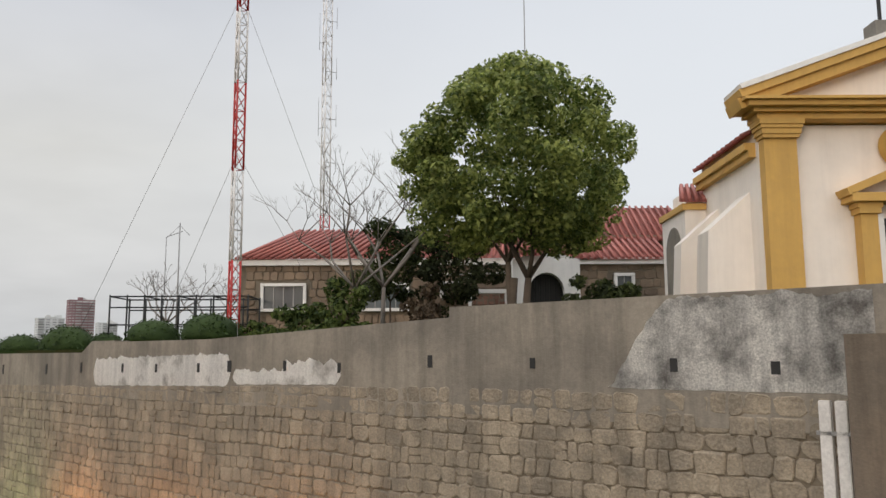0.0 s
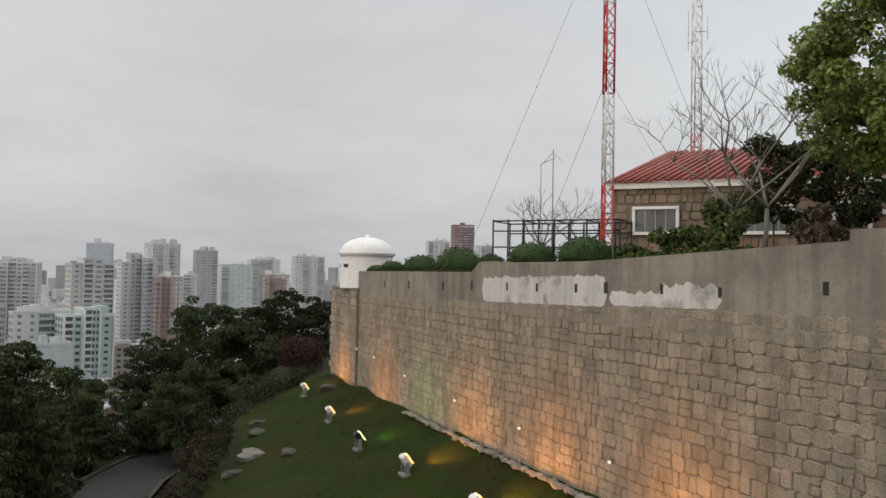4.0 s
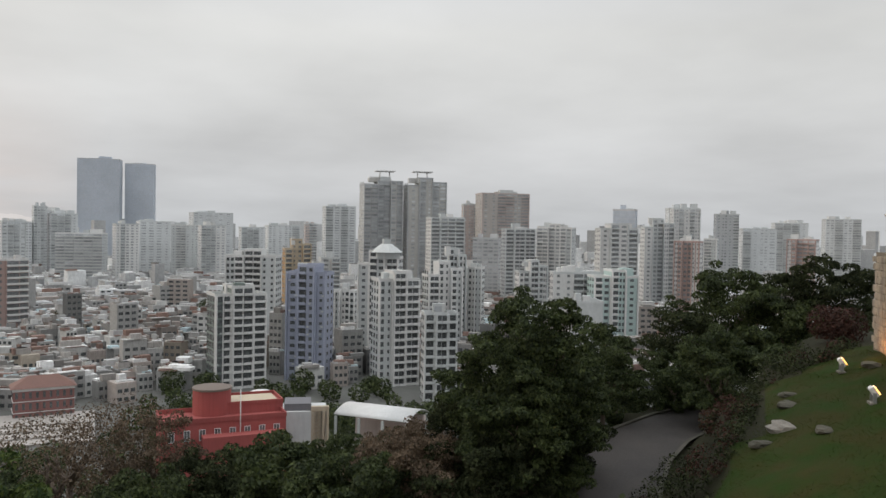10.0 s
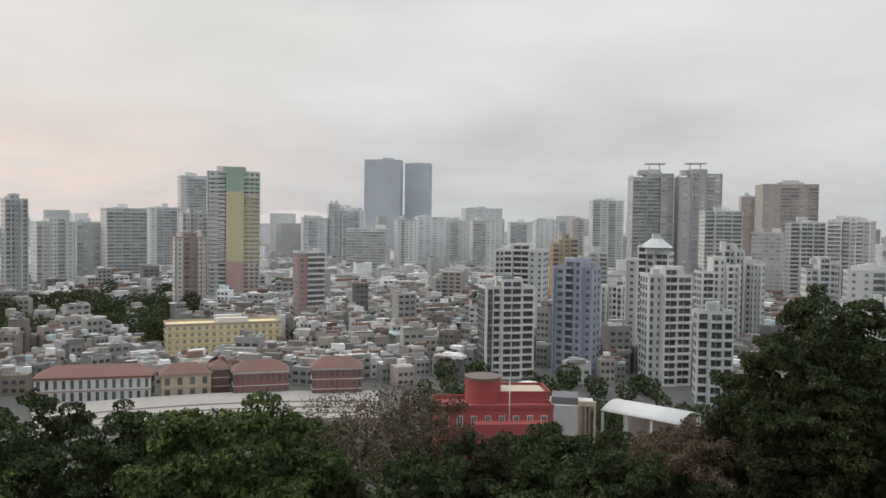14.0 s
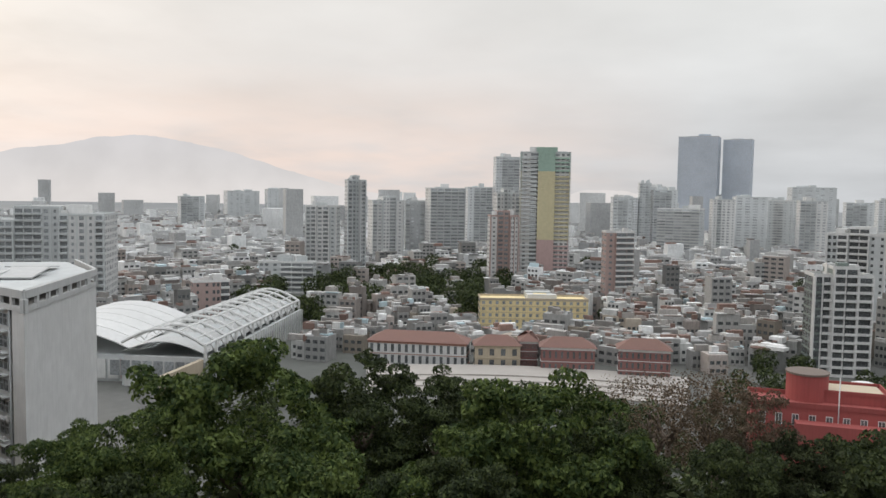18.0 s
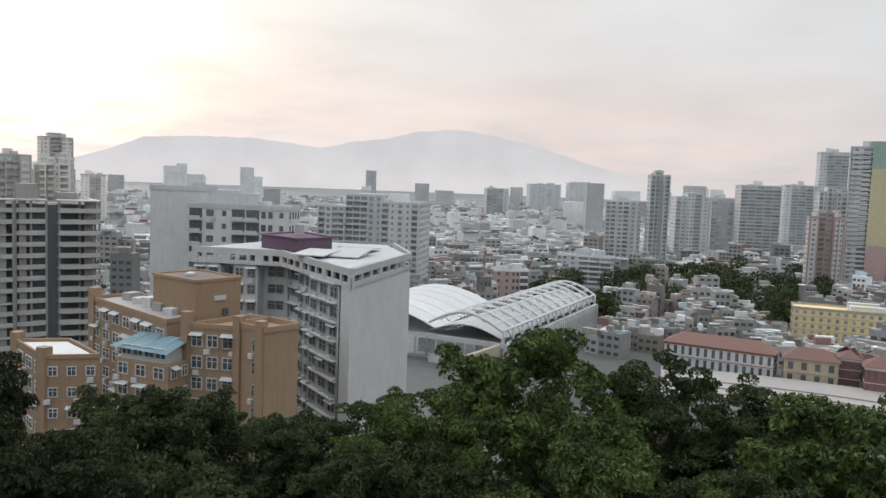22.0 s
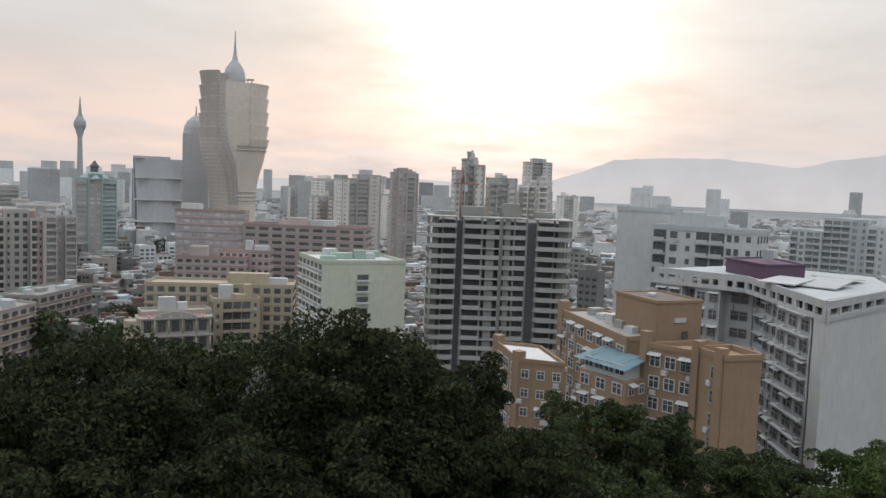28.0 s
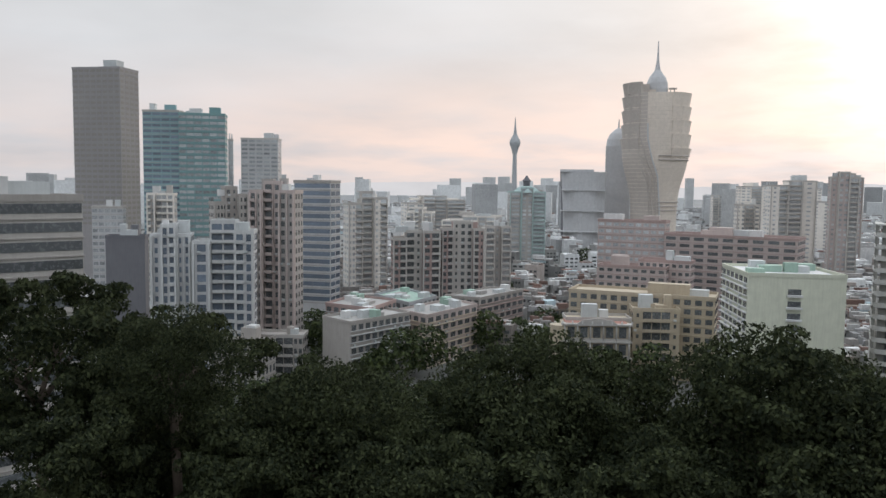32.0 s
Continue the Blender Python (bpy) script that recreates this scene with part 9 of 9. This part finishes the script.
# kerb of rubble along the wall foot
g = random.Random(3)
for i in range(74):
    s = 1.0 + i * 0.27
    p = wall_place(s, 0.28 + g.uniform(-0.05, 0.06))
    rock(p.x, p.y, ground_height(p.x, p.y) + 0.06, g.uniform(0.15, 0.24), i, "rubble kerb stone at the wall foot", "stone", "kerb stones at the wall foot")
for i, (s, q, r) in enumerate(((24.3, 5.4, 0.72), (22.6, 4.3, 0.5), (23.1, 6.3, 0.55), (29.6, 1.0, 0.6), (27.4, 4.7, 0.6), (29.0, 4.4, 0.5))):
    p = wall_place(s, q)
    rock(p.x, p.y, ground_height(p.x, p.y) + 0.05, r, i + 2, "dark mossy boulder at the lawn edge").data = ROCKS[i + 1] if i == 0 else BOULDERS[i % 3]


# road below the lawn
def road():
    line = ROAD
    bm = B()
    last = None
    n = 60
    for i in range(n + 1):
        f = i / n * (len(line) - 1)
        a = min(int(f), len(line) - 2)
        p = line[a].lerp(line[a + 1], f - a)
        way = (line[min(a + 1, len(line) - 1)] - line[a])
        side = Vector((-way.y, way.x, 0)).normalized()
        row = [bm.verts.new(p + side * w + Vector((0, 0, z))) for w, z in ((-2.1, 0.12), (-1.9, 0.12), (-1.9, 0.0), (1.9, 0.0), (1.9, 0.12), (2.1, 0.12))]
        if last:
            for j in range(5):
                bm.faces.new((last[j], row[j], row[j + 1], last[j + 1])).material_index = 0 if j == 2 else 1
        last = row
    bmesh.ops.recalc_face_normals(bm, faces=bm.faces)
    structure("road", bm, (M["asphalt"], M["hill_stone"]), "narrow grey hillside road with low kerbs", "road")


road()


# bushes along the edge of the lawn
def lawn_edge():
    g = random.Random(12)
    clumps = []
    for i in range(230):
        s = g.uniform(11, 36)
        q = lawn_reach(s) + (g.uniform(0.5, 1.4) if i % 3 else g.uniform(1.2, 4.5))
        p = wall_place(s, q)
        r = g.uniform(0.2, 0.5) if i % 3 else g.uniform(0.5, 0.9)
        clumps.append(((p.x, p.y, ground_height(p.x, p.y) + r * 0.3), (r, r, r * 0.8)))
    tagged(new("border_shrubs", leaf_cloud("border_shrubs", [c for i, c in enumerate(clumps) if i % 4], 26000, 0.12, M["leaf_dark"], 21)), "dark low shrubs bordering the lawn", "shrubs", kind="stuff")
    tagged(new("border_shrubs", leaf_cloud("border_shrubs", clumps[::4], 9000, 0.12, M["leaf_red"], 22)), "reddish dry shrubs bordering the lawn", "shrubs", kind="stuff")
    red = [((*wall_place(END + 7.6 + k * 0.4, 0.2 + 0.3 * k).xy, -5.0 + 0.5), (0.7, 0.7, 0.9)) for k in range(5)]
    t = thing("shrub", "dark red-leaved shrub at the wall end", "shrub")
    part("foliage", leaf_cloud("foliage", red, 4000, 0.13, M["leaf_red"], 6), None, t)


M["leaf_red"] = leaf_material("dark_red_leaf", (0.030, 0.014, 0.010), (0.075, 0.032, 0.022))
lawn_edge()


def grass_tufts():
    g = np.random.default_rng(8)
    pts = []
    for _ in range(26000):
        s, q = g.uniform(2, 33), 9.0 * g.random() ** 1.3 + 0.3
        if q > lawn_reach(s) + 0.2:
            continue
        p = wall_place(s, q)
        pts.append((p.x, p.y, ground_height(p.x, p.y)))
    c = np.array(pts)
    n = len(c)
    a = g.uniform(0, 6.28, n)
    w = np.stack([np.cos(a), np.sin(a), 0 * a], 1) * 0.012
    tip = c + np.stack([g.normal(0, 0.07, n), g.normal(0, 0.07, n), g.uniform(0.03, 0.06, n)], 1)
    v = np.stack([c - w, c + w, tip], 1).reshape(-1, 3)
    me = bpy.data.meshes.new("grass")
    me.from_pydata(v.tolist(), [], np.arange(3 * n).reshape(-1, 3).tolist())
    me.materials.append(M["grass_blade"])
    tagged(new("grass", me), "short rough lawn grass below the wall", "grass", kind="stuff")


M["grass_blade"] = leaf_material("grass_blade", (0.020, 0.037, 0.006), (0.040, 0.044, 0.011), 0.9, 0.1, 0.4)
grass_tufts()

# white twin conduit in the wall corner
p = wall_place(-4.43, 0.10)
t = thing("conduit", "pair of white vertical metal conduits on the wall", "pipe", Matrix.Translation((p.x, p.y, -4.5)) @ Matrix.Rotation(wall_yaw(0), 4, "Z"))
for x in (-0.1, 0.09):
    part("pipe", box(B(), x, 0, 0, 0.14, 0.12, 3.92, 0, 0.01), M["white_steel"], t)
part("bracket", box(B(), 0, 0.04, 3.5, 0.4, 0.04, 0.05), M["steel"], t)
# rendered return wall in the corner
bm = B()
p = wall_place(-5.45, 0.35)
box(bm, p.x, p.y, -8, 1.35, 0.9, 8.22, wall_yaw(0))
structure("return_wall", bm, M["return_render"], "brown stained return wall in the corner", "wall")

lay_stones()
